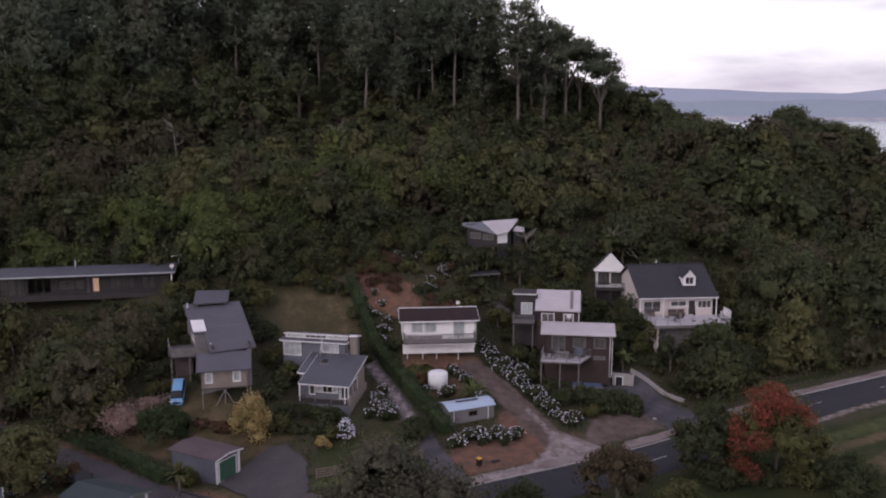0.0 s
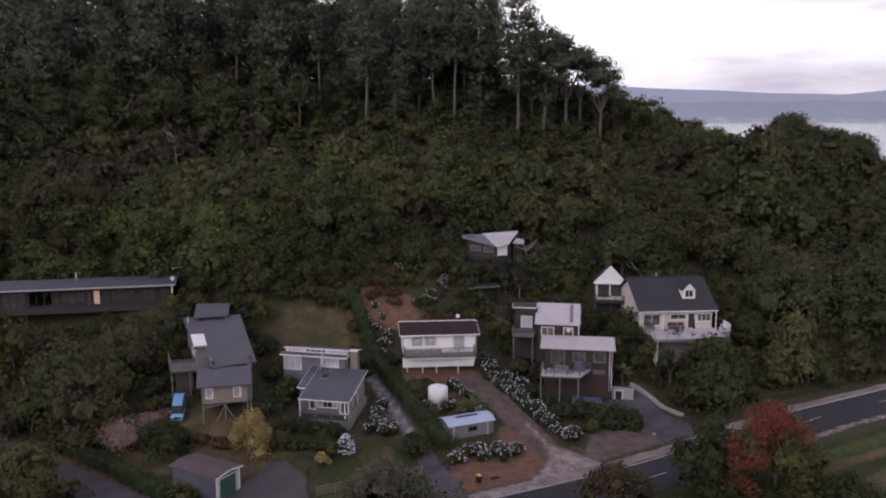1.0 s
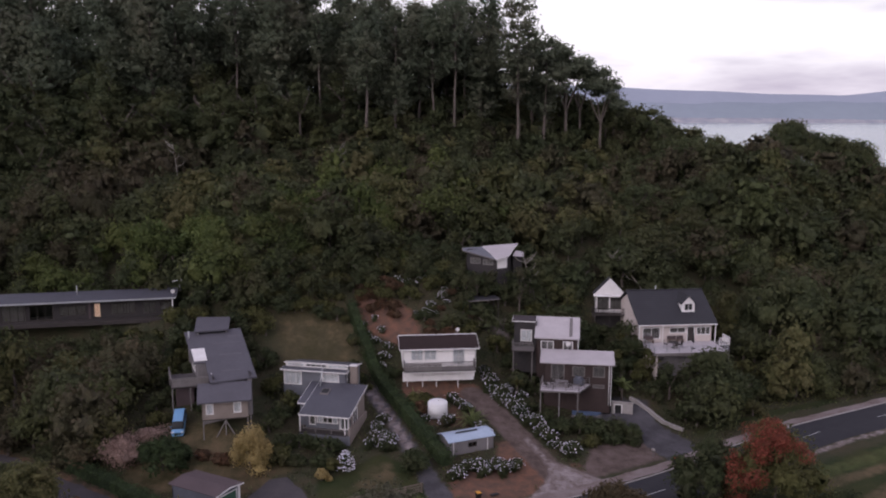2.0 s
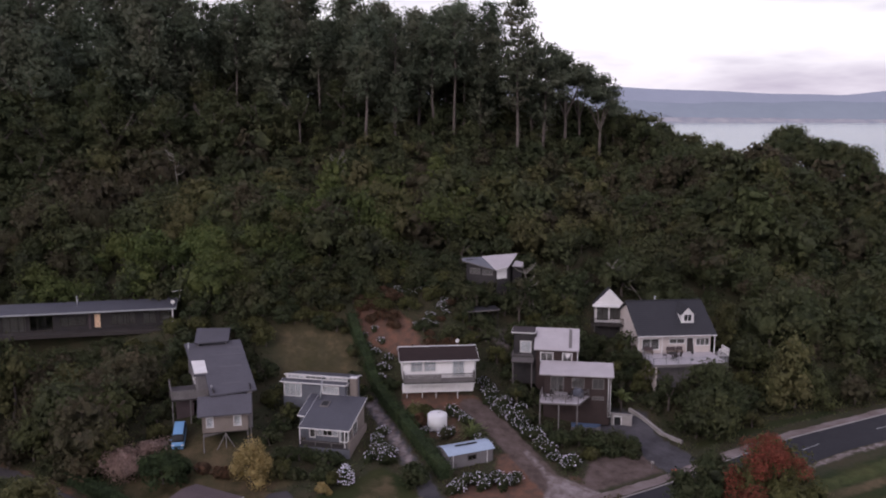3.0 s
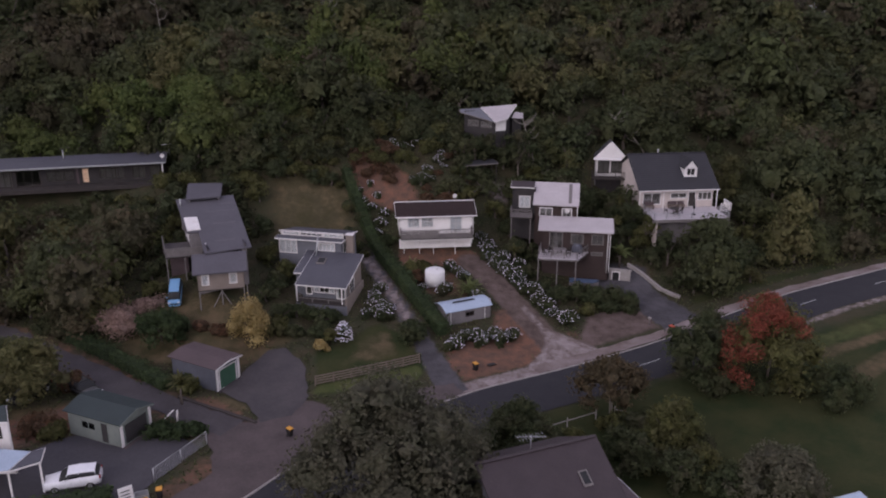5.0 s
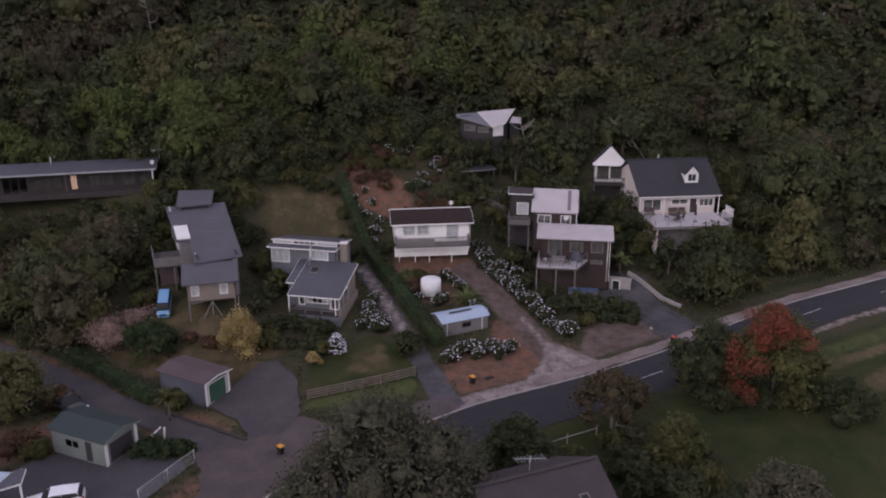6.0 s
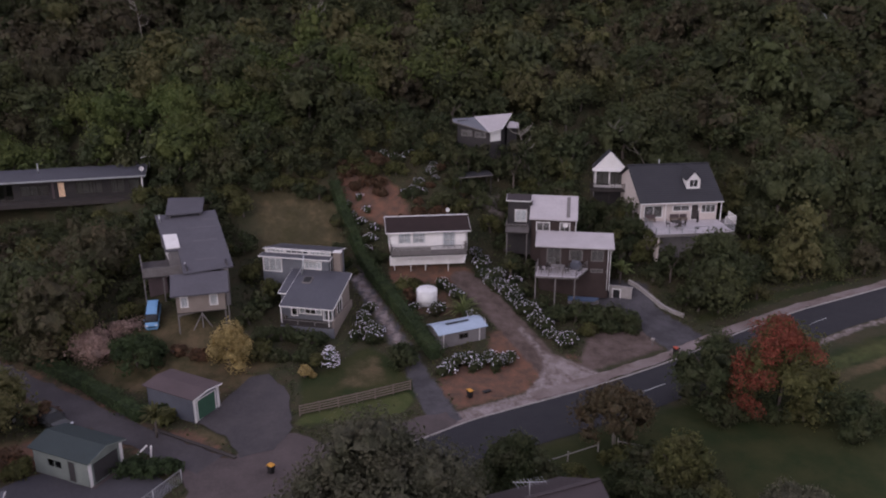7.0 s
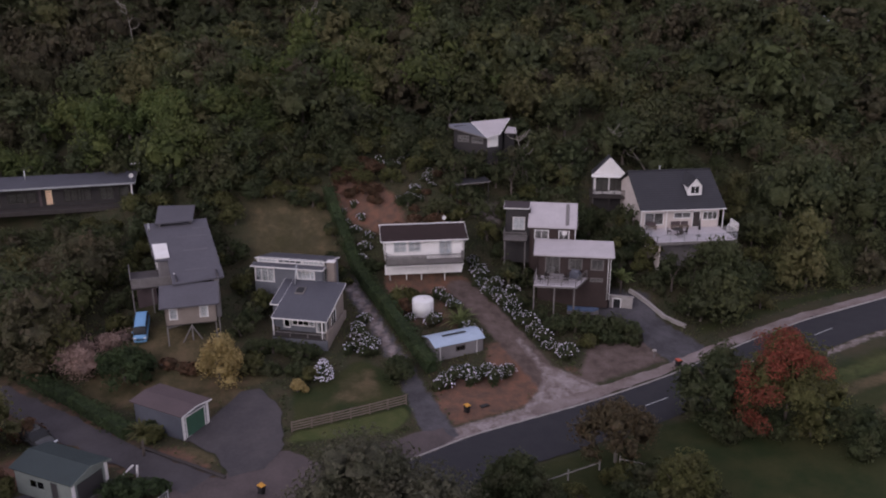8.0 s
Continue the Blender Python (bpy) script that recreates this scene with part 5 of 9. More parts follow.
# grey house with a long stepped roof
def stepped_house():
    h = thing("stepped_house", pose(-26.66, 90.65, 3.3, 0, 0, 14), "weathered grey house with a long stepped felt roof", "house")
    z = lambda y: 5.25 + (y - 2.8) * 0.185
    roof(h, [(-0.75, 7.7, z(7.7)), (5.75, 7.7, z(7.7)), (4.7, 16.8, z(16.8)), (-2.2, 16.5, z(16.5))], "felt", 0.16, "felt", label="patched grey felt roof", sides=(1, 2, 3))
    roof(h, [(1.15, 2.6, z(2.6)), (6.25, 3.3, z(3.3)), (5.755, 7.69, z(7.69)), (0.55, 7.69, z(7.69))], "felt", 0.16, "felt", name="middle_roof", sides=(0, 1, 3))
    for k, (x, y, w, d) in enumerate(((2.2, 9.2, 2.6, 0.5), (1.4, 12.4, 3.4, 0.4), (3.2, 14.2, 1.6, 0.6), (2.4, 5.0, 2.2, 0.45))):
        part("roof_patch", B().slab([(x, y, z(y) + 0.012), (x + w, y + 0.1, z(y + 0.1) + 0.012), (x + w - 0.1, y + d + 0.1, z(y + d + 0.1) + 0.012), (x - 0.1, y + d, z(y + d) + 0.012)], 0.01), M["feltpatch"], h, "faded lap of newer roofing felt")
    roof(h, [(-0.25, -0.3, 3.85), (5.55, -0.3, 3.85), (5.6, 2.9, 5.05), (-0.25, 2.9, 5.05)], "felt", 0.14, "felt", name="front_roof")
    roof(h, [(-0.9, 15.2, 8.1), (3.2, 15.5, 8.1), (3.5, 19.8, 8.7), (-0.7, 20.4, 8.75)], "felt", 0.14, "felt", name="rear_roof")
    wall(h, "tanboards", (0.2, 0.1), (5.2, 0.1), 1.75, 3.75, [(0.45, 2.35, 0.75, 1.15, "window", 1, 1, "curtain"), (3.4, 2.35, 0.8, 1.15, "window", 1, 1, "curtain")], label="fawn weathered board wall")
    wall(h, "tanboards", (5.2, 0.1), (5.2, 2.9), 1.75, 3.75, z1b=4.9)
    wall(h, "tanboards", (0.2, 2.9), (0.2, 0.1), 1.75, 4.9, z1b=3.75)
    wall(h, "greyboards", (5.2, 2.9), (0.2, 2.9), 0.0, 4.95)
    wall(h, "greyboards", (5.7, 3.4), (4.3, 16.6), 0.6, z(3.4) - 0.15, [(0.3, 3.4, 1.0, 1.2, "window", 1, 1, "curtain"), (5.0, 5.0, 0.9, 0.7, "window", 1, 1, "curtain")], z1b=z(16.6) - 0.15)
    wall(h, "greyboards", (5.7, 3.42), (5.2, 3.3), 0.6, z(3.3) - 0.15)
    wall(h, "greyboards", (-1.8, 16.3), (-0.4, 7.9), 0.6, z(16.3) - 0.16, [(4.2, 4.4, 2.2, 1.6, "window", 2, 1, "blind")], z1b=z(7.9) - 0.16)
    wall(h, "greyboards", (-0.38, 7.88), (0.8, 7.88), 0.6, z(7.88) - 0.16)
    wall(h, "greyboards", (0.82, 7.85), (1.45, 2.95), 0.6, z(7.85) - 0.16, [(1.4, 4.2, 1.9, 1.4, "window", 2, 1, "blind")], z1b=z(2.95) - 0.16)
    wall(h, "greyboards", (4.3, 16.6), (-1.8, 16.3), 2.0, z(16.6) - 0.15)
    wall(h, "greyboards", (-0.55, 16.5), (-0.55, 15.4), 3.0, 7.95)
    wall(h, "greyboards", (3.0, 15.7), (3.2, 19.5), 3.0, 7.95, [(0.8, 6.2, 1.2, 1.2, "window", 1, 1, "curtain")], z1b=8.5)
    wall(h, "greyboards", (3.2, 19.5), (-0.4, 20.1), 3.0, 8.5)
    wall(h, "greyboards", (-0.4, 20.1), (-0.55, 16.5), 3.0, 8.5, z1b=7.95)
    part("floor", B().box(0.3, 5.1, 0.2, 2.8, 1.6, 1.8), M["darktimber"], h)
    posts(h, [(0.3, 0.2), (5.1, 0.2), (2.7, 0.2), (0.3, 2.7), (5.1, 2.7)], -1.4, 1.6, 0.13, "timber", "stilt")
    part("brace", B().beam((1.4, 0.2, -0.9), (2.7, 0.2, 1.5), 0.1), M["timber"], h)
    part("brace", B().beam((4.0, 0.2, -0.9), (2.7, 0.2, 1.5), 0.1), M["timber"], h)
    posts(h, [(5.45, 1.5), (5.45, -0.2)], -1.2, 3.8, 0.1, "timber", "verandah_post")
    part("roof_hatch", B().slab([(-0.75, 7.9, z(7.9) + 0.16), (0.75, 8.0, z(8.0) + 0.16), (0.35, 11.2, z(11.2) + 0.16), (-1.2, 11.2, z(11.2) + 0.16)], 0.1), M["white"], h, "white square roof panel")
    pipe(h, -1.6, 14.6, z(14) - 0.1, z(14) + 0.9, 0.1)
    # side deck
    deck(h, [(-3.3, 5.6), (0.9, 5.7), (0.7, 7.8), (-3.55, 7.7)], 4.0, "deckdark")
    deck(h, [(-3.56, 7.72), (-0.5, 7.82), (-0.9, 11.0), (-3.9, 10.8)], 4.0, "deckdark")
    rail(h, [(-3.85, 10.7), (-3.25, 5.65), (0.8, 5.75)], 4.0, 1.0, "timber", "boards")
    posts(h, [(-3.2, 5.7), (-1.2, 5.75), (0.7, 5.85), (-3.8, 10.6)], -0.8, 3.9, 0.13, "timber")
    part("deck_store", B().box(-2.9, -0.9, 7.0, 10.0, 0.2, 3.8), M["rustroof"], h, "dark reddish store under the deck")


stepped_house()


# split-level grey house
def split_house():
    h = thing("split_level_house", pose(-16.16, 92.46, 1.6, 0, 0, -12.5), "grey split-level house with slate-grey iron roof", "house")
    s = lambda y: 3.6 + y * 0.25
    roof(h, [(0, 0, 3.6), (5.95, 0, 3.6), (5.95, 6.7, s(6.7)), (0, 6.7, s(6.7))], "irongrey", label="slate-grey iron roof")
    roof(h, [(-1.0, 2.2, s(2.2) - 0.02), (-0.01, 2.2, s(2.2) - 0.02), (-0.01, 6.7, s(6.7) - 0.02), (-1.0, 6.7, s(6.7) - 0.02)], "irongrey", sides=(0, 3))
    y0 = 1.5
    wall(h, "greyblock", (0.3, y0), (5.6, y0), 1.5, s(y0) - 0.15, [(0.4, 1.9, 0.7, 1.35, "window", 1, 1, "blind"), (1.3, 2.2, 2.5, 1.05, "window", 4, 1, "half"), (4.0, 1.6, 1.1, 1.75, "window", 1, 1, "half")])
    wall(h, "tanboards", (5.6, y0), (5.6, 6.6), 1.5, s(y0) - 0.15, [(0.9, 1.8, 1.5, 1.7, "window", 2, 1, "curtain")], z1b=s(6.6) - 0.15, label="fawn board side wall")
    wall(h, "greyblock", (-0.8, 6.6), (-0.8, 2.4), 0.5, s(6.6) - 0.2, z1b=s(2.4) - 0.2)
    wall(h, "greyblock", (-0.8, 2.4), (0.3, 2.4), 0.5, s(2.4) - 0.2)
    wall(h, "greyblock", (0.3, 2.4), (0.3, y0), 1.5, s(2.4) - 0.2, z1b=s(y0) - 0.15)
    part("base_wall", B().box(0.0, 5.95, 0.0, 0.18, -1.2, 1.4), M["greyblock"], h)
    part("base_wall", B().box(5.75, 5.95, 0.19, 6.4, -1.2, 2.2), M["tanboards"], h, "fawn boundary wall under the deck")
    part("base_wall", B().box(-0.02, 0.16, 0.19, 2.3, -1.2, 1.4), M["greyblock"], h)
    deck(h, [(0, 0), (5.74, 0), (5.74, y0), (0, y0)], 1.55, "darktimber")
    rail(h, [(0.05, 1.3), (0.05, 0.06), (5.7, 0.06)], 1.55, 0.45, "timber", "none")
    posts(h, [(0.1, 0.12), (5.4, 0.12)], 1.5, 3.5, 0.11, "white", "verandah_post")
    part("floor", B().box(0.4, 5.5, y0 + 0.2, 6.5, 1.3, 1.5), M["inside"], h)
    # skylight and flue on the lower roof
    sk = part("skylight", B().slab([(1.0, 4.1, s(4.1) + 0.14), (2.0, 4.1, s(4.1) + 0.14), (2.0, 5.2, s(5.2) + 0.14), (1.0, 5.2, s(5.2) + 0.14)], 0.14), M["timber"], h)
    part("skylight_pane", B().slab([(1.1, 4.2, s(4.2) + 0.155), (1.9, 4.2, s(4.2) + 0.155), (1.9, 5.1, s(5.1) + 0.155), (1.1, 5.1, s(5.1) + 0.155)], 0.01), M["black"], sk)
    part("flue", B().tube((0.5, 5.6, s(5.6)), (0.5, 6.5, 7.2), 0.09), M["steel"], h)
    # upper storey
    yu, e = 6.75, 6.7
    xl, xr = -4.8, 3.5
    wall(h, "greyblock", (xl + 0.2, yu), (xr - 0.2, yu), -0.5, e - 0.1, [(0.1, 4.75, 2.2, 1.6, "window", 3, 1, "curtain"), (5.0, 5.3, 2.0, 0.95, "window", 4, 1, "curtain")])
    wall(h, "greyblock", (xr - 0.2, yu), (xr - 0.2, yu + 3.0), 2.0, e - 0.2, [(0.5, 4.6, 1.3, 1.75, "window", 2, 1, "curtain")])
    wall(h, "greyblock", (xl + 0.2, yu + 3.0), (xl + 0.2, yu), 0.5, e - 0.1)
    roof(h, [(xl, yu - 0.5, e), (xr, yu - 0.5, e), (xr, yu + 0.62, e + 0.06), (xl, yu + 0.62, e + 0.06)], "irongrey", name="upper_roof", sides=(0, 1, 3))
    wall(h, "white", (xl + 0.3, yu + 0.62), (xr - 0.2, yu + 0.62), e, e + 0.62, [(0.2, e + 0.1, 2.1, 0.46, "window", 4, 1, "curtain"), (2.5, e + 0.1, 2.7, 0.46, "window", 4, 1, None), (5.4, e + 0.1, 2.4, 0.46, "window", 4, 1, "curtain")], name="clerestory")
    roof(h, [(xl + 0.2, yu + 0.4, e + 0.66), (xr, yu + 0.4, e + 0.66), (xr, yu + 5.4, e - 0.5), (xl + 0.2, yu + 5.4, e - 0.5)], "irongrey", name="rear_roof")
    wall(h, "greyblock", (xr - 0.2, yu + 3.0), (xr - 0.2, yu + 5.3), 2.0, e - 0.65)
    wall(h, "greyblock", (xr - 0.2, yu + 5.3), (xl + 0.3, yu + 5.3), 3.0, e - 0.65)
    wall(h, "greyblock", (xl + 0.3, yu + 5.3), (xl + 0.3, yu + 3.0), 1.0, e - 0.65)
    part("chimney", B().box(xr + 0.1, xr + 0.95, yu + 0.6, yu + 1.3, 2.2, e + 0.5), M["tanboards"], h, "fawn boxed chimney")
    part("chimney_cap", B().box(xr + 0.05, xr + 1.0, yu + 0.55, yu + 1.35, e + 0.51, e + 0.59), M["white"], h)


split_house()


# long low house with lit rooms
def long_house():
    h = thing("long_house", pose(-36.8, 116.1, 10.2, 0, 0, 12.5), "long low dark house with lit rooms on the slope", "house")
    N = 40.0
    roof(h, [(-N, 0, 3.3), (0, 0, 3.3), (0, 4.2, 3.85), (-N, 4.2, 3.85)], "irongrey", 0.16, "steel")
    part("gutter", B().beam((-N, -0.08, 3.15), (0, -0.08, 3.15), 0.1, 0.14), M["steel"], h)
    ops = [(0.6, 1.0, 2.2, 1.75, "window", 2, 1, "blind"), (3.4, 1.0, 3.0, 1.75, "window", 3, 1, None), (7.2, 0.8, 3.6, 1.95, "window", 4, 1, "blind"), (11.5, 0.8, 2.2, 1.95, "window", 2, 1, None), (14.4, 0.6, 2.4, 2.2, "window", 2, 1, "blind"), (17.2, 0.6, 3.0, 2.2, "window", 3, 1, "blind"), (20.6, 0.6, 3.0, 2.2, "window", 3, 1, None), (24.4, 1.1, 3.4, 1.35, "window", 3, 1, "blind"), (28.8, 0.7, 0.9, 2.0, "window", 1, 1, "lit"), (31.0, 1.0, 3.2, 1.6, "window", 4, 1, "blind"), (35.2, 0.9, 1.7, 1.7, "window", 2, 1, "blind"), (37.4, 0.9, 1.4, 1.7, "window", 1, 1, "blind")]
    wall(h, "blackboards", (-N + 0.3, 1.1), (-0.4, 1.1), 0.3, 3.15, ops, trim="darktimber")
    wall(h, "blackboards", (-0.4, 1.1), (-0.4, 4.0), 0.3, 3.15, z1b=3.6)
    wall(h, "blackboards", (-0.4, 4.0), (-N + 0.3, 4.0), 0.3, 3.6)
    wall(h, "blackboards", (-N + 0.3, 4.0), (-N + 0.3, 1.1), 0.3, 3.6, z1b=3.15)
    part("floor", B().box(-N + 0.4, -0.5, 1.3, 3.9, 0.3, 0.55), M["inside"], h)
    deck(h, [(-N, -0.9), (-0.8, -0.9), (-0.8, 1.05), (-N, 1.05)], 0.55, "darktimber")
    part("deck_face", B().box(-N, -0.8, -1.0, -0.91, 0.1, 0.62), M["darktimber"], h)
    posts(h, [(-0.5, 0.15)], 0.5, 3.1, 0.16, "white", "verandah_post")
    posts(h, [(-6.5, 0.15), (-13, 0.15), (-19.5, 0.15), (-26, 0.15)], 0.5, 3.1, 0.1, "darktimber", "verandah_post")
    pipe(h, -13.2, 2.6, 3.5, 4.8, 0.08)
    part("lit_wall", B().box(-11.6, -11.3, 1.0, 1.09, 0.6, 2.9), M["rustroof"], h)
    return h


LONG = long_house()
satellite_dish(pose(-37.4, 116.7, 14.2, 0, 0, 20), 0.3)
aerial = thing("aerial", pose(-37.2, 119.3, 13.6, 0, 0, 12), "white bar aerial on a pole behind the roof", "aerial")
part("pole", B().tube((0, 0, 0), (0, 0, 1.6), 0.04), M["steel"], aerial)
part("boom", B().beam((-1.0, 0, 1.5), (1.0, 0, 1.72), 0.07), M["white"], aerial)
for k in range(5):
    part("element", B().beam((-0.8 + 0.4 * k, -0.35, 1.55 + 0.04 * k), (-0.8 + 0.4 * k, 0.35, 1.55 + 0.04 * k), 0.03), M["white"], aerial)


# garden shed with a rounded zinc roof
def garden_shed():
    h = thing("garden_shed", pose(0.72, 89.75, 1.15, 0, 0, 24.6), "pale zinc garden shed with a curved roof", "shed")
    W, D, e = 5.5, 2.9, 1.75
    wall(h, "greyboards", (0, 0), (W, 0), -0.3, e, [(2.35, 0.85, 1.0, 0.5, "window", 2, 1, None)], label="pale grey sheet wall", trim="darktimber")
    wall(h, "greyboards", (W, 0), (W, D), -0.3, e)
    wall(h, "greyboards", (W, D), (0, D), -0.3, e)
    wall(h, "greyboards", (0, D), (0, 0), -0.3, e)
    n = 8
    pts = [(-0.15 + (D + 0.3) * k / n, e + 0.55 * math.sin(math.pi * (k + 0.6) / (n + 1.2)) - 0.12) for k in range(n + 1)]
    r = B()
    for (ya, za), (yb, zb) in zip(pts[:-1], pts[1:]):
        r.hexa([(-0.15, ya, za - 0.04), (W + 0.15, ya, za - 0.04), (W + 0.15, yb, zb - 0.04), (-0.15, yb, zb - 0.04)], [(-0.15, ya, za), (W + 0.15, ya, za), (W + 0.15, yb, zb), (-0.15, yb, zb)])
    bmesh.ops.remove_doubles(r.bm, verts=r.bm.verts[:], dist=0.002)
    ro = part("roof", r, M["zinc"], h, "pale blue-grey curved zinc roof")
    part("roof_light", B().slab([(1.3, 1.05, 2.24), (4.0, 1.05, 2.24), (4.0, 1.3, 2.29), (1.3, 1.3, 2.29)], 0.02), M["black"], ro, "dark strip roof light")
    for x, dw in ((0.05, 0), (W - 0.05, 0)):
        gb = B()
        f = [gb.bm.verts.new((x, y, z - 0.05)) for y, z in pts]
        gb.bm.faces.new(f)
        bmesh.ops.solidify(gb.bm, geom=gb.bm.faces[:], thickness=0.06)
        part("end_panel", gb, M["greyboards"], h)
    posts(h, [(0.5, -0.08), (4.7, -0.08)], -0.3, e - 0.1, 0.07, "white", "downpipe")


garden_shed()


def garage(name, m, label, W, D, e, rise, wallmat, roofmat, doormat, trim, side_ops):
    h = thing(name, m, label, "garage", "garages")
    wall(h, wallmat, (0, 0), (W, 0), -0.4, e, [(0.45, -0.02, W - 0.9, e - 0.35, "door", 1, 1, doormat)], trim=trim)
    wall(h, wallmat, (W, 0), (W, D), -0.4, e)
    wall(h, wallmat, (W, D), (0, D), -0.4, e)
    wall(h, wallmat, (0, D), (0, 0), -0.4, e, side_ops, trim=trim)
    gable(h, wallmat, (0, 0), (W, 0), e, rise)
    gable(h, wallmat, (W, D), (0, D), e, rise)
    s = rise / (W / 2)
    roof(h, [(-0.25, -0.3, e - 0.25 * s + 0.1), (W / 2, -0.3, e + rise + 0.1), (W / 2, D + 0.3, e + rise + 0.1), (-0.25, D + 0.3, e - 0.25 * s + 0.1)], roofmat, 0.08, trim, sides=(0,))
    roof(h, [(W / 2, -0.3, e + rise + 0.1), (W + 0.25, -0.3, e - 0.25 * s + 0.1), (W + 0.25, D + 0.3, e - 0.25 * s + 0.1), (W / 2, D + 0.3, e + rise + 0.1)], roofmat, 0.08, trim, sides=(0,))
    for x in (0, W - 0.3):
        part("door_post", B().box(x, x + 0.3, -0.06, -0.005, -0.3, e), M["white"], h)
    part("slab", B().box(-0.02, W + 0.02, -0.4, D + 0.02, -0.5, -0.02), M["oldseal"], h)
    return h


garage("garage", pose(-21.55, 77.2, 0.08, 0, 0, 61.5), "old grey garage with maroon roof and green door", 3.3, 5.7, 2.45, 0.2, "irondark", "rustroof", "greendoor", "white", [])
garage("garage", pose(-27.3, 67.35, 0.1, 0, 0, 66), "pale green garage with dark green roof on a sealed yard", 3.7, 5.9, 2.3, 0.5, "greenboards", "greenroof", "darkdoor", "greenboards", [(1.5, 0.9, 1.6, 0.8, "window", 2, 1, None), (3.7, 0.0, 0.85, 2.0, "door", 1, 1, "darkdoor")])


def brown_roof_house():
    h = thing("brown_roof_house", pose(11.05, 56.87, 0.0, 0, 0, 22.2), "house with a broad brown iron roof below the road", "house")
    N, run, zr, ze = 9.3, 5.0, 7.6, 4.7
    roof(h, [(-N, -run, ze), (0.1, -run, ze), (0.1, 0, zr), (-N, 0, zr)], "ironbrown", 0.14, "ironbrown", sides=(0, 1, 3), label="broad brown iron roof")
    roof(h, [(-N, 0, zr), (0.1, 0, zr), (0.1, run, ze), (-N, run, ze)], "ironbrown", 0.14, "ironbrown", sides=(1, 2, 3))
    part("ridge_cap", B().beam((-N, 0, zr + 0.03), (0.1, 0, zr + 0.03), 0.3, 0.07), M["ironbrown"], h)
    for p, q in (((-N + 0.4, -run + 0.5), (-0.3, -run + 0.5)), ((-0.3, run - 0.5), (-N + 0.4, run - 0.5))):
        wall(h, "greyblock", p, q, -0.5, ze - 0.05)
    wall(h, "greyblock", (-0.3, -run + 0.5), (-0.3, run - 0.5), -0.5, ze + 0.1)
    wall(h, "greyblock", (-N + 0.4, run - 0.5), (-N + 0.4, -run + 0.5), -0.5, ze + 0.1)
    gable(h, "greyblock", (-0.3, -run + 0.5), (-0.3, run - 0.5), ze + 0.1, 2.6)
    gable(h, "greyblock", (-N + 0.4, run - 0.5), (-N + 0.4, -run + 0.5), ze + 0.1, 2.6)
    sl = (zr - ze) / run
    sk = part("skylight", B().slab([(-2.5, -3.0, zr - 3.0 * sl + 0.12), (-1.8, -3.0, zr - 3.0 * sl + 0.12), (-1.8, -2.0, zr - 2.0 * sl + 0.12), (-2.5, -2.0, zr - 2.0 * sl + 0.12)], 0.1), M["timber"], h)
    part("skylight_pane", B().slab([(-2.4, -2.9, zr - 2.9 * sl + 0.13), (-1.9, -2.9, zr - 2.9 * sl + 0.13), (-1.9, -2.1, zr - 2.1 * sl + 0.13), (-2.4, -2.1, zr - 2.1 * sl + 0.13)], 0.01), M["black"], sk)
    # porch at the east end
    roof(h, [(0.0, -3.6, 4.2), (1.9, -3.6, 4.0), (1.9, -0.6, 4.0), (0.0, -0.6, 4.9)], "rustroof", 0.08, "white", name="porch_roof")
    posts(h, [(1.75, -3.45), (1.75, -0.8)], 0.0, 3.9, 0.1, "white", "porch_post")
    part("porch_floor", B().box(-0.2, 2.0, -3.7, -0.5, -0.4, 0.15), M["concrete"], h)
    part("porch_wall", B().box(-0.18, -0.05, -3.4, -0.9, 0.2, 4.0), M["fencewood"], h, "tan porch wall")


brown_roof_house()
tv = thing("roof_aerial", pose(6.3, 55.1, 7.5, 0, 0, 20), "thin metal television aerial on a roof ridge", "aerial")
part("mast", B().tube((0, 0, -0.2), (0, 0, 1.3), 0.03), M["steel"], tv)
part("boom", B().beam((-1.1, 0.2, 1.25), (1.1, -0.2, 1.05), 0.035), M["steel"], tv)
for k in range(9):
    x = -1.0 + 0.25 * k
    part("element", B().beam((x, -0.42, 1.15 - 0.09 * x), (x, 0.42, 1.15 - 0.09 * x), 0.02), M["steel"], tv)


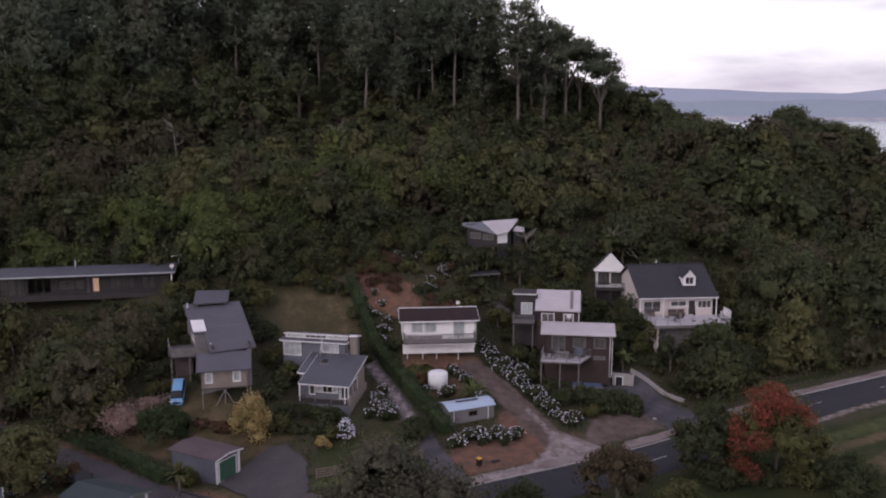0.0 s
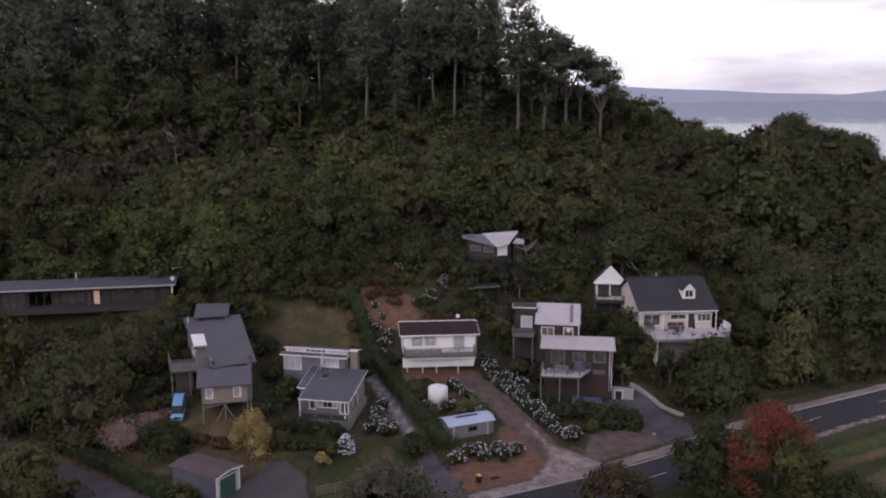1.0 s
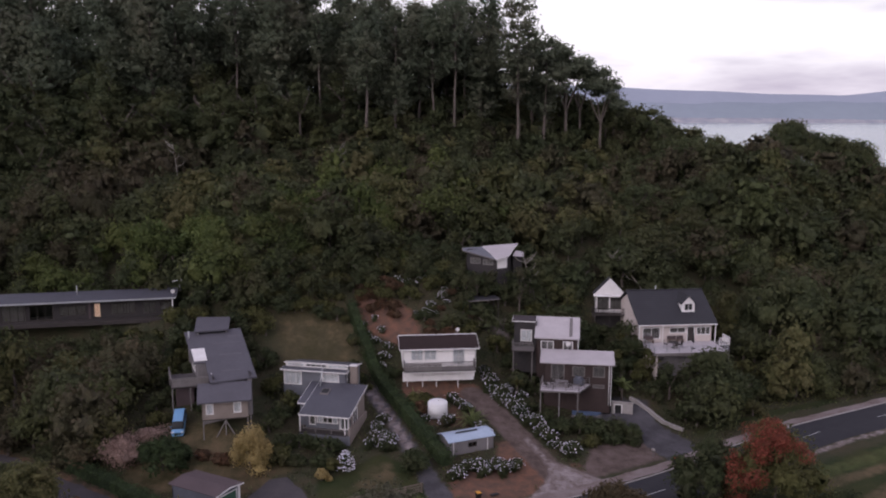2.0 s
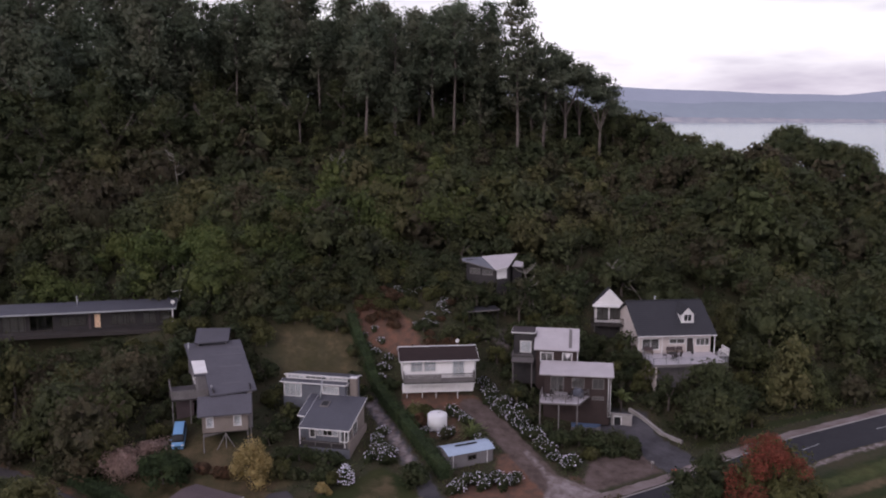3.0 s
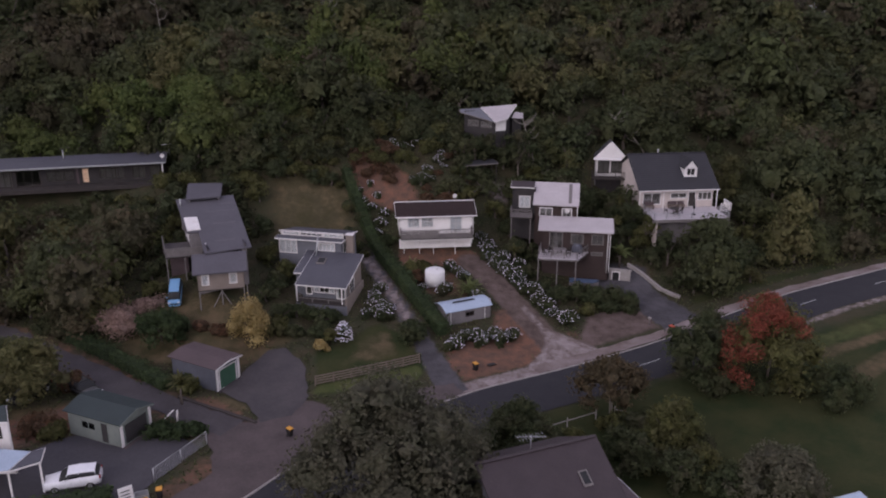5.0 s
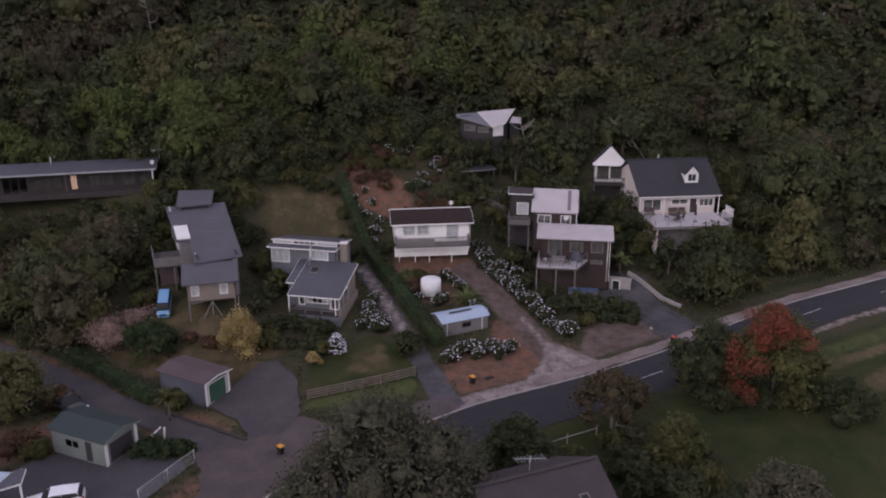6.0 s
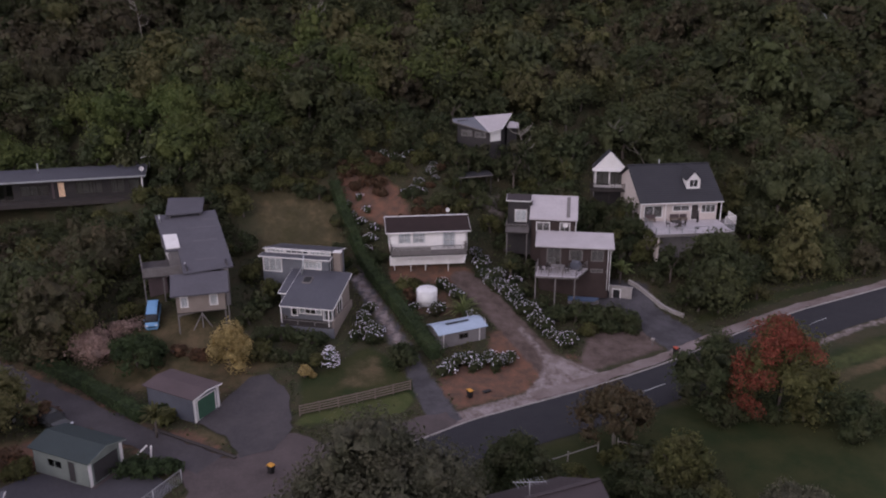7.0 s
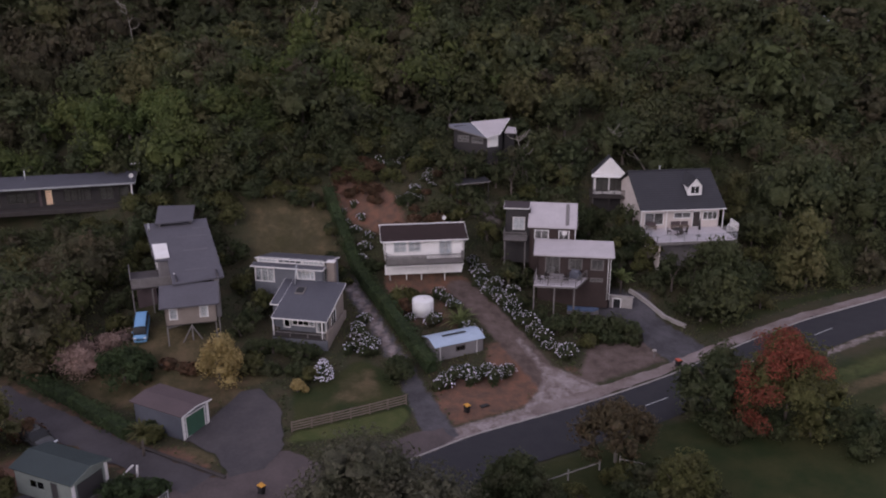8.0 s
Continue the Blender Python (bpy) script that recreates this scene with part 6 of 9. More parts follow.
def corner_house():
    h = thing("corner_house", pose(-34.55, 63.6, 0.1, 0, 0, 5), "white house with a pale verandah roof and carport", "house")
    wall(h, "white", (-9, 0), (0, 0), -0.3, 4.9, [(7.4, 3.3, 0.95, 1.0, "window", 1, 1, "blind")], trim="darktimber")
    wall(h, "white", (0, 0), (-1.2, 2.6), -0.3, 4.7)
    wall(h, "white", (-1.2, 2.6), (-9, 2.6), -0.3, 4.7)
    wall(h, "white", (-9, 2.6), (-9, 0), -0.3, 4.7)
    roof(h, [(-9.2, -0.2, 4.92), (0.1, -0.2, 4.92), (-1.2, 2.8, 4.75), (-9.2, 2.8, 4.75)], "greenroof", 0.1, "white", sides=(0, 1))
    roof(h, [(-7.0, -5.2, 2.85), (1.2, -4.0, 2.85), (2.0, -1.6, 2.95), (-7.0, -0.02, 3.3)], "zinc", 0.1, "white", name="verandah_roof", sides=(0, 1), label="pale blue verandah roof")
    roof(h, [(1.22, -4.0, 2.8), (3.2, -2.9, 2.8), (2.9, -1.0, 2.85), (2.02, -1.6, 2.9)], "irongrey", 0.1, "white", name="carport_roof")
    posts(h, [(1.1, -3.85), (3.1, -2.85), (-3.0, -4.45)], -0.2, 2.75, 0.13, "white", "verandah_post")
    part("lamp", B().box(-1.05, -0.9, -0.12, -0.02, 3.5, 3.65), M["glow"], h, "small lit outdoor lamp")


corner_house()
blue = thing("blue_roofed_shed", pose(28.8, 52.5, 0, 0, 0, 20), "small shed with a pale blue roof", "shed")
wall(blue, "greyboards", (0, 0), (3, 0), -0.2, 2.6)
wall(blue, "greyboards", (3, 0), (3, 3), -0.2, 2.6)
wall(blue, "greyboards", (3, 3), (0, 3), -0.2, 2.6)
wall(blue, "greyboards", (0, 3), (0, 0), -0.2, 2.6)
roof(blue, [(-0.2, -0.2, 2.7), (3.2, -0.2, 2.7), (3.2, 3.2, 3.1), (-0.2, 3.2, 3.1)], "zinc", 0.08, "steel")

# ---- fences, walls and small built things ----
def rail_fence(name, line, label, height=1.05, rails=4, mat="fencewood", gap=1.8, post=0.12, thick=0.13):
    f = thing(name, pose(0, 0, 0), label, "fence")
    p, d = along(line, gap)
    tops = [Vector((x, y, ground(x, y))) for x, y in p]
    for v in tops:
        part("post", B().beam(v - Vector((0, 0, 0.2)), v + Vector((0, 0, height)), post), M[mat], f)
    for a, b in zip(tops[:-1], tops[1:]):
        for k in range(rails):
            up = Vector((0, 0, height * (k + 0.7) / rails))
            part("rail", B().beam(a + up, b + up, 0.035, thick), M[mat], f)
    return f


rail_fence("rail_fence", [(-12.2, 78.4), (-8.5, 79.9), (-5, 81.4), (-2.1, 82.8)], "weathered brown timber rail fence along a lawn")
rail_fence("park_fence", [(8.6, 69.2), (11.5, 70.9), (14.2, 72.1)], "pale thin timber rail beside the park grass", 1.0, 1, "kerb", 2.4, 0.1, 0.1)
rail_fence("park_fence", [(16.0, 72.6), (19.2, 72.4), (20.8, 70.2)], "pale thin timber rail beside a russet tree", 1.0, 1, "kerb", 2.4, 0.1, 0.1)


def mesh_fence(line, label):
    f = thing("mesh_fence", pose(0, 0, 0), label, "fence")
    p, d = along(line, 2.2)
    t = [Vector((x, y, ground(x, y))) for x, y in p]
    for v in t:
        part("post", B().tube(v - Vector((0, 0, 0.2)), v + Vector((0, 0, 1.3)), 0.045, n=8), M["steel"], f)
    for a, b in zip(t[:-1], t[1:]):
        w = B()
        for k in range(9):
            up = Vector((0, 0, 0.1 + 0.14 * k))
            w.beam(a + up, b + up, 0.012)
        n = 12
        for k in range(1, n):
            q = a.lerp(b, k / n)
            w.beam(q + Vector((0, 0, 0.08)), q + Vector((0, 0, 1.22)), 0.012)
        part("mesh_panel", w, M["steel"], f)
        part("rail", B().tube(a + Vector((0, 0, 1.28)), b + Vector((0, 0, 1.28)), 0.03, n=6), M["steel"], f)


mesh_fence([(-23.0, 62.4), (-21.6, 65.2), (-20.2, 68.0)], "light galvanised mesh fence beside a sealed yard")


def retaining_wall(line, h, thick, mat, label, dz=0.0):
    w = thing("retaining_wall", pose(0, 0, 0), label, "wall", "retaining walls")
    p, d = along(line, 1.2)
    for k in range(len(p) - 1):
        a, b = Vector((*p[k], ground(*p[k]) + dz)), Vector((*p[k + 1], ground(*p[k + 1]) + dz))
        n = (b - a).cross(Vector((0, 0, 1))).normalized() * thick / 2
        gap = (b - a) * 0.012
        q = [a + n + gap, b + n - gap, b - n - gap, a - n + gap]
        part("block", B().hexa([v - Vector((0, 0, 0.4)) for v in q], [v + Vector((0, 0, h)) for v in q]), M[mat], w)
    return w


retaining_wall([(23.6, 104.4), (25.4, 102.3), (27.2, 100.3), (28.8, 98.6)], 0.4, 0.35, "kerb", "pale concrete retaining wall beside a sealed drive")
retaining_wall([(-25.0, 76.2), (-21.6, 74.2), (-18.4, 72.5), (-16.6, 71.4)], 0.22, 0.3, "darktimber", "low dark timber edging along a lane")
gate = thing("carport_wall", pose(20.9, 102.4, 1.7, 0, 0, -18), "pale block wall with a dark doorway by a drive", "wall")
wall(gate, "kerb", (0, 0), (2.6, 0), -0.6, 1.5, [(0.35, -0.5, 0.95, 1.75, "door", 1, 1, "black")])
part("cap", B().box(-0.1, 2.7, -0.08, 0.3, 1.51, 1.6), M["kerb"], gate)

steps = thing("garden_steps", pose(0, 0, 0), "pale timber garden steps climbing a lawn", "steps")
for k in range(7):
    x, y = -12.6 - 0.14 * k, 103.4 + 0.48 * k
    part("tread", B().box(x - 0.45, x + 0.45, y - 0.14, y + 0.14, ground(x, y) - 0.05, ground(x, y) + 0.13), M["timber"], steps)


def bench(m, label):
    b = thing("garden_bench", m, label, "bench")
    part("seat", B().box(-0.8, 0.8, -0.2, 0.2, 0.42, 0.48), M["timber"], b)
    part("backrest", B().box(-0.8, 0.8, 0.2, 0.25, 0.6, 0.95), M["timber"], b)
    for x in (-0.7, 0.7):
        part("leg", B().box(x - 0.05, x + 0.05, -0.18, 0.24, -0.1, 0.42), M["timber"], b)


bx, by = -16.8, 114.0
bench(pose(bx, by, ground(bx, by) + 0.08, 0, 0, 6), "pale weathered timber bench on a sloping lawn")

# water tank
tx, ty = -0.6, 98.6
tank = thing("water_tank", pose(tx, ty, ground(tx, ty) - 0.05), "round white plastic water tank in a garden", "tank")
tb = B().tube((0, 0, 0), (0, 0, 1.75), 1.16, 1.16, 36)
part("body", tb, M["tank"], tank)
lid = B()
for a, b, za, zb in ((1.16, 1.0, 1.751, 1.86), (1.0, 0.45, 1.86, 2.02), (0.45, 0.0, 2.02, 2.05)):
    lid.tube((0, 0, za), (0, 0, zb), a, max(b, 0.01), 36, False)
part("top", lid, M["tank"], tank)
part("hatch", B().tube((0.2, -0.2, 2.0), (0.2, -0.2, 2.12), 0.24, n=18), M["tank"], tank)
for k in range(5):
    part("rib", B().tube((0, 0, 0.25 + 0.33 * k), (0, 0, 0.29 + 0.33 * k), 1.185, n=36), M["tank"], tank)


# wheelie bins
def wheelie_bin(x, y, turn, lid, label):
    t = thing("wheelie_bin", pose(x, y, ground(x, y) + 0.08, 0, 0, turn) @ Matrix.Scale(0.78, 4), label, "bin", "wheelie bins")
    q = lambda w, d, z: [(-w, -d, z), (w, -d, z), (w, d, z), (-w, d, z)]
    part("body", B().hexa(q(0.22, 0.26, 0.06), q(0.30, 0.36, 0.98)).bevel(0.02), M["binblack"], t)
    part("lid", B().hexa(q(0.32, 0.40, 0.985), q(0.27, 0.33, 1.09)).bevel(0.02), M[lid], t, "coloured hinged lid")
    part("handle", B().beam((-0.25, 0.42, 1.0), (0.25, 0.42, 1.0), 0.04), M["binblack"], t)
    for sx in (-0.25, 0.25):
        part("wheel", B().tube((sx - 0.03, 0.28, 0.1), (sx + 0.03, 0.28, 0.1), 0.1, n=14), M["tyre"], t)
    return t


wheelie_bin(3.6, 81.4, 30, "binyellow", "dark wheelie bin with orange lid on the verge")
wheelie_bin(25.6, 89.9, 25, "binred", "dark wheelie bin with red lid on the verge")
wheelie_bin(-13.2, 69.2, 50, "binyellow", "dark wheelie bin with orange lid on a sealed forecourt")
wheelie_bin(-21.9, 60.3, 15, "binyellow", "dark wheelie bin with yellow lid beside a yard")
wheelie_bin(-22.5, 58.9, 40, "binyellow", "dark wheelie bin with yellow lid beside a crate")
cr = thing("recycling_crate", pose(-23.2, 60.0, ground(-23.2, 60.0) + 0.05, 0, 0, 25), "open grey recycling crate beside yellow bins", "crate")
for a, b in (((-0.5, -0.35), (0.5, -0.35)), ((0.5, -0.35), (0.5, 0.35)), ((0.5, 0.35), (-0.5, 0.35)), ((-0.5, 0.35), (-0.5, -0.35))):
    part("side", B().beam((*a, 0.3), (*b, 0.3), 0.04, 0.6), M["steel"], cr)
part("base", B().box(-0.48, 0.48, -0.33, 0.33, 0.0, 0.04), M["steel"], cr)
sg = thing("sign_board", pose(-24.2, 59.6, ground(-24.2, 59.6), 0, 0, 35), "leaning white sign board by the roadside", "sign")
part("board", B().hexa([(-0.55, -0.03, 0.25), (0.55, -0.03, 0.25), (0.55, 0.03, 0.25), (-0.55, 0.03, 0.25)], [(-0.55, 0.25, 1.35), (0.55, 0.25, 1.35), (0.55, 0.31, 1.35), (-0.55, 0.31, 1.35)]), M["white"], sg)
for x in (-0.45, 0.45):
    part("leg", B().beam((x, 0.5, -0.1), (x, 0.26, 1.1), 0.05), M["timber"], sg)
for k in range(3):
    part("text_bar", B().beam((-0.4, 0.03 + 0.07 * k - 0.06, 0.55 + 0.25 * k), (0.3, 0.03 + 0.07 * k - 0.06, 0.55 + 0.25 * k), 0.02, 0.08), M["black"], sg, "dark bar of unreadable writing")
lb = thing("letterbox", pose(23.7, 92.2, ground(23.7, 92.2), 0, 0, 30) @ Matrix.Scale(0.8, 4), "small white letterbox on a post", "letterbox")
part("post", B().box(-0.05, 0.05, -0.05, 0.05, -0.1, 0.9), M["timber"], lb)
part("box", B().box(-0.18, 0.18, -0.22, 0.22, 0.9, 1.15).bevel(0.02), M["kerb"], lb)
mh = thing("drain_cover", pose(5.3, 82.6, ground(5.3, 82.6) + 0.07, 0, 0, 30), "dark iron drain cover in the verge", "drain cover")
part("plate", B().box(-0.45, 0.45, -0.25, 0.25, 0, 0.04), M["black"], mh)
for k in range(5):
    part("bar", B().box(-0.4 + 0.18 * k, -0.34 + 0.18 * k, -0.2, 0.2, 0.041, 0.055), M["darktimber"], mh)
gp = thing("white_gate_post", pose(-23.7, 71.2, ground(-23.7, 71.2)), "white leaning gate post beside a lane", "gate post")
part("post", B().beam((0, 0, -0.2), (0.15, 0.0, 1.5), 0.14), M["white"], gp)
part("arm", B().beam((-0.2, 0.1, 1.5), (-1.7, -0.9, 0.2), 0.1), M["white"], gp)


# deck furniture
def dining_table(m, label, w=1.6, d=0.9, mat="white", round_top=False):
    t = thing("outdoor_table", m, label, "table")
    part("tabletop", B().tube((0, 0, 0.70), (0, 0, 0.75), w / 2, n=24) if round_top else B().box(-w / 2, w / 2, -d / 2, d / 2, 0.70, 0.75), M[mat], t)
    if round_top:
        part("leg", B().tube((0, 0, 0), (0, 0, 0.7), 0.05), M[mat], t)
        part("foot", B().tube((0, 0, 0), (0, 0, 0.04), 0.3), M[mat], t)
    else:
        for x in (-w / 2 + 0.1, w / 2 - 0.1):
            for y in (-d / 2 + 0.1, d / 2 - 0.1):
                part("leg", B().box(x - 0.03, x + 0.03, y - 0.03, y + 0.03, 0, 0.7), M[mat], t)


def outdoor_chair(m, label, mat="white", group="deck chairs"):
    t = thing("outdoor_chair", m, label, "chair", group)
    part("seat", B().box(-0.24, 0.24, -0.24, 0.24, 0.42, 0.46), M[mat], t)
    part("backrest", B().box(-0.24, 0.24, 0.2, 0.25, 0.46, 0.9), M[mat], t)
    for x in (-0.2, 0.2):
        for y in (-0.2, 0.2):
            part("leg", B().box(x - 0.02, x + 0.02, y - 0.02, y + 0.02, 0, 0.42), M[mat], t)
    return t


BH = pose(12.5, 102.85, 2.6, 0, 0, -8.6)
dining_table(BH @ pose(2.2, -1.7, 3.05), "weathered grey outdoor table on the deck of a brown house", mat="timber")
ch = outdoor_chair(BH @ pose(1.2, -1.2, 3.05, 0, 0, 70), "weathered grey outdoor chair on a deck", "darktimber")
for x, y, r in ((1.1, -2.0, 100), (3.2, -1.3, -80), (3.3, -2.1, -95), (2.2, -0.9, 5), (0.4, -2.4, 40)):
    copy_thing(ch, BH @ pose(x, y, 3.05, 0, 0, r))
bq = thing("barbecue", BH @ pose(4.3, -0.8, 3.05, 0, 0, -30), "grey hooded barbecue on a deck", "barbecue")
part("cart", B().box(-0.6, 0.6, -0.28, 0.28, 0.1, 0.85), M["irondark"], bq)
part("hood", B().tube((-0.45, 0, 0.9), (0.45, 0, 0.9), 0.26, n=14), M["irondark"], bq)
for x in (-0.5, 0.5):
    part("wheel", B().tube((x, -0.29, 0.1), (x, -0.33, 0.1), 0.1, n=12), M["tyre"], bq)
tp = thing("covered_boat", pose(17.4, 100.3, ground(17.4, 100.3) + 0.1, 0, 0, -8), "small boat under a blue tarpaulin", "boat")
hull = lambda z, k: [(-1.7, -0.6 * k, z), (1.2, -0.6 * k, z), (1.9, 0.0, z), (-1.7, 0.6 * k, z)]
part("hull", B().hexa(hull(0.1, 0.6), hull(0.6, 1.0)).bevel(0.05), M["greyboards"], tp)
part("tarpaulin", B().hexa(hull(0.61, 1.06), hull(0.95, 0.35)).bevel(0.06), M["tarp"], tp)

CH = pose(25.9, 110.6, 7.2, 0, 0, 5.5)
dining_table(CH @ pose(4.0, -1.9, 1.1), "dark round table on a broad pale deck", 1.3, mat="darktimber", round_top=True)
ch2 = outdoor_chair(CH @ pose(3.1, -1.6, 1.1, 0, 0, 70), "dark outdoor chair beside a round table", "darktimber", "chairs round the deck table")
for x, y, r in ((4.9, -2.0, -90), (4.0, -2.8, 180)):
    copy_thing(ch2, CH @ pose(x, y, 1.1, 0, 0, r))
um = thing("closed_umbrella", CH @ pose(6.4, -2.6, 1.1), "closed dark sun umbrella on a deck", "umbrella")
part("base", B().tube((0, 0, 0), (0, 0, 0.08), 0.28, n=16), M["black"], um)
part("pole", B().tube((0, 0, 0.08), (0, 0, 2.35), 0.03), M["steel"], um)
part("canopy", B().tube((0, 0, 0.85), (0, 0, 2.25), 0.17, 0.04, n=10), M["black"], um)
for k, (x, w) in enumerate(((0.9, 1.3), (4.1, 1.2), (5.4, 0.9))):
    s = thing("outdoor_bench", CH @ pose(x + w / 2, 0.45, 1.1), "reddish timber bench against the chalet wall", "bench", "benches on the chalet deck")
    part("seat", B().box(-w / 2, w / 2, -0.25, 0.2, 0.38, 0.46), M["fencewood"], s)
    part("backrest", B().box(-w / 2, w / 2, 0.2, 0.26, 0.46, 0.9), M["rustroof"], s)
    for e in (-1, 1):
        part("leg", B().box(e * w / 2 - e * 0.08 - 0.04, e * w / 2 - e * 0.08 + 0.04, -0.2, 0.2, 0, 0.38), M["fencewood"], s)


# white gabled cottage beside the chalet
def gable_cottage():
    h = thing("gabled_cottage", pose(21.48, 119.8, 9.4, 0, 0, -7), "small white gabled cottage beside a chalet", "house")
    W, D, e = 4.4, 2.7, 3.75
    wall(h, "blackboards", (0.15, 0.34), (W - 0.15, 0.34), -2.5, 0.95)
    wall(h, "white", (0.15, 0.3), (W - 0.15, 0.3), 0.96, e, [(0.4, 1.5, 1.5, 1.75, "window", 2, 1, "blind"), (2.2, 1.7, 1.6, 1.5, "window", 3, 1, "blind")], trim="darktimber")
    wall(h, "greyboards", (W - 0.15, 0.3), (W - 0.15, D), -2.5, e)
    wall(h, "greyboards", (W - 0.15, D), (0.15, D), -2.5, e)
    wall(h, "greyboards", (0.15, D), (0.15, 0.3), -2.5, e)
    gable(h, "white", (0.0, 0.0), (W, 0.0), e, 2.2, 0.1)
    gable(h, "greyboards", (W - 0.15, D), (0.15, D), e, 2.0, 0.1)
    for a, b, za, zc in ((-0.02, W / 2, e - 0.2, e + 2.12), (W / 2, W + 0.02, e + 2.12, e - 0.2)):
        part("roof", B().slab([(a, 0.11, za), (b, 0.11, zc), (b, D + 0.2, zc), (a, D + 0.2, za)], 0.1), M["slate"], h)
    for a, b in (((-0.12, e - 0.24), (W / 2, e + 2.22)), ((W + 0.12, e - 0.24), (W / 2, e + 2.22))):
        part("bargeboard", B().beam((a[0], -0.03, a[1]), (b[0], -0.03, b[1]), 0.05, 0.2), M["white"], h)
    part("hood", B().slab([(-0.1, -0.55, e - 0.15), (W + 0.1, -0.55, e - 0.15), (W + 0.1, 0.28, e + 0.02), (-0.1, 0.28, e + 0.02)], 0.08), M["white"], h, "white hood over the gable windows")
    part("floor", B().box(0.2, W - 0.2, 0.4, D - 0.1, 0.9, 1.1), M["inside"], h)
    deck(h, [(-0.3, -1.3), (W + 0.1, -1.3), (W + 0.1, 0.28), (-0.3, 0.28)], 1.1, "darktimber")
    rail(h, [(-0.25, 0.2), (-0.25, -1.25), (W, -1.25), (W, 0.2)], 1.1, 0.9, "darktimber", "slats")
    posts(h, [(-0.2, -1.2), (W / 2, -1.2), (W, -1.2)], -3.5, 1.0, 0.12, "darktimber")


gable_cottage()


# vehicles: bodies lofted through cross-sections
def loft(b, rows):
    """Joins rings (x, half width, z low, z high, tuck) into a rounded body."""
    rings = []
    for x, w, z0, z1, tuck in rows:
        pts = [(-w * 0.9, z0), (-w, z0 + (z1 - z0) * 0.25), (-w, z0 + (z1 - z0) * 0.6), (-w * tuck, z1 - 0.03), (-w * tuck * 0.8, z1), (w * tuck * 0.8, z1), (w * tuck, z1 - 0.03), (w, z0 + (z1 - z0) * 0.6), (w, z0 + (z1 - z0) * 0.25), (w * 0.9, z0)]
        rings.append([b.bm.verts.new((x, y, z)) for y, z in pts])
    for r, s in zip(rings[:-1], rings[1:]):
        for k in range(len(r)):
            b.bm.faces.new((r[k], r[(k + 1) % len(r)], s[(k + 1) % len(s)], s[k])).smooth = True
    b.bm.faces.new(rings[0][::-1])
    b.bm.faces.new(rings[-1])
    return b


def car(name, m, label, paint, body, cabin, wheels, width, category="car"):
    """Front at -x. body and cabin: rows for loft(); the cabin's rows are glass with a painted roof and pillars."""
    c = thing(name, m, label, category, "parked vehicles")
    part("body", loft(B(), body), M[paint], c)
    g = part("glasshouse", loft(B(), cabin), M["black"], c, "dark tinted windows")
    n = len(cabin)
    top = [(x, w * t, z1) for x, w, z0, z1, t in cabin]
    rf = B()
    for (xa, wa, za), (xb, wb, zb) in zip(top[1:-2], top[2:-1]):
        rf.hexa([(xa, -wa * 0.98, za - 0.05), (xb, -wb * 0.98, zb - 0.05), (xb, wb * 0.98, zb - 0.05), (xa, wa * 0.98, za - 0.05)], [(xa, -wa * 0.9, za + 0.035), (xb, -wb * 0.9, zb + 0.035), (xb, wb * 0.9, zb + 0.035), (xa, wa * 0.9, za + 0.035)])
    part("roof", rf, M[paint], c)
    for sgn in (-1, 1):
        for k in range(1, n - 1):
            x, w, z0, z1, t = cabin[k]
            part("pillar", B().beam((x, sgn * w * 1.005, z0), (x, sgn * w * t * 1.01, z1), 0.07, 0.06), M[paint], c)
    for x in wheels:
        for sgn in (-1, 1):
            y = sgn * (width / 2 - 0.1)
            wh = part("wheel", B().tube((x, y - 0.1, 0.33), (x, y + 0.1, 0.33), 0.33, n=20), M["tyre"], c)
            part("rim", B().tube((x, y + sgn * 0.101, 0.33), (x, y + sgn * 0.115, 0.33), 0.21, n=14), M["steel"], wh)
    x0, x1 = body[0][0], body[-1][0]
    zf, zr = body[1][3], body[-2][3]
    for sgn in (-1, 1):
        part("headlight", B().box(x0 - 0.02, x0 + 0.2, sgn * width * 0.36 - 0.17, sgn * width * 0.36 + 0.17, zf - 0.2, zf - 0.04).bevel(0.03), M["lens"], c)
        part("tail_light", B().box(x1 - 0.1, x1 + 0.02, sgn * width * 0.4 - 0.1, sgn * width * 0.4 + 0.1, zr - 0.35, zr - 0.08), M["redlens"], c)
        part("mirror", B().box(cabin[0][0] + 0.35, cabin[0][0] + 0.5, sgn * (width / 2 + 0.08) - 0.09, sgn * (width / 2 + 0.08) + 0.09, cabin[0][2] + 0.05, cabin[0][2] + 0.2).bevel(0.02), M[paint], c)
    part("grille", B().box(x0 - 0.015, x0 + 0.05, -0.45, 0.45, zf - 0.42, zf - 0.24), M["black"], c)
    part("bumper", B().box(x0 - 0.05, x0 + 0.1, -width * 0.44, width * 0.44, 0.28, 0.5).bevel(0.04), M[paint], c)
    return c


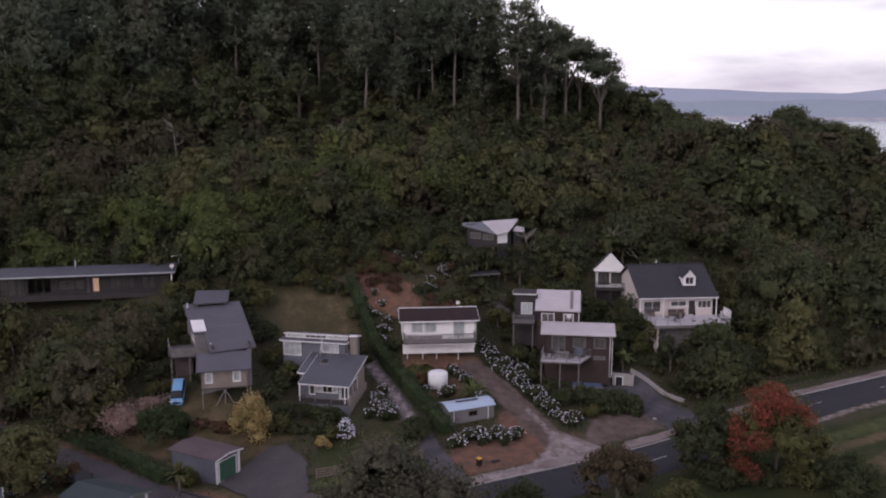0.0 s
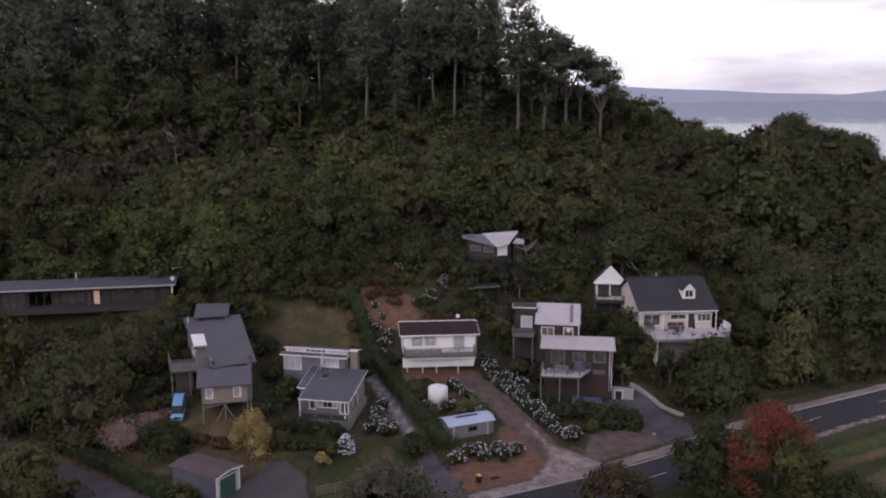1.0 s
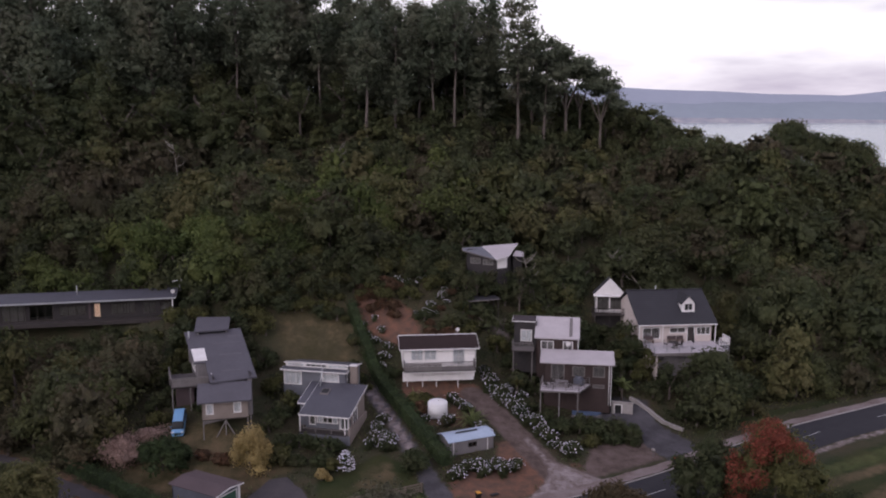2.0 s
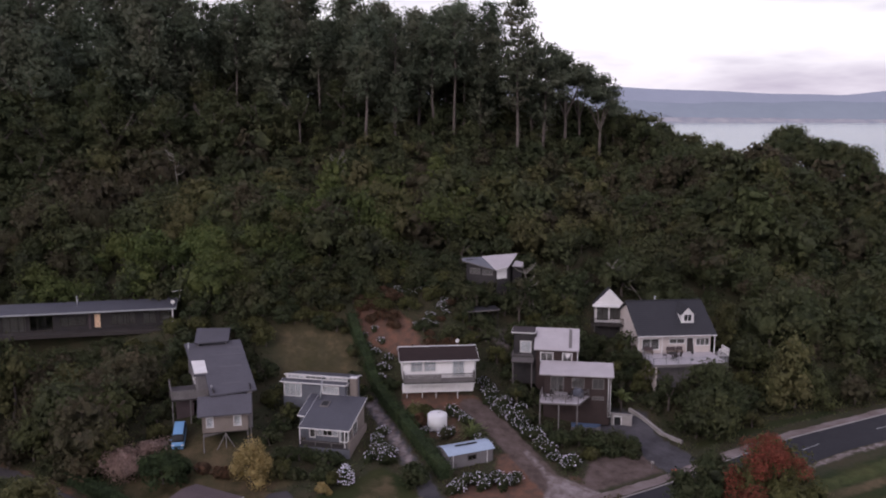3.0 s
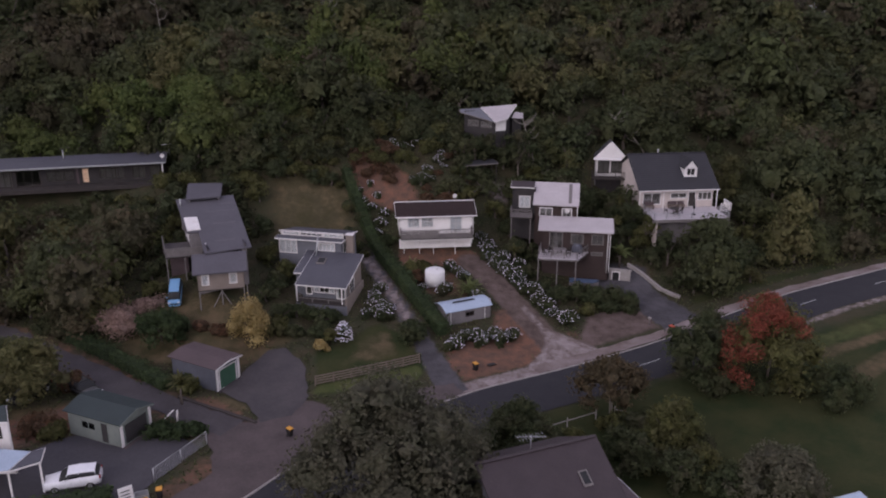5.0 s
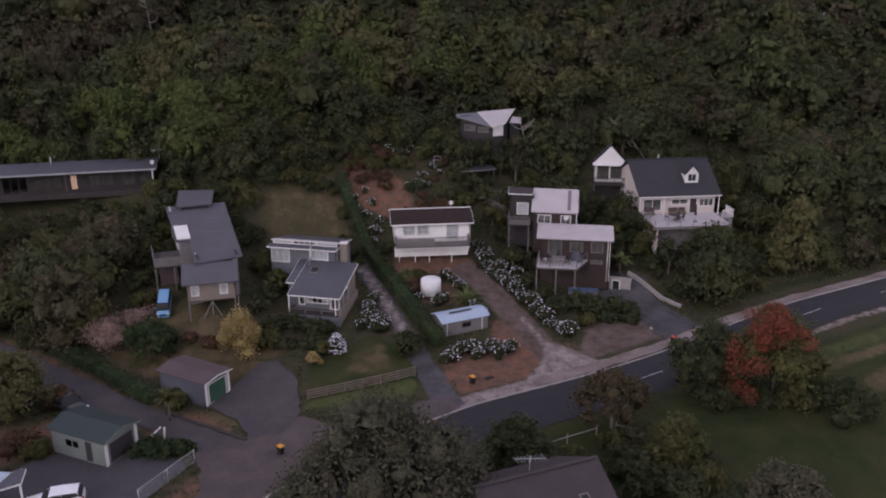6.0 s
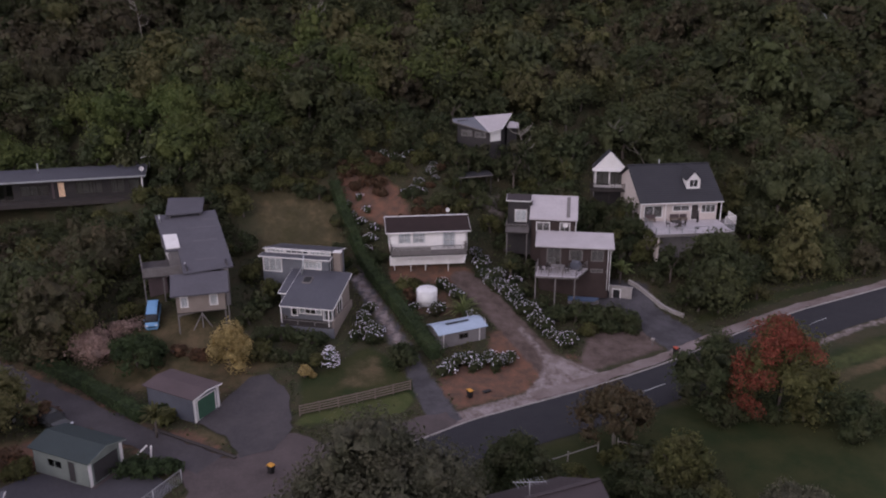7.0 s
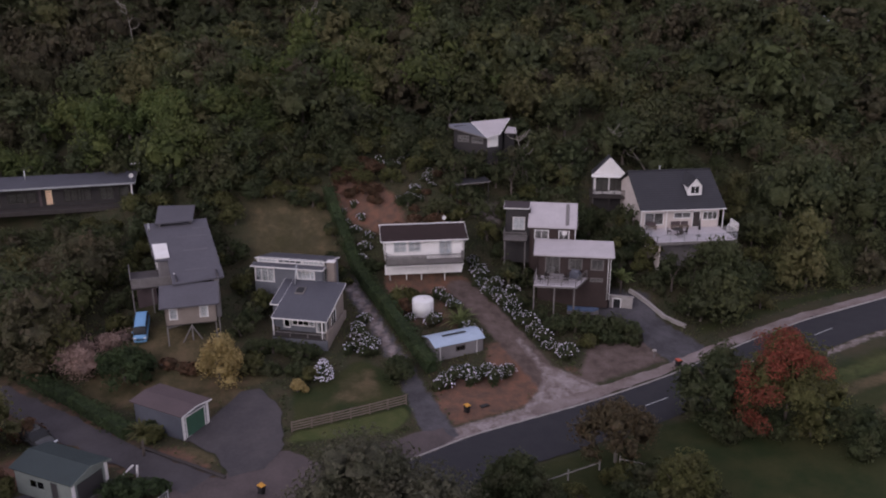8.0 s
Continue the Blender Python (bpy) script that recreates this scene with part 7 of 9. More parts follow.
suv_body = [(-2.32, 0.70, 0.42, 0.80, 0.9), (-2.2, 0.84, 0.32, 0.96, 0.92), (-1.3, 0.93, 0.28, 1.08, 0.93), (-0.8, 0.94, 0.28, 1.16, 0.95), (1.2, 0.94, 0.28, 1.22, 0.95), (2.05, 0.92, 0.34, 1.24, 0.95), (2.3, 0.84, 0.45, 1.1, 0.94)]
suv_cab = [(-1.05, 0.84, 1.06, 1.12, 0.95), (-0.35, 0.88, 1.14, 1.60, 0.86), (0.6, 0.88, 1.18, 1.64, 0.86), (1.9, 0.86, 1.2, 1.58, 0.86), (2.22, 0.82, 1.18, 1.26, 0.9)]
car("sport_utility_car", pose(-29.2, 61.9, ground(-29.2, 61.9) + 0.07, 0, 0, 15) @ Matrix.Scale(0.92, 4), "white estate car parked on a sealed yard", "carwhite", suv_body, suv_cab, (-1.45, 1.4), 1.88)
dark_cab = [(-1.05, 0.80, 0.85, 0.9, 0.95), (-0.3, 0.82, 0.88, 1.38, 0.78), (0.6, 0.82, 0.9, 1.42, 0.78), (1.2, 0.8, 0.9, 1.36, 0.78), (1.9, 0.76, 0.92, 0.96, 0.9)]
dark_body = [(-2.2, 0.68, 0.36, 0.66, 0.9), (-2.05, 0.80, 0.28, 0.78, 0.92), (-1.2, 0.87, 0.24, 0.88, 0.93), (1.2, 0.87, 0.24, 0.94, 0.95), (2.0, 0.84, 0.3, 0.92, 0.95), (2.2, 0.76, 0.4, 0.84, 0.94)]
car("saloon_car", pose(-34.4, 77.0, ground(-34.4, 77.0) + 0.06, 0, 0, 145), "black saloon car parked beside a lane", "carblack", dark_body, dark_cab, (-1.35, 1.35), 1.74)
car("saloon_car", pose(-39.2, 76.4, ground(-39.2, 76.4) + 0.02, 0, 0, 75), "black saloon car parked under a tree", "carblack", dark_body, dark_cab, (-1.35, 1.35), 1.74)
van_body = [(-2.1, 0.70, 0.40, 0.85, 0.9), (-1.98, 0.82, 0.30, 1.0, 0.93), (-1.5, 0.85, 0.28, 1.1, 0.95), (1.9, 0.85, 0.28, 1.12, 0.97), (2.1, 0.82, 0.36, 1.1, 0.97)]
van_cab = [(-1.6, 0.80, 1.05, 1.1, 0.95), (-0.85, 0.82, 1.08, 1.82, 0.86), (0.4, 0.83, 1.08, 1.88, 0.86), (1.85, 0.82, 1.08, 1.85, 0.86), (2.08, 0.80, 1.08, 1.4, 0.9)]
va, vb = Vector((-29.5, 91.4, ground(-29.5, 91.4))), Vector((-30.1, 94.8, ground(-30.1, 94.8)))
vm = Matrix.Translation((va + vb) / 2 + Vector((0, 0, 0.06))) @ (vb - va).to_track_quat("X", "Z").to_matrix().to_4x4()
car("van", vm @ Matrix.Scale(0.82, 4), "pale blue van parked nose down on a slope", "carblue", van_body, van_cab, (-1.35, 1.3), 1.7, "van")

# ---- plants ----
ICO_V = np.array([(0, -0.526, 0.851), (0, 0.526, 0.851), (0, -0.526, -0.851), (0, 0.526, -0.851), (0.851, 0, 0.526), (0.851, 0, -0.526), (-0.851, 0, 0.526), (-0.851, 0, -0.526), (0.526, 0.851, 0), (-0.526, 0.851, 0), (0.526, -0.851, 0), (-0.526, -0.851, 0)])
ICO_F = np.array([(0, 4, 1), (0, 1, 6), (0, 6, 11), (0, 11, 10), (0, 10, 4), (3, 8, 5), (3, 9, 8), (3, 7, 9), (3, 2, 7), (3, 5, 2), (4, 8, 1), (1, 8, 9), (1, 9, 6), (6, 9, 7), (6, 7, 11), (11, 7, 2), (11, 2, 10), (10, 2, 5), (10, 5, 4), (4, 5, 8)])


def unit(v):
    return v / np.maximum(np.linalg.norm(v, axis=-1, keepdims=True), 1e-6)


def leaf_quads(rnd, at, face, size, aspect=0.6, out=None):
    """Leaf sprays: pointed quads at places, facing about a direction, as (verts, flat faces, sizes, normals). out: the way the whole clump faces there."""
    n = len(at)
    face = unit(face)
    u = unit(np.cross(face, rnd.normal(size=(n, 3))))
    w = np.cross(face, u)
    s = (size * rnd.uniform(0.6, 1.35, n))[:, None] * 0.5
    droop = face * s * 0.35
    v = np.stack((at - u * s - droop, at - w * s * aspect, at + u * s - droop, at + w * s * aspect), axis=1).reshape(-1, 3)
    nrm = face if out is None else unit(face + 0.8 * unit(out))
    return v, np.arange(4 * n), np.full(n, 4), np.repeat(nrm, 4, axis=0)


def join_bits(bits):
    vs, fs, ss, ns, k = [], [], [], [], 0
    for v, f, s, n in bits:
        vs.append(v)
        fs.append(np.asarray(f).ravel() + k)
        ss.append(s)
        ns.append(n)
        k += len(v)
    return np.concatenate(vs), np.concatenate(fs), np.concatenate(ss), np.concatenate(ns)


def lump_crown(seed, r, h, lumps, leaves, leaf, low=0.25, spread=0.5, aspect=0.6, core=0.72, rag=0.26, flat=0.8, lump=(0.34, 0.52)):
    """An uneven crown: loose, lopsided lumps of leaf sprays within an egg of radius r and height h over the ground. spread: how far sprays turn from their lump."""
    rnd = np.random.RandomState(seed)
    bits = []
    for k in range(lumps):
        a, q = rnd.uniform(0, 6.283), math.sqrt((k + 0.35) / lumps)
        t = rnd.uniform(0, 1)
        rr = r * rnd.uniform(*lump)
        reach = (r - rr * 0.7) * q * (1.0 - 0.45 * max(0, t - 0.4))
        c = np.array((math.cos(a) * reach, math.sin(a) * reach, h * low + rr * flat * 0.6 + (h * (1 - low) - rr * flat * 1.6) * (t * 0.5 + 0.5 * (1 - q * q))))
        c += rnd.normal(size=3) * r * 0.05
        shape = rnd.uniform(0.75, 1.3, 3) * (1, 1, flat)
        d = unit(rnd.normal(size=(leaves, 3)) + (0, 0, 0.25))
        at = c + d * (rr * rnd.uniform(1 - rag, 1 + rag, leaves))[:, None] * shape
        bits.append(leaf_quads(rnd, at, d + rnd.normal(size=(leaves, 3)) * spread + (0, 0, 0.2), leaf * 1.12, aspect, d + (0, 0, 0.2)))
        if core:
            wob = ICO_V * rnd.uniform(0.45, 1.05, (12, 1))
            bits.append((c + wob * rr * core * shape, ICO_F, np.full(20, 3), unit(ICO_V + rnd.normal(size=(12, 3)) * 0.8 + (0, 0, 0.2))))
    return join_bits(bits)


def limbs(seed, h, r, n=4, thick=0.12, top=0.7, lean=0.25):
    """A tapered trunk that forks into limbs."""
    rnd = random.Random(seed)
    b = B()
    fork = Vector((rnd.uniform(-lean, lean), rnd.uniform(-lean, lean), h * 0.38))
    b.tube((0, 0, -0.3), fork, thick, thick * 0.75, 7, False)
    for k in range(n):
        a = 6.283 * k / n + rnd.uniform(-0.4, 0.4)
        knee = fork + Vector((math.cos(a) * r * 0.4, math.sin(a) * r * 0.4, h * 0.2 * rnd.uniform(0.7, 1.2)))
        b.tube(fork, knee, thick * 0.6, thick * 0.42, 6, False)
        b.tube(knee, knee + Vector((math.cos(a) * r * 0.35, math.sin(a) * r * 0.35, h * (top - 0.55) * rnd.uniform(0.8, 1.3))), thick * 0.42, thick * 0.15, 5, False)
    return b


def stem(seed, h, thick):
    """One bent, tapered trunk."""
    rnd = random.Random(seed)
    b, rings = B(), []
    for k in range(5):
        c, q = (rnd.uniform(-0.15, 0.15) * k * 0.5, rnd.uniform(-0.15, 0.15) * k * 0.5), thick * (1 - 0.18 * k)
        rings.append([b.bm.verts.new((c[0] + math.cos(1.0472 * i) * q, c[1] + math.sin(1.0472 * i) * q, -0.3 + (h + 0.3) * k / 4)) for i in range(6)])
    for lo, hi in zip(rings[:-1], rings[1:]):
        for i in range(6):
            b.bm.faces.new((lo[i], lo[(i + 1) % 6], hi[(i + 1) % 6], hi[i])).smooth = True
    b.bm.faces.new(rings[-1])
    return b


def tree_thing(name, label, category, crown, crown_mat, trunk, bark, group="", m=None):
    t = thing(name, m or pose(0, 0, 0), label, category, group)
    if trunk:
        part("trunk", trunk, bark, t)
    v, f, s, nn = crown
    part("crown", mesh_of("crown", v, f, crown_mat, s, normals=nn), None, t)
    return t


def stand(t, x, y, scale=1.0, turn=0.0, sink=0.0, tall=1.0):
    """Puts a plant on the ground."""
    t.matrix_world = pose(x, y, ground(x, y) - sink, 0, 0, turn) @ Matrix.Diagonal((scale, scale, scale * tall, 1))
    return t


def again(t, x, y, scale=1.0, turn=0.0, sink=0.0, tall=1.0, label=""):
    c = copy_thing(t, Matrix())
    stand(c, x, y, scale, turn, sink, tall)
    return tagged(c, label) if label else c


# wooded slope: where trees may grow
WOOD_X = (-130, -76, -62, -48, -36, -33, -26, -22, -12, -7, 2, 7, 12, 16, 20, 24, 39, 41, 46, 60, 80, 100, 150, 220)
WOOD_Y = (110, 112, 116, 118.5, 120.5, 114, 114.5, 115.5, 117, 124, 122, 129, 127, 114, 113, 125, 124, 113, 106, 110, 120, 127, 145, 180)
HOMES = ((-48, -35.5, 112, 119.6), (-60, -48, 109.5, 117), (-76, -60, 106, 114.4), (-34.5, -19.5, 87, 114.5), (-21, -7.5, 86, 103), (-7.5, 6.5, 101, 112.5), (7, 23, 97, 112), (20, 39.5, 105.5, 124.5), (1.5, 13, 117, 128.5))


def clear_of_homes(x, y, margin):
    return all(not (a - margin < x < b + margin and c - margin < y < d + margin) for a, b, c, d in HOMES)


# what grows where on the slope: middle, half widths, leaves and how much of it
GROWTH = ((-50, 121, 14, 7, "fresh", 0.75), (-28, 124, 11, 10, "fresh", 0.65), (-7, 139, 16, 14, "fresh", 0.4), (-7, 139, 16, 14, "ochre", 0.35), (20, 148, 13, 16, "ochre", 0.65), (-57, 150, 16, 20, "kanuka", 0.7), (-43, 103, 11, 10, "kanuka", 0.55), (56, 166, 20, 12, "kanuka", 0.5), (50, 132, 26, 20, "wood", 0.6))


def growth(x, y, rnd):
    """The leaves of a tree at a place."""
    for cx, cy, rx, ry, leaves, share in GROWTH:
        if ((x - cx) / rx) ** 2 + ((y - cy) / ry) ** 2 < rnd.uniform(0.6, 1.4) and rnd.random() < share:
            return leaves
    return "wood" if y > 168 and rnd.random() < 0.6 else rnd.choices(("bush", "kanuka", "wood", "ochre"), (6, 2, 2, 1))[0]


KINDS = []
for k, (r, h, n, lv, lf, kind) in enumerate(((2.5, 4.4, 10, 68, 0.35, "bush_tree"), (3.0, 5.0, 11, 68, 0.37, "bush_tree"), (2.2, 5.2, 10, 66, 0.34, "bush_tree"), (3.4, 5.8, 12, 68, 0.39, "bush_tree"), (2.6, 4.8, 10, 68, 0.35, "bush_tree"), (1.8, 2.6, 8, 66, 0.28, "shrub"), (2.2, 2.9, 9, 66, 0.30, "shrub"))):
    KINDS.append((lump_crown(40 + k, r, h, n, lv, lf, low=-0.04, flat=0.8, rag=0.32, core=0.76, lump=(0.34, 0.60)), stem(60 + k, h * 0.7, 0.16), r, h, kind))
FAR_KINDS = [lump_crown(140 + k, *q, low=-0.04, flat=0.8, rag=0.36, core=0.72, lump=(0.30, 0.56)) for k, q in enumerate(((2.5, 4.4, 8, 30, 0.54), (3.0, 5.0, 8, 30, 0.57), (2.2, 5.2, 8, 29, 0.53), (3.4, 5.8, 9, 30, 0.60), (2.6, 4.8, 8, 30, 0.55), (1.8, 2.6, 6, 30, 0.44), (2.2, 2.9, 7, 30, 0.46)))]

rng = random.Random(11)
spots = []
step = 3.25
for i in range(int(-118 / step), int(165 / step)):
    for j in range(int(84 / step), int(226 / step)):
        x, y = (i + rng.uniform(-0.42, 0.42) + 0.5 * (j % 2)) * step, (j + rng.uniform(-0.42, 0.42)) * step
        edge = curve_at(WOOD_X, WOOD_Y, x)
        if abs(x) > 0.535 * y + 5 or ground(x, y) < -3 or y - curve_at(FOOT_X, FOOT_Y, x) > 114:
            continue
        hill = y > edge
        west = x < -33 and 86.5 + 0.12 * (-33 - x) < y < 111.5
        east = 29.5 < x < 44 and curve_at(FOOT_X, FOOT_Y, x) + 3.2 < y < 110
        roadside = x >= 44 and y > curve_at(FOOT_X, FOOT_Y, x) + 3.6
        if not (hill or west or east or roadside) or not clear_of_homes(x, y, 1.4):
            continue
        low_front = (west and y > 103) or (east and y > 101) or (-24 < x < 0 and y < edge + 4)
        if x < -20 and y > 164 and rng.random() < 0.5:
            continue
        spots.append((y, x, 1 if (low_front or (west and rng.random() < 0.3)) else 0))
spots.sort()
singles, joined = [], []
for y, x, low in spots:
    k = rng.choice((5, 6)) if low else rng.choices((0, 1, 2, 3, 4, 5), (3, 3, 2, 2, 3, 1))[0]
    s = rng.choice((0.7, 0.85, 0.95, 1.1, 1.2, 1.35, 1.6)) * rng.uniform(0.92, 1.08) * (1.0 if low else (1.0 + 0.3 * max(0.0, min(1.0, (y - 150) / 30))))
    if x > 30 and y > 168:
        s = min(s, 0.95)
    if -34 < x < 40 and y > 151 - 0.1 * abs(x):
        s = min(s, rng.uniform(0.75, 1.05))
    row = (k, x, y, s, rng.uniform(0, 360), rng.uniform(0.85, 1.25), growth(x, y, rng))
    (singles if len(singles) < 290 else joined).append(row)

WOOD_LABELS = {"bush": "dense olive-green native bush tree", "fresh": "bright green leafy native tree", "ochre": "yellowish olive native tree", "kanuka": "brownish feathery native tree", "wood": "dark green rounded native tree"}
made, stems = {}, {}
for k, x, y, s, turn, tall, leaves in singles:
    crown, trunk, r, h, kind = KINDS[k]
    if (k, leaves) not in made:
        if k not in stems:
            stems[k] = trunk.mesh("trunk", M["bark"])
        t = thing(kind, pose(0, 0, 0), (WOOD_LABELS[leaves] if kind == "bush_tree" else WOOD_LABELS[leaves].replace("tree", "shrub")) + " on the slope", "tree" if kind == "bush_tree" else "shrub", "trees of the wooded slope" if kind == "bush_tree" else "shrubs of the slope")
        part("trunk", stems[k], None, t)
        v, f, z, nn = crown
        part("crown", mesh_of("crown", v, f, L[leaves], z, normals=nn), None, t)
        made[k, leaves] = stand(t, x, y, s, turn, 0.2, tall)
    else:
        again(made[k, leaves], x, y, s, turn, 0.2, tall)

for leaves in ("bush", "fresh", "ochre", "kanuka", "wood"):
    bits, tints = [], []
    for k, x, y, s, turn, tall, mine in joined:
        if mine != leaves:
            continue
        v, f, z, nn = FAR_KINDS[k]
        a = radians(turn)
        nn = np.column_stack((nn[:, 0] * math.cos(a) - nn[:, 1] * math.sin(a), nn[:, 0] * math.sin(a) + nn[:, 1] * math.cos(a), nn[:, 2]))
        q = np.column_stack((x + s * (v[:, 0] * math.cos(a) - v[:, 1] * math.sin(a)), y + s * (v[:, 0] * math.sin(a) + v[:, 1] * math.cos(a)), ground(x, y) - 0.2 + v[:, 2] * s * tall))
        bits.append((q, f, z, nn))
        tints.append(np.full(len(z), rng.random()))
    v, f, z, nn = join_bits(bits)
    tagged(new("hillside_woods", mesh_of("hillside_woods", v, f, L[leaves], z, np.concatenate(tints), normals=nn)), WOOD_LABELS[leaves].replace("tree", "trees") + " covering the hill", "trees", kind="stuff")


# tall pines along the ridge
def pine_crown(seed, h, r, bare=0.4, whorls=13, full=1.0, pad=0.85, lift=(0.15, 0.75)):
    rnd = np.random.RandomState(seed)
    bits, wood = [], []
    for k in range(whorls):
        z = h * (bare + (1 - bare) * (k + rnd.uniform(0, 0.7)) / whorls)
        t = (z / h - bare) / (1 - bare)
        reach = r * (0.55 + 0.65 * t if t < 0.45 else 1.15 - 0.95 * (t - 0.2)) * rnd.uniform(0.7, 1.15)
        for b in range(rnd.randint(3, 6)):
            a = rnd.uniform(0, 6.283)
            ln = max(0.6, reach * rnd.uniform(0.6, 1.15))
            d = np.array((math.cos(a), math.sin(a), rnd.uniform(*lift)))
            wood.append((z, d, ln))
            bits.append((np.array((0, 0, z)) + d * ln * 0.62 + ICO_V * rnd.uniform(0.5, 1.0, (12, 1)) * (ln * 0.26 + 0.2, ln * 0.26 + 0.2, pad * 0.75), ICO_F, np.full(20, 3), unit(ICO_V + rnd.normal(size=(12, 3)) * 0.5 + d * (1, 1, 0) + (0, 0, 0.5))))
            for c in range(max(3, int(ln * 1.5 * full))):
                f = 1.0 - 0.7 * c / max(3, ln * 1.5 * full)
                at0 = np.array((0, 0, z)) + d * ln * f + rnd.normal(size=3) * 0.25
                n = 9
                blob = rnd.normal(size=(n, 3)) * (0.82, 0.82, pad * 0.66)
                bits.append(leaf_quads(rnd, at0 + blob, unit(blob * (1, 1, 2) + (0, 0, 0.7)) + rnd.normal(size=(n, 3)) * 0.6, 0.95, 0.34, unit(blob) * 0.6 + d * (1, 1, 0) + (0, 0, 0.5)))
    n = 40
    blob = rnd.normal(size=(n, 3)) * (0.6, 0.6, 0.8)
    bits.append(leaf_quads(rnd, np.array((0, 0, h * 0.985)) + blob, blob + (0, 0, 0.4), 0.6, 0.4))
    return join_bits(bits), wood


def pine_trunk(h, wood, thick, seed, stubs=8, bare=0.4):
    rnd = random.Random(seed)
    b = B()
    p = Vector((0, 0, -0.5))
    for k in range(6):
        q = Vector((rnd.uniform(-0.25, 0.25), rnd.uniform(-0.25, 0.25), h * (k + 1) / 6.2))
        b.tube(p, q, thick * (1 - k / 6.6), thick * (1 - (k + 1) / 6.6), 8, False)
        p = q
    for z, d, ln in wood[::2]:
        b.tube((0, 0, z - 0.2), Vector((0, 0, z)) + Vector(d) * ln * 0.85, 0.09, 0.03, 4, False)
    for k in range(stubs):
        a, z = rnd.uniform(0, 6.28), h * rnd.uniform(0.15, bare)
        b.tube((0, 0, z), (math.cos(a) * rnd.uniform(0.8, 2.4), math.sin(a) * rnd.uniform(0.8, 2.4), z + rnd.uniform(-0.2, 0.6)), 0.06, 0.02, 4, False)
    return b


PINES = []
for k, (h, r, bare, wh, full, pad, lift) in enumerate(((27, 5.0, 0.42, 16, 1.15, 1.0, (0.15, 0.8)), (24, 5.4, 0.16, 18, 1.2, 1.1, (0.1, 0.7)), (29, 4.6, 0.48, 15, 0.9, 0.8, (0.2, 0.8)), (17, 5.2, 0.32, 11, 1.2, 0.9, (0.1, 0.6)), (30, 5.4, 0.34, 21, 1.0, 0.45, (0.05, 0.5)))):
    crown, wood = pine_crown(80 + k, h, r, bare, wh, full, pad, lift)
    PINES.append(tree_thing("pine_tree", "tall dark pine with a bare pale trunk on the ridge", "tree", crown, L["pine"], pine_trunk(h, wood, 0.36, 90 + k, bare=bare), M["bark"], "pines along the ridge"))
pine_spots = [
    (0, -14.6, 166.5, 1.0), (1, -9.4, 171, 1.05), (4, 14.6, 171.6, 1.04), (3, 20.4, 176, 1.1), (0, -2.1, 174, 1.0), (2, -24.7, 175, 1.1), (0, 4.4, 180, 0.95), (1, -33, 176, 1.1), (2, -42, 178, 1.05), (0, 9, 180, 0.95),
    (0, -6, 182, 0.95), (0, -19, 180, 1.0), (1, 0.5, 186, 0.95), (2, -29, 184, 1.05), (0, -50, 176, 1.15), (1, -57, 172, 1.2), (1, 7.6, 176, 0.9), (3, 18.4, 181, 1.1), (2, 2.2, 172, 0.9), (1, -12, 183, 1.0), (1, -23, 181, 1.0), (1, -38, 182, 1.1), (1, 10.5, 186, 0.8), (1, 16.5, 188, 0.7), (1, -5, 178, 1.0), (1, -17, 175, 0.95),
]
# how steeply the tops rise from the shore, along the ridge
TOPS_U = (-0.6, -0.31, -0.295, -0.232, -0.222, -0.16, -0.15, -0.12, -0.112, -0.096, -0.088, -0.07, -0.055, -0.045, -0.03, -0.012, 0.0, 0.05, 0.06, 0.3)
TOPS_K = (0.165, 0.165, 0.118, 0.118, 0.165, 0.165, 0.100, 0.100, 0.142, 0.142, 0.104, 0.124, 0.102, 0.116, 0.108, 0.104, 0.116, 0.118, 0.094, 0.094)


def tree_top(x, y):
    return 40.3 + y * curve_at(TOPS_U, TOPS_K, x / y)


grow = random.Random(5)
for k in range(34):
    x = -100 + 3.1 * k + grow.uniform(-1.2, 1.2)
    if x < 3:
        pine_spots.append((grow.choice((1, 1, 2)) if x < -30 else 1, x, 187 + grow.uniform(-7, 8), grow.uniform(0.95, 1.2) * (1.15 if x < -45 else 1.0)))
for k in range(10):
    pine_spots.append((1, -104 + 5.6 * k + grow.uniform(-1, 1), 174 + grow.uniform(-6, 5), grow.uniform(1.0, 1.25)))
PINE_H, planted = (27, 24, 29, 17, 30), set()
for k, (kind, x, y, s) in enumerate(pine_spots):
    s = min(s, (tree_top(x, y) - ground(x, y)) / PINE_H[kind]) if kind != 4 else s
    if kind in planted:
        again(PINES[kind], x, y, s, 37 * k)
    else:
        planted.add(kind)
        stand(PINES[kind], x, y, s, 37 * k)

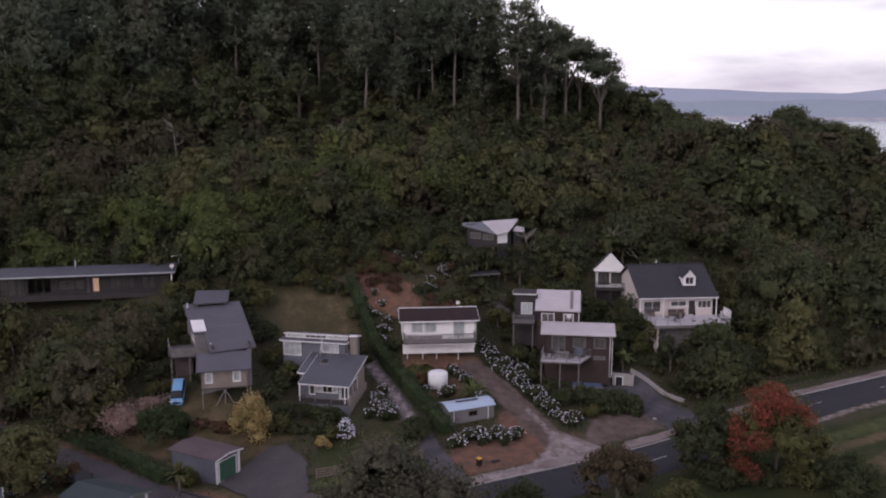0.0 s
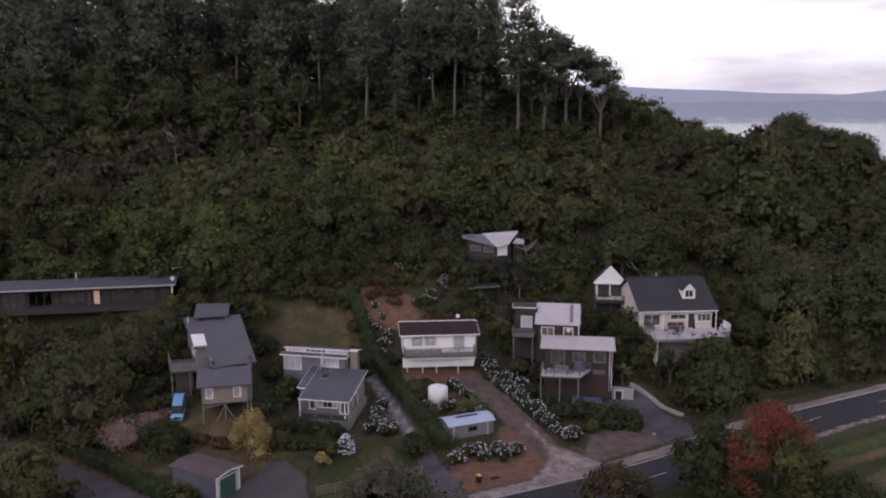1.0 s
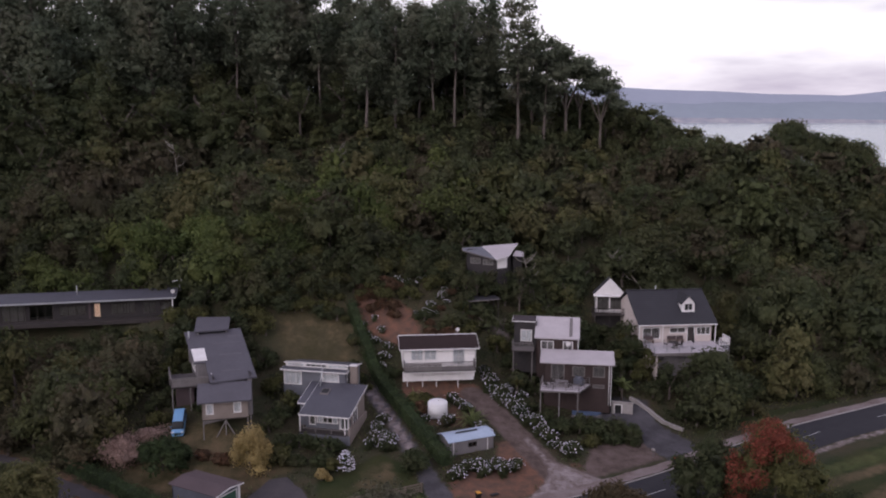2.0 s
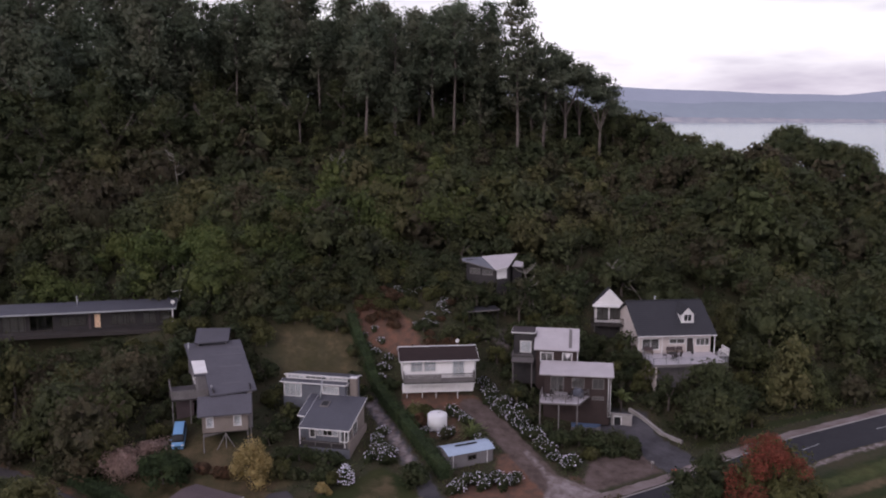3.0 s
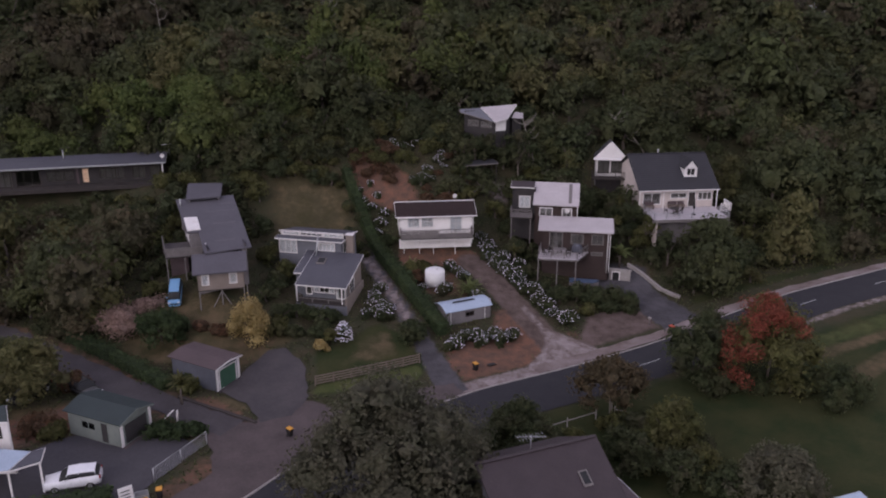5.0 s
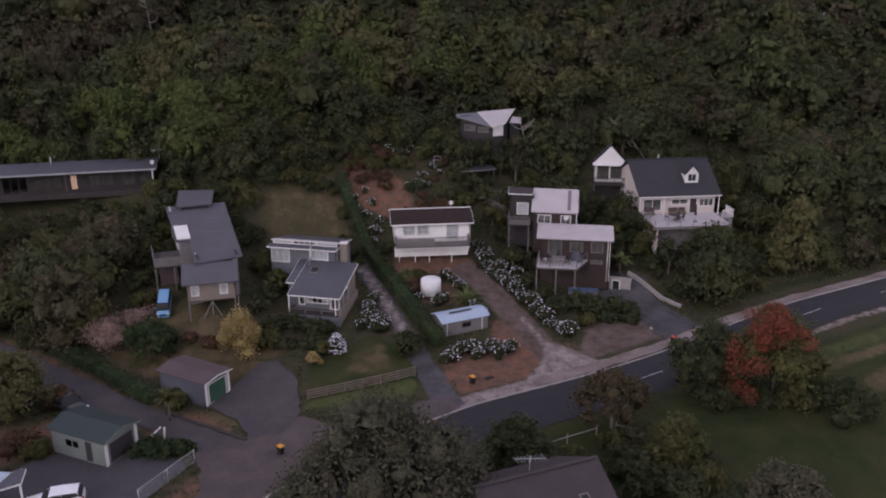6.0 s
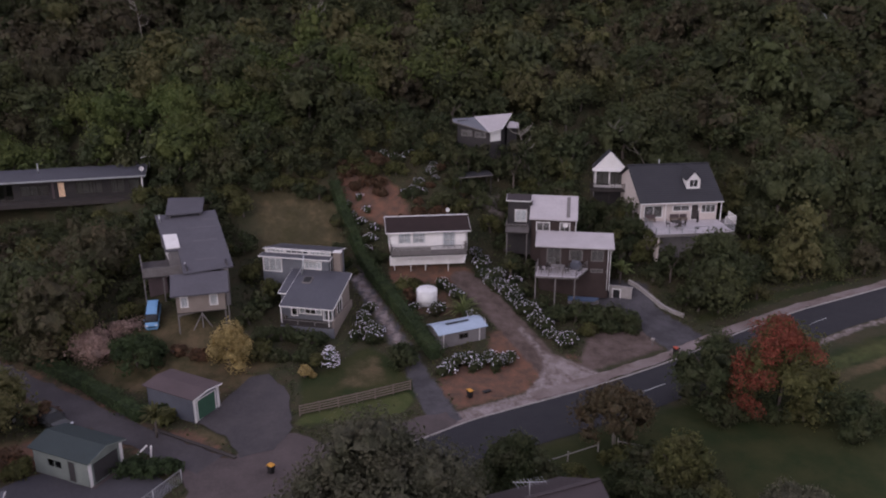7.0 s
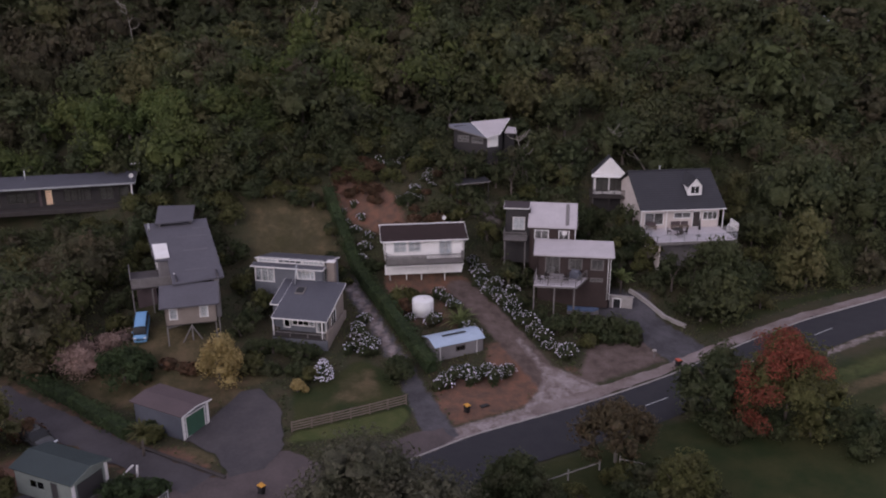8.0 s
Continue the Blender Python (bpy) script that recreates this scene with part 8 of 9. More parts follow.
# broad old trees at the wood's west side and on the far point
BROAD = tree_thing("broadleaf_tree", "large rounded dark green broadleaf tree in the wood", "tree", lump_crown(7, 7.5, 17, 44, 74, 0.5, low=0.08, rag=0.3, core=0.74, flat=0.7, lump=(0.18, 0.32)), L["wood"], limbs(7, 17, 7, 5, 0.45), M["bark"], "old broadleaf trees")
stand(BROAD, -80, 152, 1.25, 0)
for x, y, s in ((-72, 160, 1.0), (-90, 162, 1.3), (-62, 163, 0.95), (-86, 142, 0.75), (-53, 166, 0.9), (-67, 170, 1.1), (-79, 171, 1.2), (-44, 168, 0.9), (-57, 174, 1.0), (-36, 171, 0.85), (-90, 176, 1.2), (-47, 177, 0.9), (-28, 170, 0.7), (-71, 150, 0.7), (-20, 174, 0.7), (40.0, 138, 0.55), (47.0, 146, 0.5), (58.0, 141, 0.58), (66.0, 134, 0.5), (31.5, 142, 0.42), (52.0, 127, 0.42), (74.0, 146, 0.5)):
    again(BROAD, x, y, s, 50 * x, 0.0, 0.9 + 0.2 * ((x * 7) % 3) / 2)
UMBRELLA = tree_thing("spreading_pine", "spreading dark pine at the end of the ridge", "tree", lump_crown(17, 3.9, 14.6, 34, 90, 0.36, low=0.50, flat=0.5, rag=0.4, core=0.6, lump=(0.24, 0.40)), L["pine"], limbs(17, 13, 2.4, 6, 0.26, 0.66), M["bark"], "spreading pines")
stand(UMBRELLA, 25.3, 180, 1.5)
for x, y, s in ((32.4, 180, 1.3), (21.6, 183, 1.45), (29.0, 184, 1.3), (36.4, 186, 0.85)):
    again(UMBRELLA, x, y, s, 40 * x)
POINT = tree_thing("point_tree", "dark spreading tree on the far point above the water", "tree", lump_crown(9, 5.6, 13, 60, 64, 0.45, low=0.36, flat=0.8, rag=0.25, core=0.8, lump=(0.24, 0.38)), L["wood"], limbs(9, 13, 5, 5, 0.4), M["bark"], "trees on the far point")
stand(POINT, 94.0, 236, 1.5)
for x, y, s in ((101.0, 239, 1.36), (106.4, 236, 1.38), (112.6, 237, 1.42), (117.6, 240, 1.1)):
    again(POINT, x, y, s, 31 * x)

# larger crowns among the bush
BIG = [tree_thing("tall_bush_tree", "tall rounded native tree above the bush", "tree", lump_crown(160 + k, r, h, 20, 48, 0.49, low=-0.02, flat=0.75, rag=0.34, core=0.74, lump=(0.26, 0.46)), L[mat], limbs(160 + k, h * 0.8, r, 4, 0.2), M["bark"], "taller trees of the slope") for k, (r, h, mat) in enumerate(((4.4, 8.0, "bush"), (3.8, 9.0, "wood"), (5.0, 7.6, "kanuka"), (4.2, 8.4, "ochre")))]
big = random.Random(21)
used = set()
for k in range(86):
    y = big.uniform(122, 178)
    x = big.uniform(-0.5, 0.56) * y
    if y < curve_at(WOOD_X, WOOD_Y, x) + 4 or not clear_of_homes(x, y, 5) or ground(x, y) < 4 or (-34 < x < 40 and y > 146):
        continue
    kind = big.choices((0, 1, 2, 3), (5, 4, 2, 1))[0]
    s = big.uniform(0.65, 1.1)
    if kind in used:
        again(BIG[kind], x, y, s, big.uniform(0, 360), 0.2)
    else:
        used.add(kind)
        stand(BIG[kind], x, y, s, big.uniform(0, 360), 0.2)

for k in range(50):
    x, y = -102 + 2.95 * k + big.uniform(-1.5, 1.5), 190 + big.uniform(-5, 5)
    s = min(big.uniform(1.3, 1.9) * (1.2 if x < -40 else 0.9), ((tree_top(x, y) if x < 8 else 48 - 0.12 * (x - 8)) - ground(x, y)) / 10.0)
    again(BIG[1], x, y, s, big.uniform(0, 360), 0.2)
for x, y, s in ((44.0, 205, 0.9), (51.3, 205, 0.98), (56.0, 206, 0.85), (59.2, 205, 1.0), (64.4, 205, 1.05), (68.2, 206, 0.95), (84.8, 234, 1.2), (79.0, 226, 0.9), (74.0, 216, 1.0)):
    again(BIG[1], x, y, s, 17 * x, 0.2)


# ---- garden plants ----
def heads(seed, r, h, n, size, low=0.35):
    """Flower heads over the upper side of a round bush."""
    rnd = np.random.RandomState(seed)
    bits = []
    for k in range(n):
        d = unit(rnd.normal(size=3) + (0, -0.35, 0.75))
        d[2] = abs(d[2])
        c = np.array((0, 0, h * low)) + d * (r, r, h * (1 - low)) * rnd.uniform(0.92, 1.06)
        bits.append((c + ICO_V * size * rnd.uniform(0.6, 1.25) * (1, 1, 0.8), ICO_F, np.full(20, 3), unit(ICO_V)))
    return join_bits(bits)


def hydrangea(seed, r=1.0, h=1.4, n=44):
    t = thing("hydrangea", pose(0, 0, 0), "hydrangea bush covered in white flower heads", "shrub", "white hydrangeas")
    v, f, s, nn = lump_crown(seed, r, h, 7, 70, 0.24, low=0.02, flat=0.9)
    part("leaves", mesh_of("leaves", v, f, L["dark"], s, normals=nn), None, t)
    v, f, s, nn = heads(seed + 1, r * 0.98, h * 0.98, int(n * 1.15), 0.066)
    tagged(part("bloom", mesh_of("bloom", v, f, L["bloom"], s, normals=nn), None, t), "round white flower heads", kind="stuff")
    return t


HYD = [hydrangea(200, 1.0, 1.35, 40), hydrangea(210, 1.15, 1.25, 46), hydrangea(220, 0.85, 1.2, 24)]
hyd_spots = [(5.4, 109.0, 0), (6.1, 107.6, 1), (5.8, 106.2, 2), (6.4, 104.8, 1), (7.6, 104.2, 0), (6.9, 103.2, 1), (8.0, 102.4, 0), (8.9, 101.2, 1), (7.6, 101.4, 2), (9.4, 99.8, 0), (10.4, 98.6, 1), (9.8, 97.9, 2), (11.0, 97.2, 0), (11.6, 95.9, 1), (12.3, 94.6, 0), (12.9, 93.4, 1), (13.6, 92.5, 2), (14.5, 92.0, 0), (8.2, 105.6, 2), (9.8, 103.4, 2),
            (1.7, 86.6, 1), (2.8, 87.1, 0), (3.9, 87.3, 2), (5.0, 87.4, 1), (6.0, 87.7, 0), (7.0, 87.9, 1), (7.9, 88.0, 0), (1.5, 85.3, 2), (4.4, 86.4, 2), (6.5, 86.9, 2),
            (-7.9, 93.0, 2), (-7.0, 91.6, 2), (-6.2, 90.6, 2), (-7.6, 95.0, 2), (-7.3, 94.0, 2), (-6.7, 93.0, 0), (-6.9, 96.4, 2), (-5.9, 91.8, 2), (-8.2, 91.2, 2),
            (1.2, 101.9, 2), (2.1, 100.9, 0), (2.8, 99.6, 2), (0.3, 96.2, 2), (1.0, 97.0, 2), (4.2, 95.2, 2), (-2.0, 97.0, 2), (5.0, 94.4, 2),
            (-1.9, 116.5, 2), (-1.0, 115.5, 2), (-3.5, 123.0, 0), (-2.6, 123.8, 2), (-5.75, 121.9, 2), (-8.2, 111.9, 2), (-7.2, 109.8, 2), (-7.6, 108.4, 2), (0.2, 119.2, 2), (-9.2, 113.6, 2),
            (-6.5, 120.0, 2), (-4.9, 119.9, 2), (-4.2, 119.4, 2), (-2.7, 120.6, 2), (-2.0, 120.9, 1), (-0.4, 117.8, 2), (0.5, 117.3, 2), (-1.6, 116.6, 2), (-3.7, 115.2, 2), (-2.3, 115.6, 1), (-5.7, 119.3, 2), (-3.4, 120.3, 2), (0.2, 118.4, 1), (-10.4, 112.6, 2), (-9.9, 111.2, 2), (-8.8, 110.4, 2), (-8.0, 107.2, 2)]
first = set()
for k, (x, y, kind) in enumerate(hyd_spots):
    s = (0.85 + 0.1 * ((k * 7) % 5)) * (0.72 if y > 110 else 1.0)
    if kind not in first:
        first.add(kind)
        stand(HYD[kind], x, y, s, 40 * k, 0.1)
    else:
        again(HYD[kind], x, y, s, 40 * k, 0.1)
pale = thing("flowering_shrub", pose(0, 0, 0), "tall shrub thick with pale pinkish-white blossom", "shrub")
v, f, s, nn = lump_crown(231, 0.9, 2.3, 7, 60, 0.24, low=0.02)
part("leaves", mesh_of("leaves", v, f, L["dark"], s, normals=nn), None, pale)
v, f, s, nn = heads(232, 0.95, 2.35, 110, 0.1, 0.2)
tagged(part("blossom", mesh_of("blossom", v, f, L["bloom"], s, normals=nn), None, pale), "pale blossom", kind="stuff")
stand(pale, -10.2, 86.2, 1.0)


def hedge(name, line, w, h, mat, label, seed, dense=44):
    """A clipped hedge: a solid core under a skin of small leaves."""
    rnd = np.random.RandomState(seed)
    t = thing(name, pose(0, 0, 0), label, "hedge")
    p, d = along(line, 0.5)
    side = np.column_stack((d[:, 1], -d[:, 0]))
    z = heights(p[:, 0], p[:, 1])
    bits = []
    for k in range(len(p)):
        n = dense
        u, a = rnd.uniform(-1, 1, n), rnd.uniform(0, 1, n)
        hh = h * (1 + 0.1 * math.sin(k * 0.55) + 0.07 * math.sin(k * 1.7) + rnd.uniform(-0.05, 0.05))
        which = rnd.uniform(0, 1, n)
        s = np.where(which < 0.35, -1.0, np.where(which < 0.6, 1.0, u))
        zz = np.where(which < 0.6, a, 1.0) * hh
        s = s * (w / 2) * (1 - 0.12 * (zz / hh)) + rnd.normal(size=n) * 0.14
        at = np.column_stack((p[k, 0] + side[k, 0] * s + d[k, 0] * rnd.uniform(-0.3, 0.3, n), p[k, 1] + side[k, 1] * s + d[k, 1] * rnd.uniform(-0.3, 0.3, n), z[k] + zz + rnd.normal(size=n) * 0.12))
        face = np.column_stack((side[k, 0] * np.sign(s) * (which < 0.6), side[k, 1] * np.sign(s) * (which < 0.6), (which >= 0.6) * 1.0 + 0.2)) + rnd.normal(size=(n, 3)) * 0.4
        bits.append(leaf_quads(rnd, at, face, 0.3))
    v, f, s, nn = join_bits(bits)
    part("leaves", mesh_of("leaves", v, f, L[mat], s, normals=nn), None, t)
    core = B()
    for k in range(0, len(p) - 2, 2):
        q = []
        for i, e in ((k, 1), (k, -1), (k + 2, -1), (k + 2, 1)):
            q.append((p[i, 0] + side[i, 0] * e * w * 0.36, p[i, 1] + side[i, 1] * e * w * 0.36, z[i]))
        core.hexa([(x, y, c - 0.2) for x, y, c in q[::-1]], [(x, y, c + h * 0.8) for x, y, c in q[::-1]])
    part("core", core, L[mat], t)
    return t


hedge("clipped_hedge", [(-12.4, 114.5), (-10.6, 110.5), (-8.9, 107), (-7.0, 103.4), (-5.4, 100.2), (-3.6, 96.4), (-1.9, 92.8), (-0.4, 89.6), (0.5, 87.6)], 1.5, 1.65, "hedge", "tall dark green clipped hedge beside a path", 301)
hedge("yard_hedge", [(-36.5, 57.8), (-32.4, 58.2), (-28.9, 59.2), (-25.8, 60.4)], 1.5, 0.85, "hedge", "dark green hedge along the front of a sealed yard", 303)
hedge("clipped_hedge", [(-40.5, 88.2), (-37.4, 86.2), (-34.2, 84.0), (-30, 80.6), (-26.2, 77.6)], 1.5, 1.35, "hedge", "long low dark green hedge along a lane", 302)


def garden_tree(name, x, y, r, h, mat, label, seed, lumps=12, leaves=170, leaf=0.3, low=0.2, bark="bark", thick=0.16, category="tree", flat=0.85, group="", lump=(0.34, 0.52)):
    t = tree_thing(name, label, category, lump_crown(seed, r, h, lumps, leaves, leaf, low=low, flat=flat, rag=0.26, core=0.78, lump=lump), L[mat], limbs(seed, h * 0.9, r * 0.62, 4, thick), M[bark], group)
    return stand(t, x, y, 1.0, 0.0, 0.1)


garden_tree("big_tree", -3.4, 55.8, 8.4, 13.5, "gum", "large spreading grey-green tree beside the road", 401, 120, 190, 0.27, 0.06, "palebark", 0.5, lump=(0.15, 0.24))
garden_tree("roadside_tree", 6.4, 66.2, 3.0, 5.6, "dark", "dense dark green rounded tree beside the park", 402, 46, 120, 0.26, lump=(0.2, 0.32))
garden_tree("roadside_tree", 15.8, 73.2, 3.8, 5.8, "russet", "small russet-leaved tree with pale bare limbs", 403, 46, 100, 0.26, 0.34, "palebark", 0.2, lump=(0.18, 0.3))
garden_tree("conifer_shrub", 19.2, 65.6, 2.9, 6.4, "olive", "olive-green bushy conifer below the park", 404, 42, 110, 0.25, 0.05, lump=(0.2, 0.32))
garden_tree("conifer_shrub", 16.0, 63.4, 2.2, 4.4, "dark", "dark green bushy conifer beside a porch", 414, 34, 100, 0.25, 0.05, lump=(0.2, 0.34))
garden_tree("garden_tree", 25.8, 58.8, 3.8, 5.8, "gum", "rounded tree with pale grey-green foliage", 405, 52, 120, 0.26, 0.05, lump=(0.18, 0.3))
garden_tree("park_tree", 26.2, 79.6, 4.4, 8.0, "dark", "dense dark green tree on the park edge", 406, 60, 120, 0.27, 0.03, lump=(0.18, 0.3))
red_tree = garden_tree("red_flowering_tree", 31.8, 78.0, 5.4, 9.2, "olive", "olive-green tree covered in deep red blossom", 407, 64, 100, 0.29, 0.03, lump=(0.18, 0.3))
rnd = np.random.RandomState(408)
bits = []
for count, (a0, a1), (e0, e1) in ((34, (1.4, 5.2), (0.72, 1.5)), (11, (3.2, 4.1), (0.05, 0.75)), (4, (3.5, 3.9), (-0.4, -0.2))):
    for k in range(count):
        a, e = rnd.uniform(a0, a1), rnd.uniform(e0, e1)
        c = np.array((math.cos(a) * math.cos(e) * 4.7, math.sin(a) * math.cos(e) * 4.7, 3.4 + math.sin(e) * 4.9))
        n = 200
        d = unit(rnd.normal(size=(n, 3)) + (0, 0, 0.3))
        bits.append(leaf_quads(rnd, c + d * rnd.uniform(0.6, 1.1, (n, 1)) * rnd.uniform(0.6, 1.1), d + rnd.normal(size=(n, 3)) * 0.4, 0.2, 0.6, d))
v, f, s, nn = join_bits(bits)
part("blossom", mesh_of("blossom", v, f, L["red"], s, normals=nn), None, red_tree, "deep red blossom")
garden_tree("park_shrub", 37.2, 74.0, 3.1, 3.8, "dark", "low dark green shrub beside a flowering tree", 409, 32, 100, 0.26, 0.02, category="shrub", lump=(0.2, 0.34))
garden_tree("golden_tree", -20.3, 86.4, 2.4, 5.0, "yellow", "small golden-leaved rounded tree on dry grass", 410, 26, 150, 0.23, -0.05, lump=(0.3, 0.44))
garden_tree("round_shrub", -29.6, 86.6, 3.2, 4.0, "hedge", "large rounded bright green shrub by a hedge", 411, 40, 100, 0.27, 0.02, category="shrub", lump=(0.2, 0.32))
garden_tree("brush_pile", -34.6, 89.2, 3.3, 2.4, "pink", "heap of dry pinkish-brown cut brush", 412, 16, 230, 0.22, 0.0, category="brush pile", flat=0.6)
garden_tree("brush_pile", -31.9, 91.4, 2.2, 1.7, "pink", "small heap of dry pinkish brush", 413, 8, 150, 0.3, 0.0, category="brush pile", flat=0.6)
for k, (x, y, r, h, mat) in enumerate(((17.2, 68.2, 2.3, 3.0, "dark"), (15.6, 69.6, 1.8, 2.2, "olive"), (18.6, 70.2, 1.7, 2.2, "dark"), (17.4, 64.4, 2.4, 4.2, "olive"), (18.6, 61.6, 2.5, 4.0, "dark"), (20.8, 62.8, 2.4, 3.4, "olive"), (22.6, 60.2, 2.4, 3.6, "dark"), (21.6, 65.6, 2.0, 2.4, "dark"), (15.2, 66.6, 1.8, 3.0, "dark"), (30.8, 76.6, 1.9, 1.7, "dark"), (33.4, 75.8, 2.0, 2.2, "olive"), (28.6, 77.4, 1.8, 1.6, "dark"), (35.0, 76.0, 2.0, 2.4, "dark"), (25.6, 76.8, 2.0, 2.4, "dark"), (9.0, 66.6, 1.9, 2.8, "dark"), (11.4, 67.6, 1.6, 2.0, "olive"))):
    garden_tree("border_shrub", x, y, r, h, mat, {"dark": "dense dark green shrub", "olive": "olive-green bushy shrub", "rust": "rusty brown shrub"}[mat] + " in a border below the park", 460 + k, 16, 90, 0.25, 0.02, category="shrub", group="shrubs of the park border", lump=(0.26, 0.4))
garden_tree("lane_tree", -38.8, 75.6, 3.9, 7.0, "ochre", "rounded yellowish-green tree beside a lane", 415, 52, 110, 0.29, 0.06, lump=(0.2, 0.32))
garden_tree("lane_tree", -41.6, 79.0, 3.2, 5.6, "dark", "dark green tree beside a lane", 416, 40, 110, 0.28, 0.05, lump=(0.2, 0.34))
garden_tree("rust_shrub", -35.2, 77.6, 1.6, 2.4, "rust", "rusty brown shrub at the edge of a lane", 417, 8, 150, 0.3, 0.02, category="shrub")
garden_tree("rust_shrub", -35.6, 70.6, 2.0, 1.6, "rust", "low rusty brown shrub beside a sealed yard", 418, 8, 150, 0.3, 0.0, category="shrub")
garden_tree("rust_shrub", -33.9, 69.6, 1.4, 1.3, "olive", "low olive shrub beside a sealed yard", 419, 7, 130, 0.28, 0.0, category="shrub")
garden_tree("garden_shrub", -2.9, 87.2, 1.8, 2.9, "dark", "rounded dark green shrub beside a concrete path", 420, 9, 170, 0.26, 0.02, category="shrub")
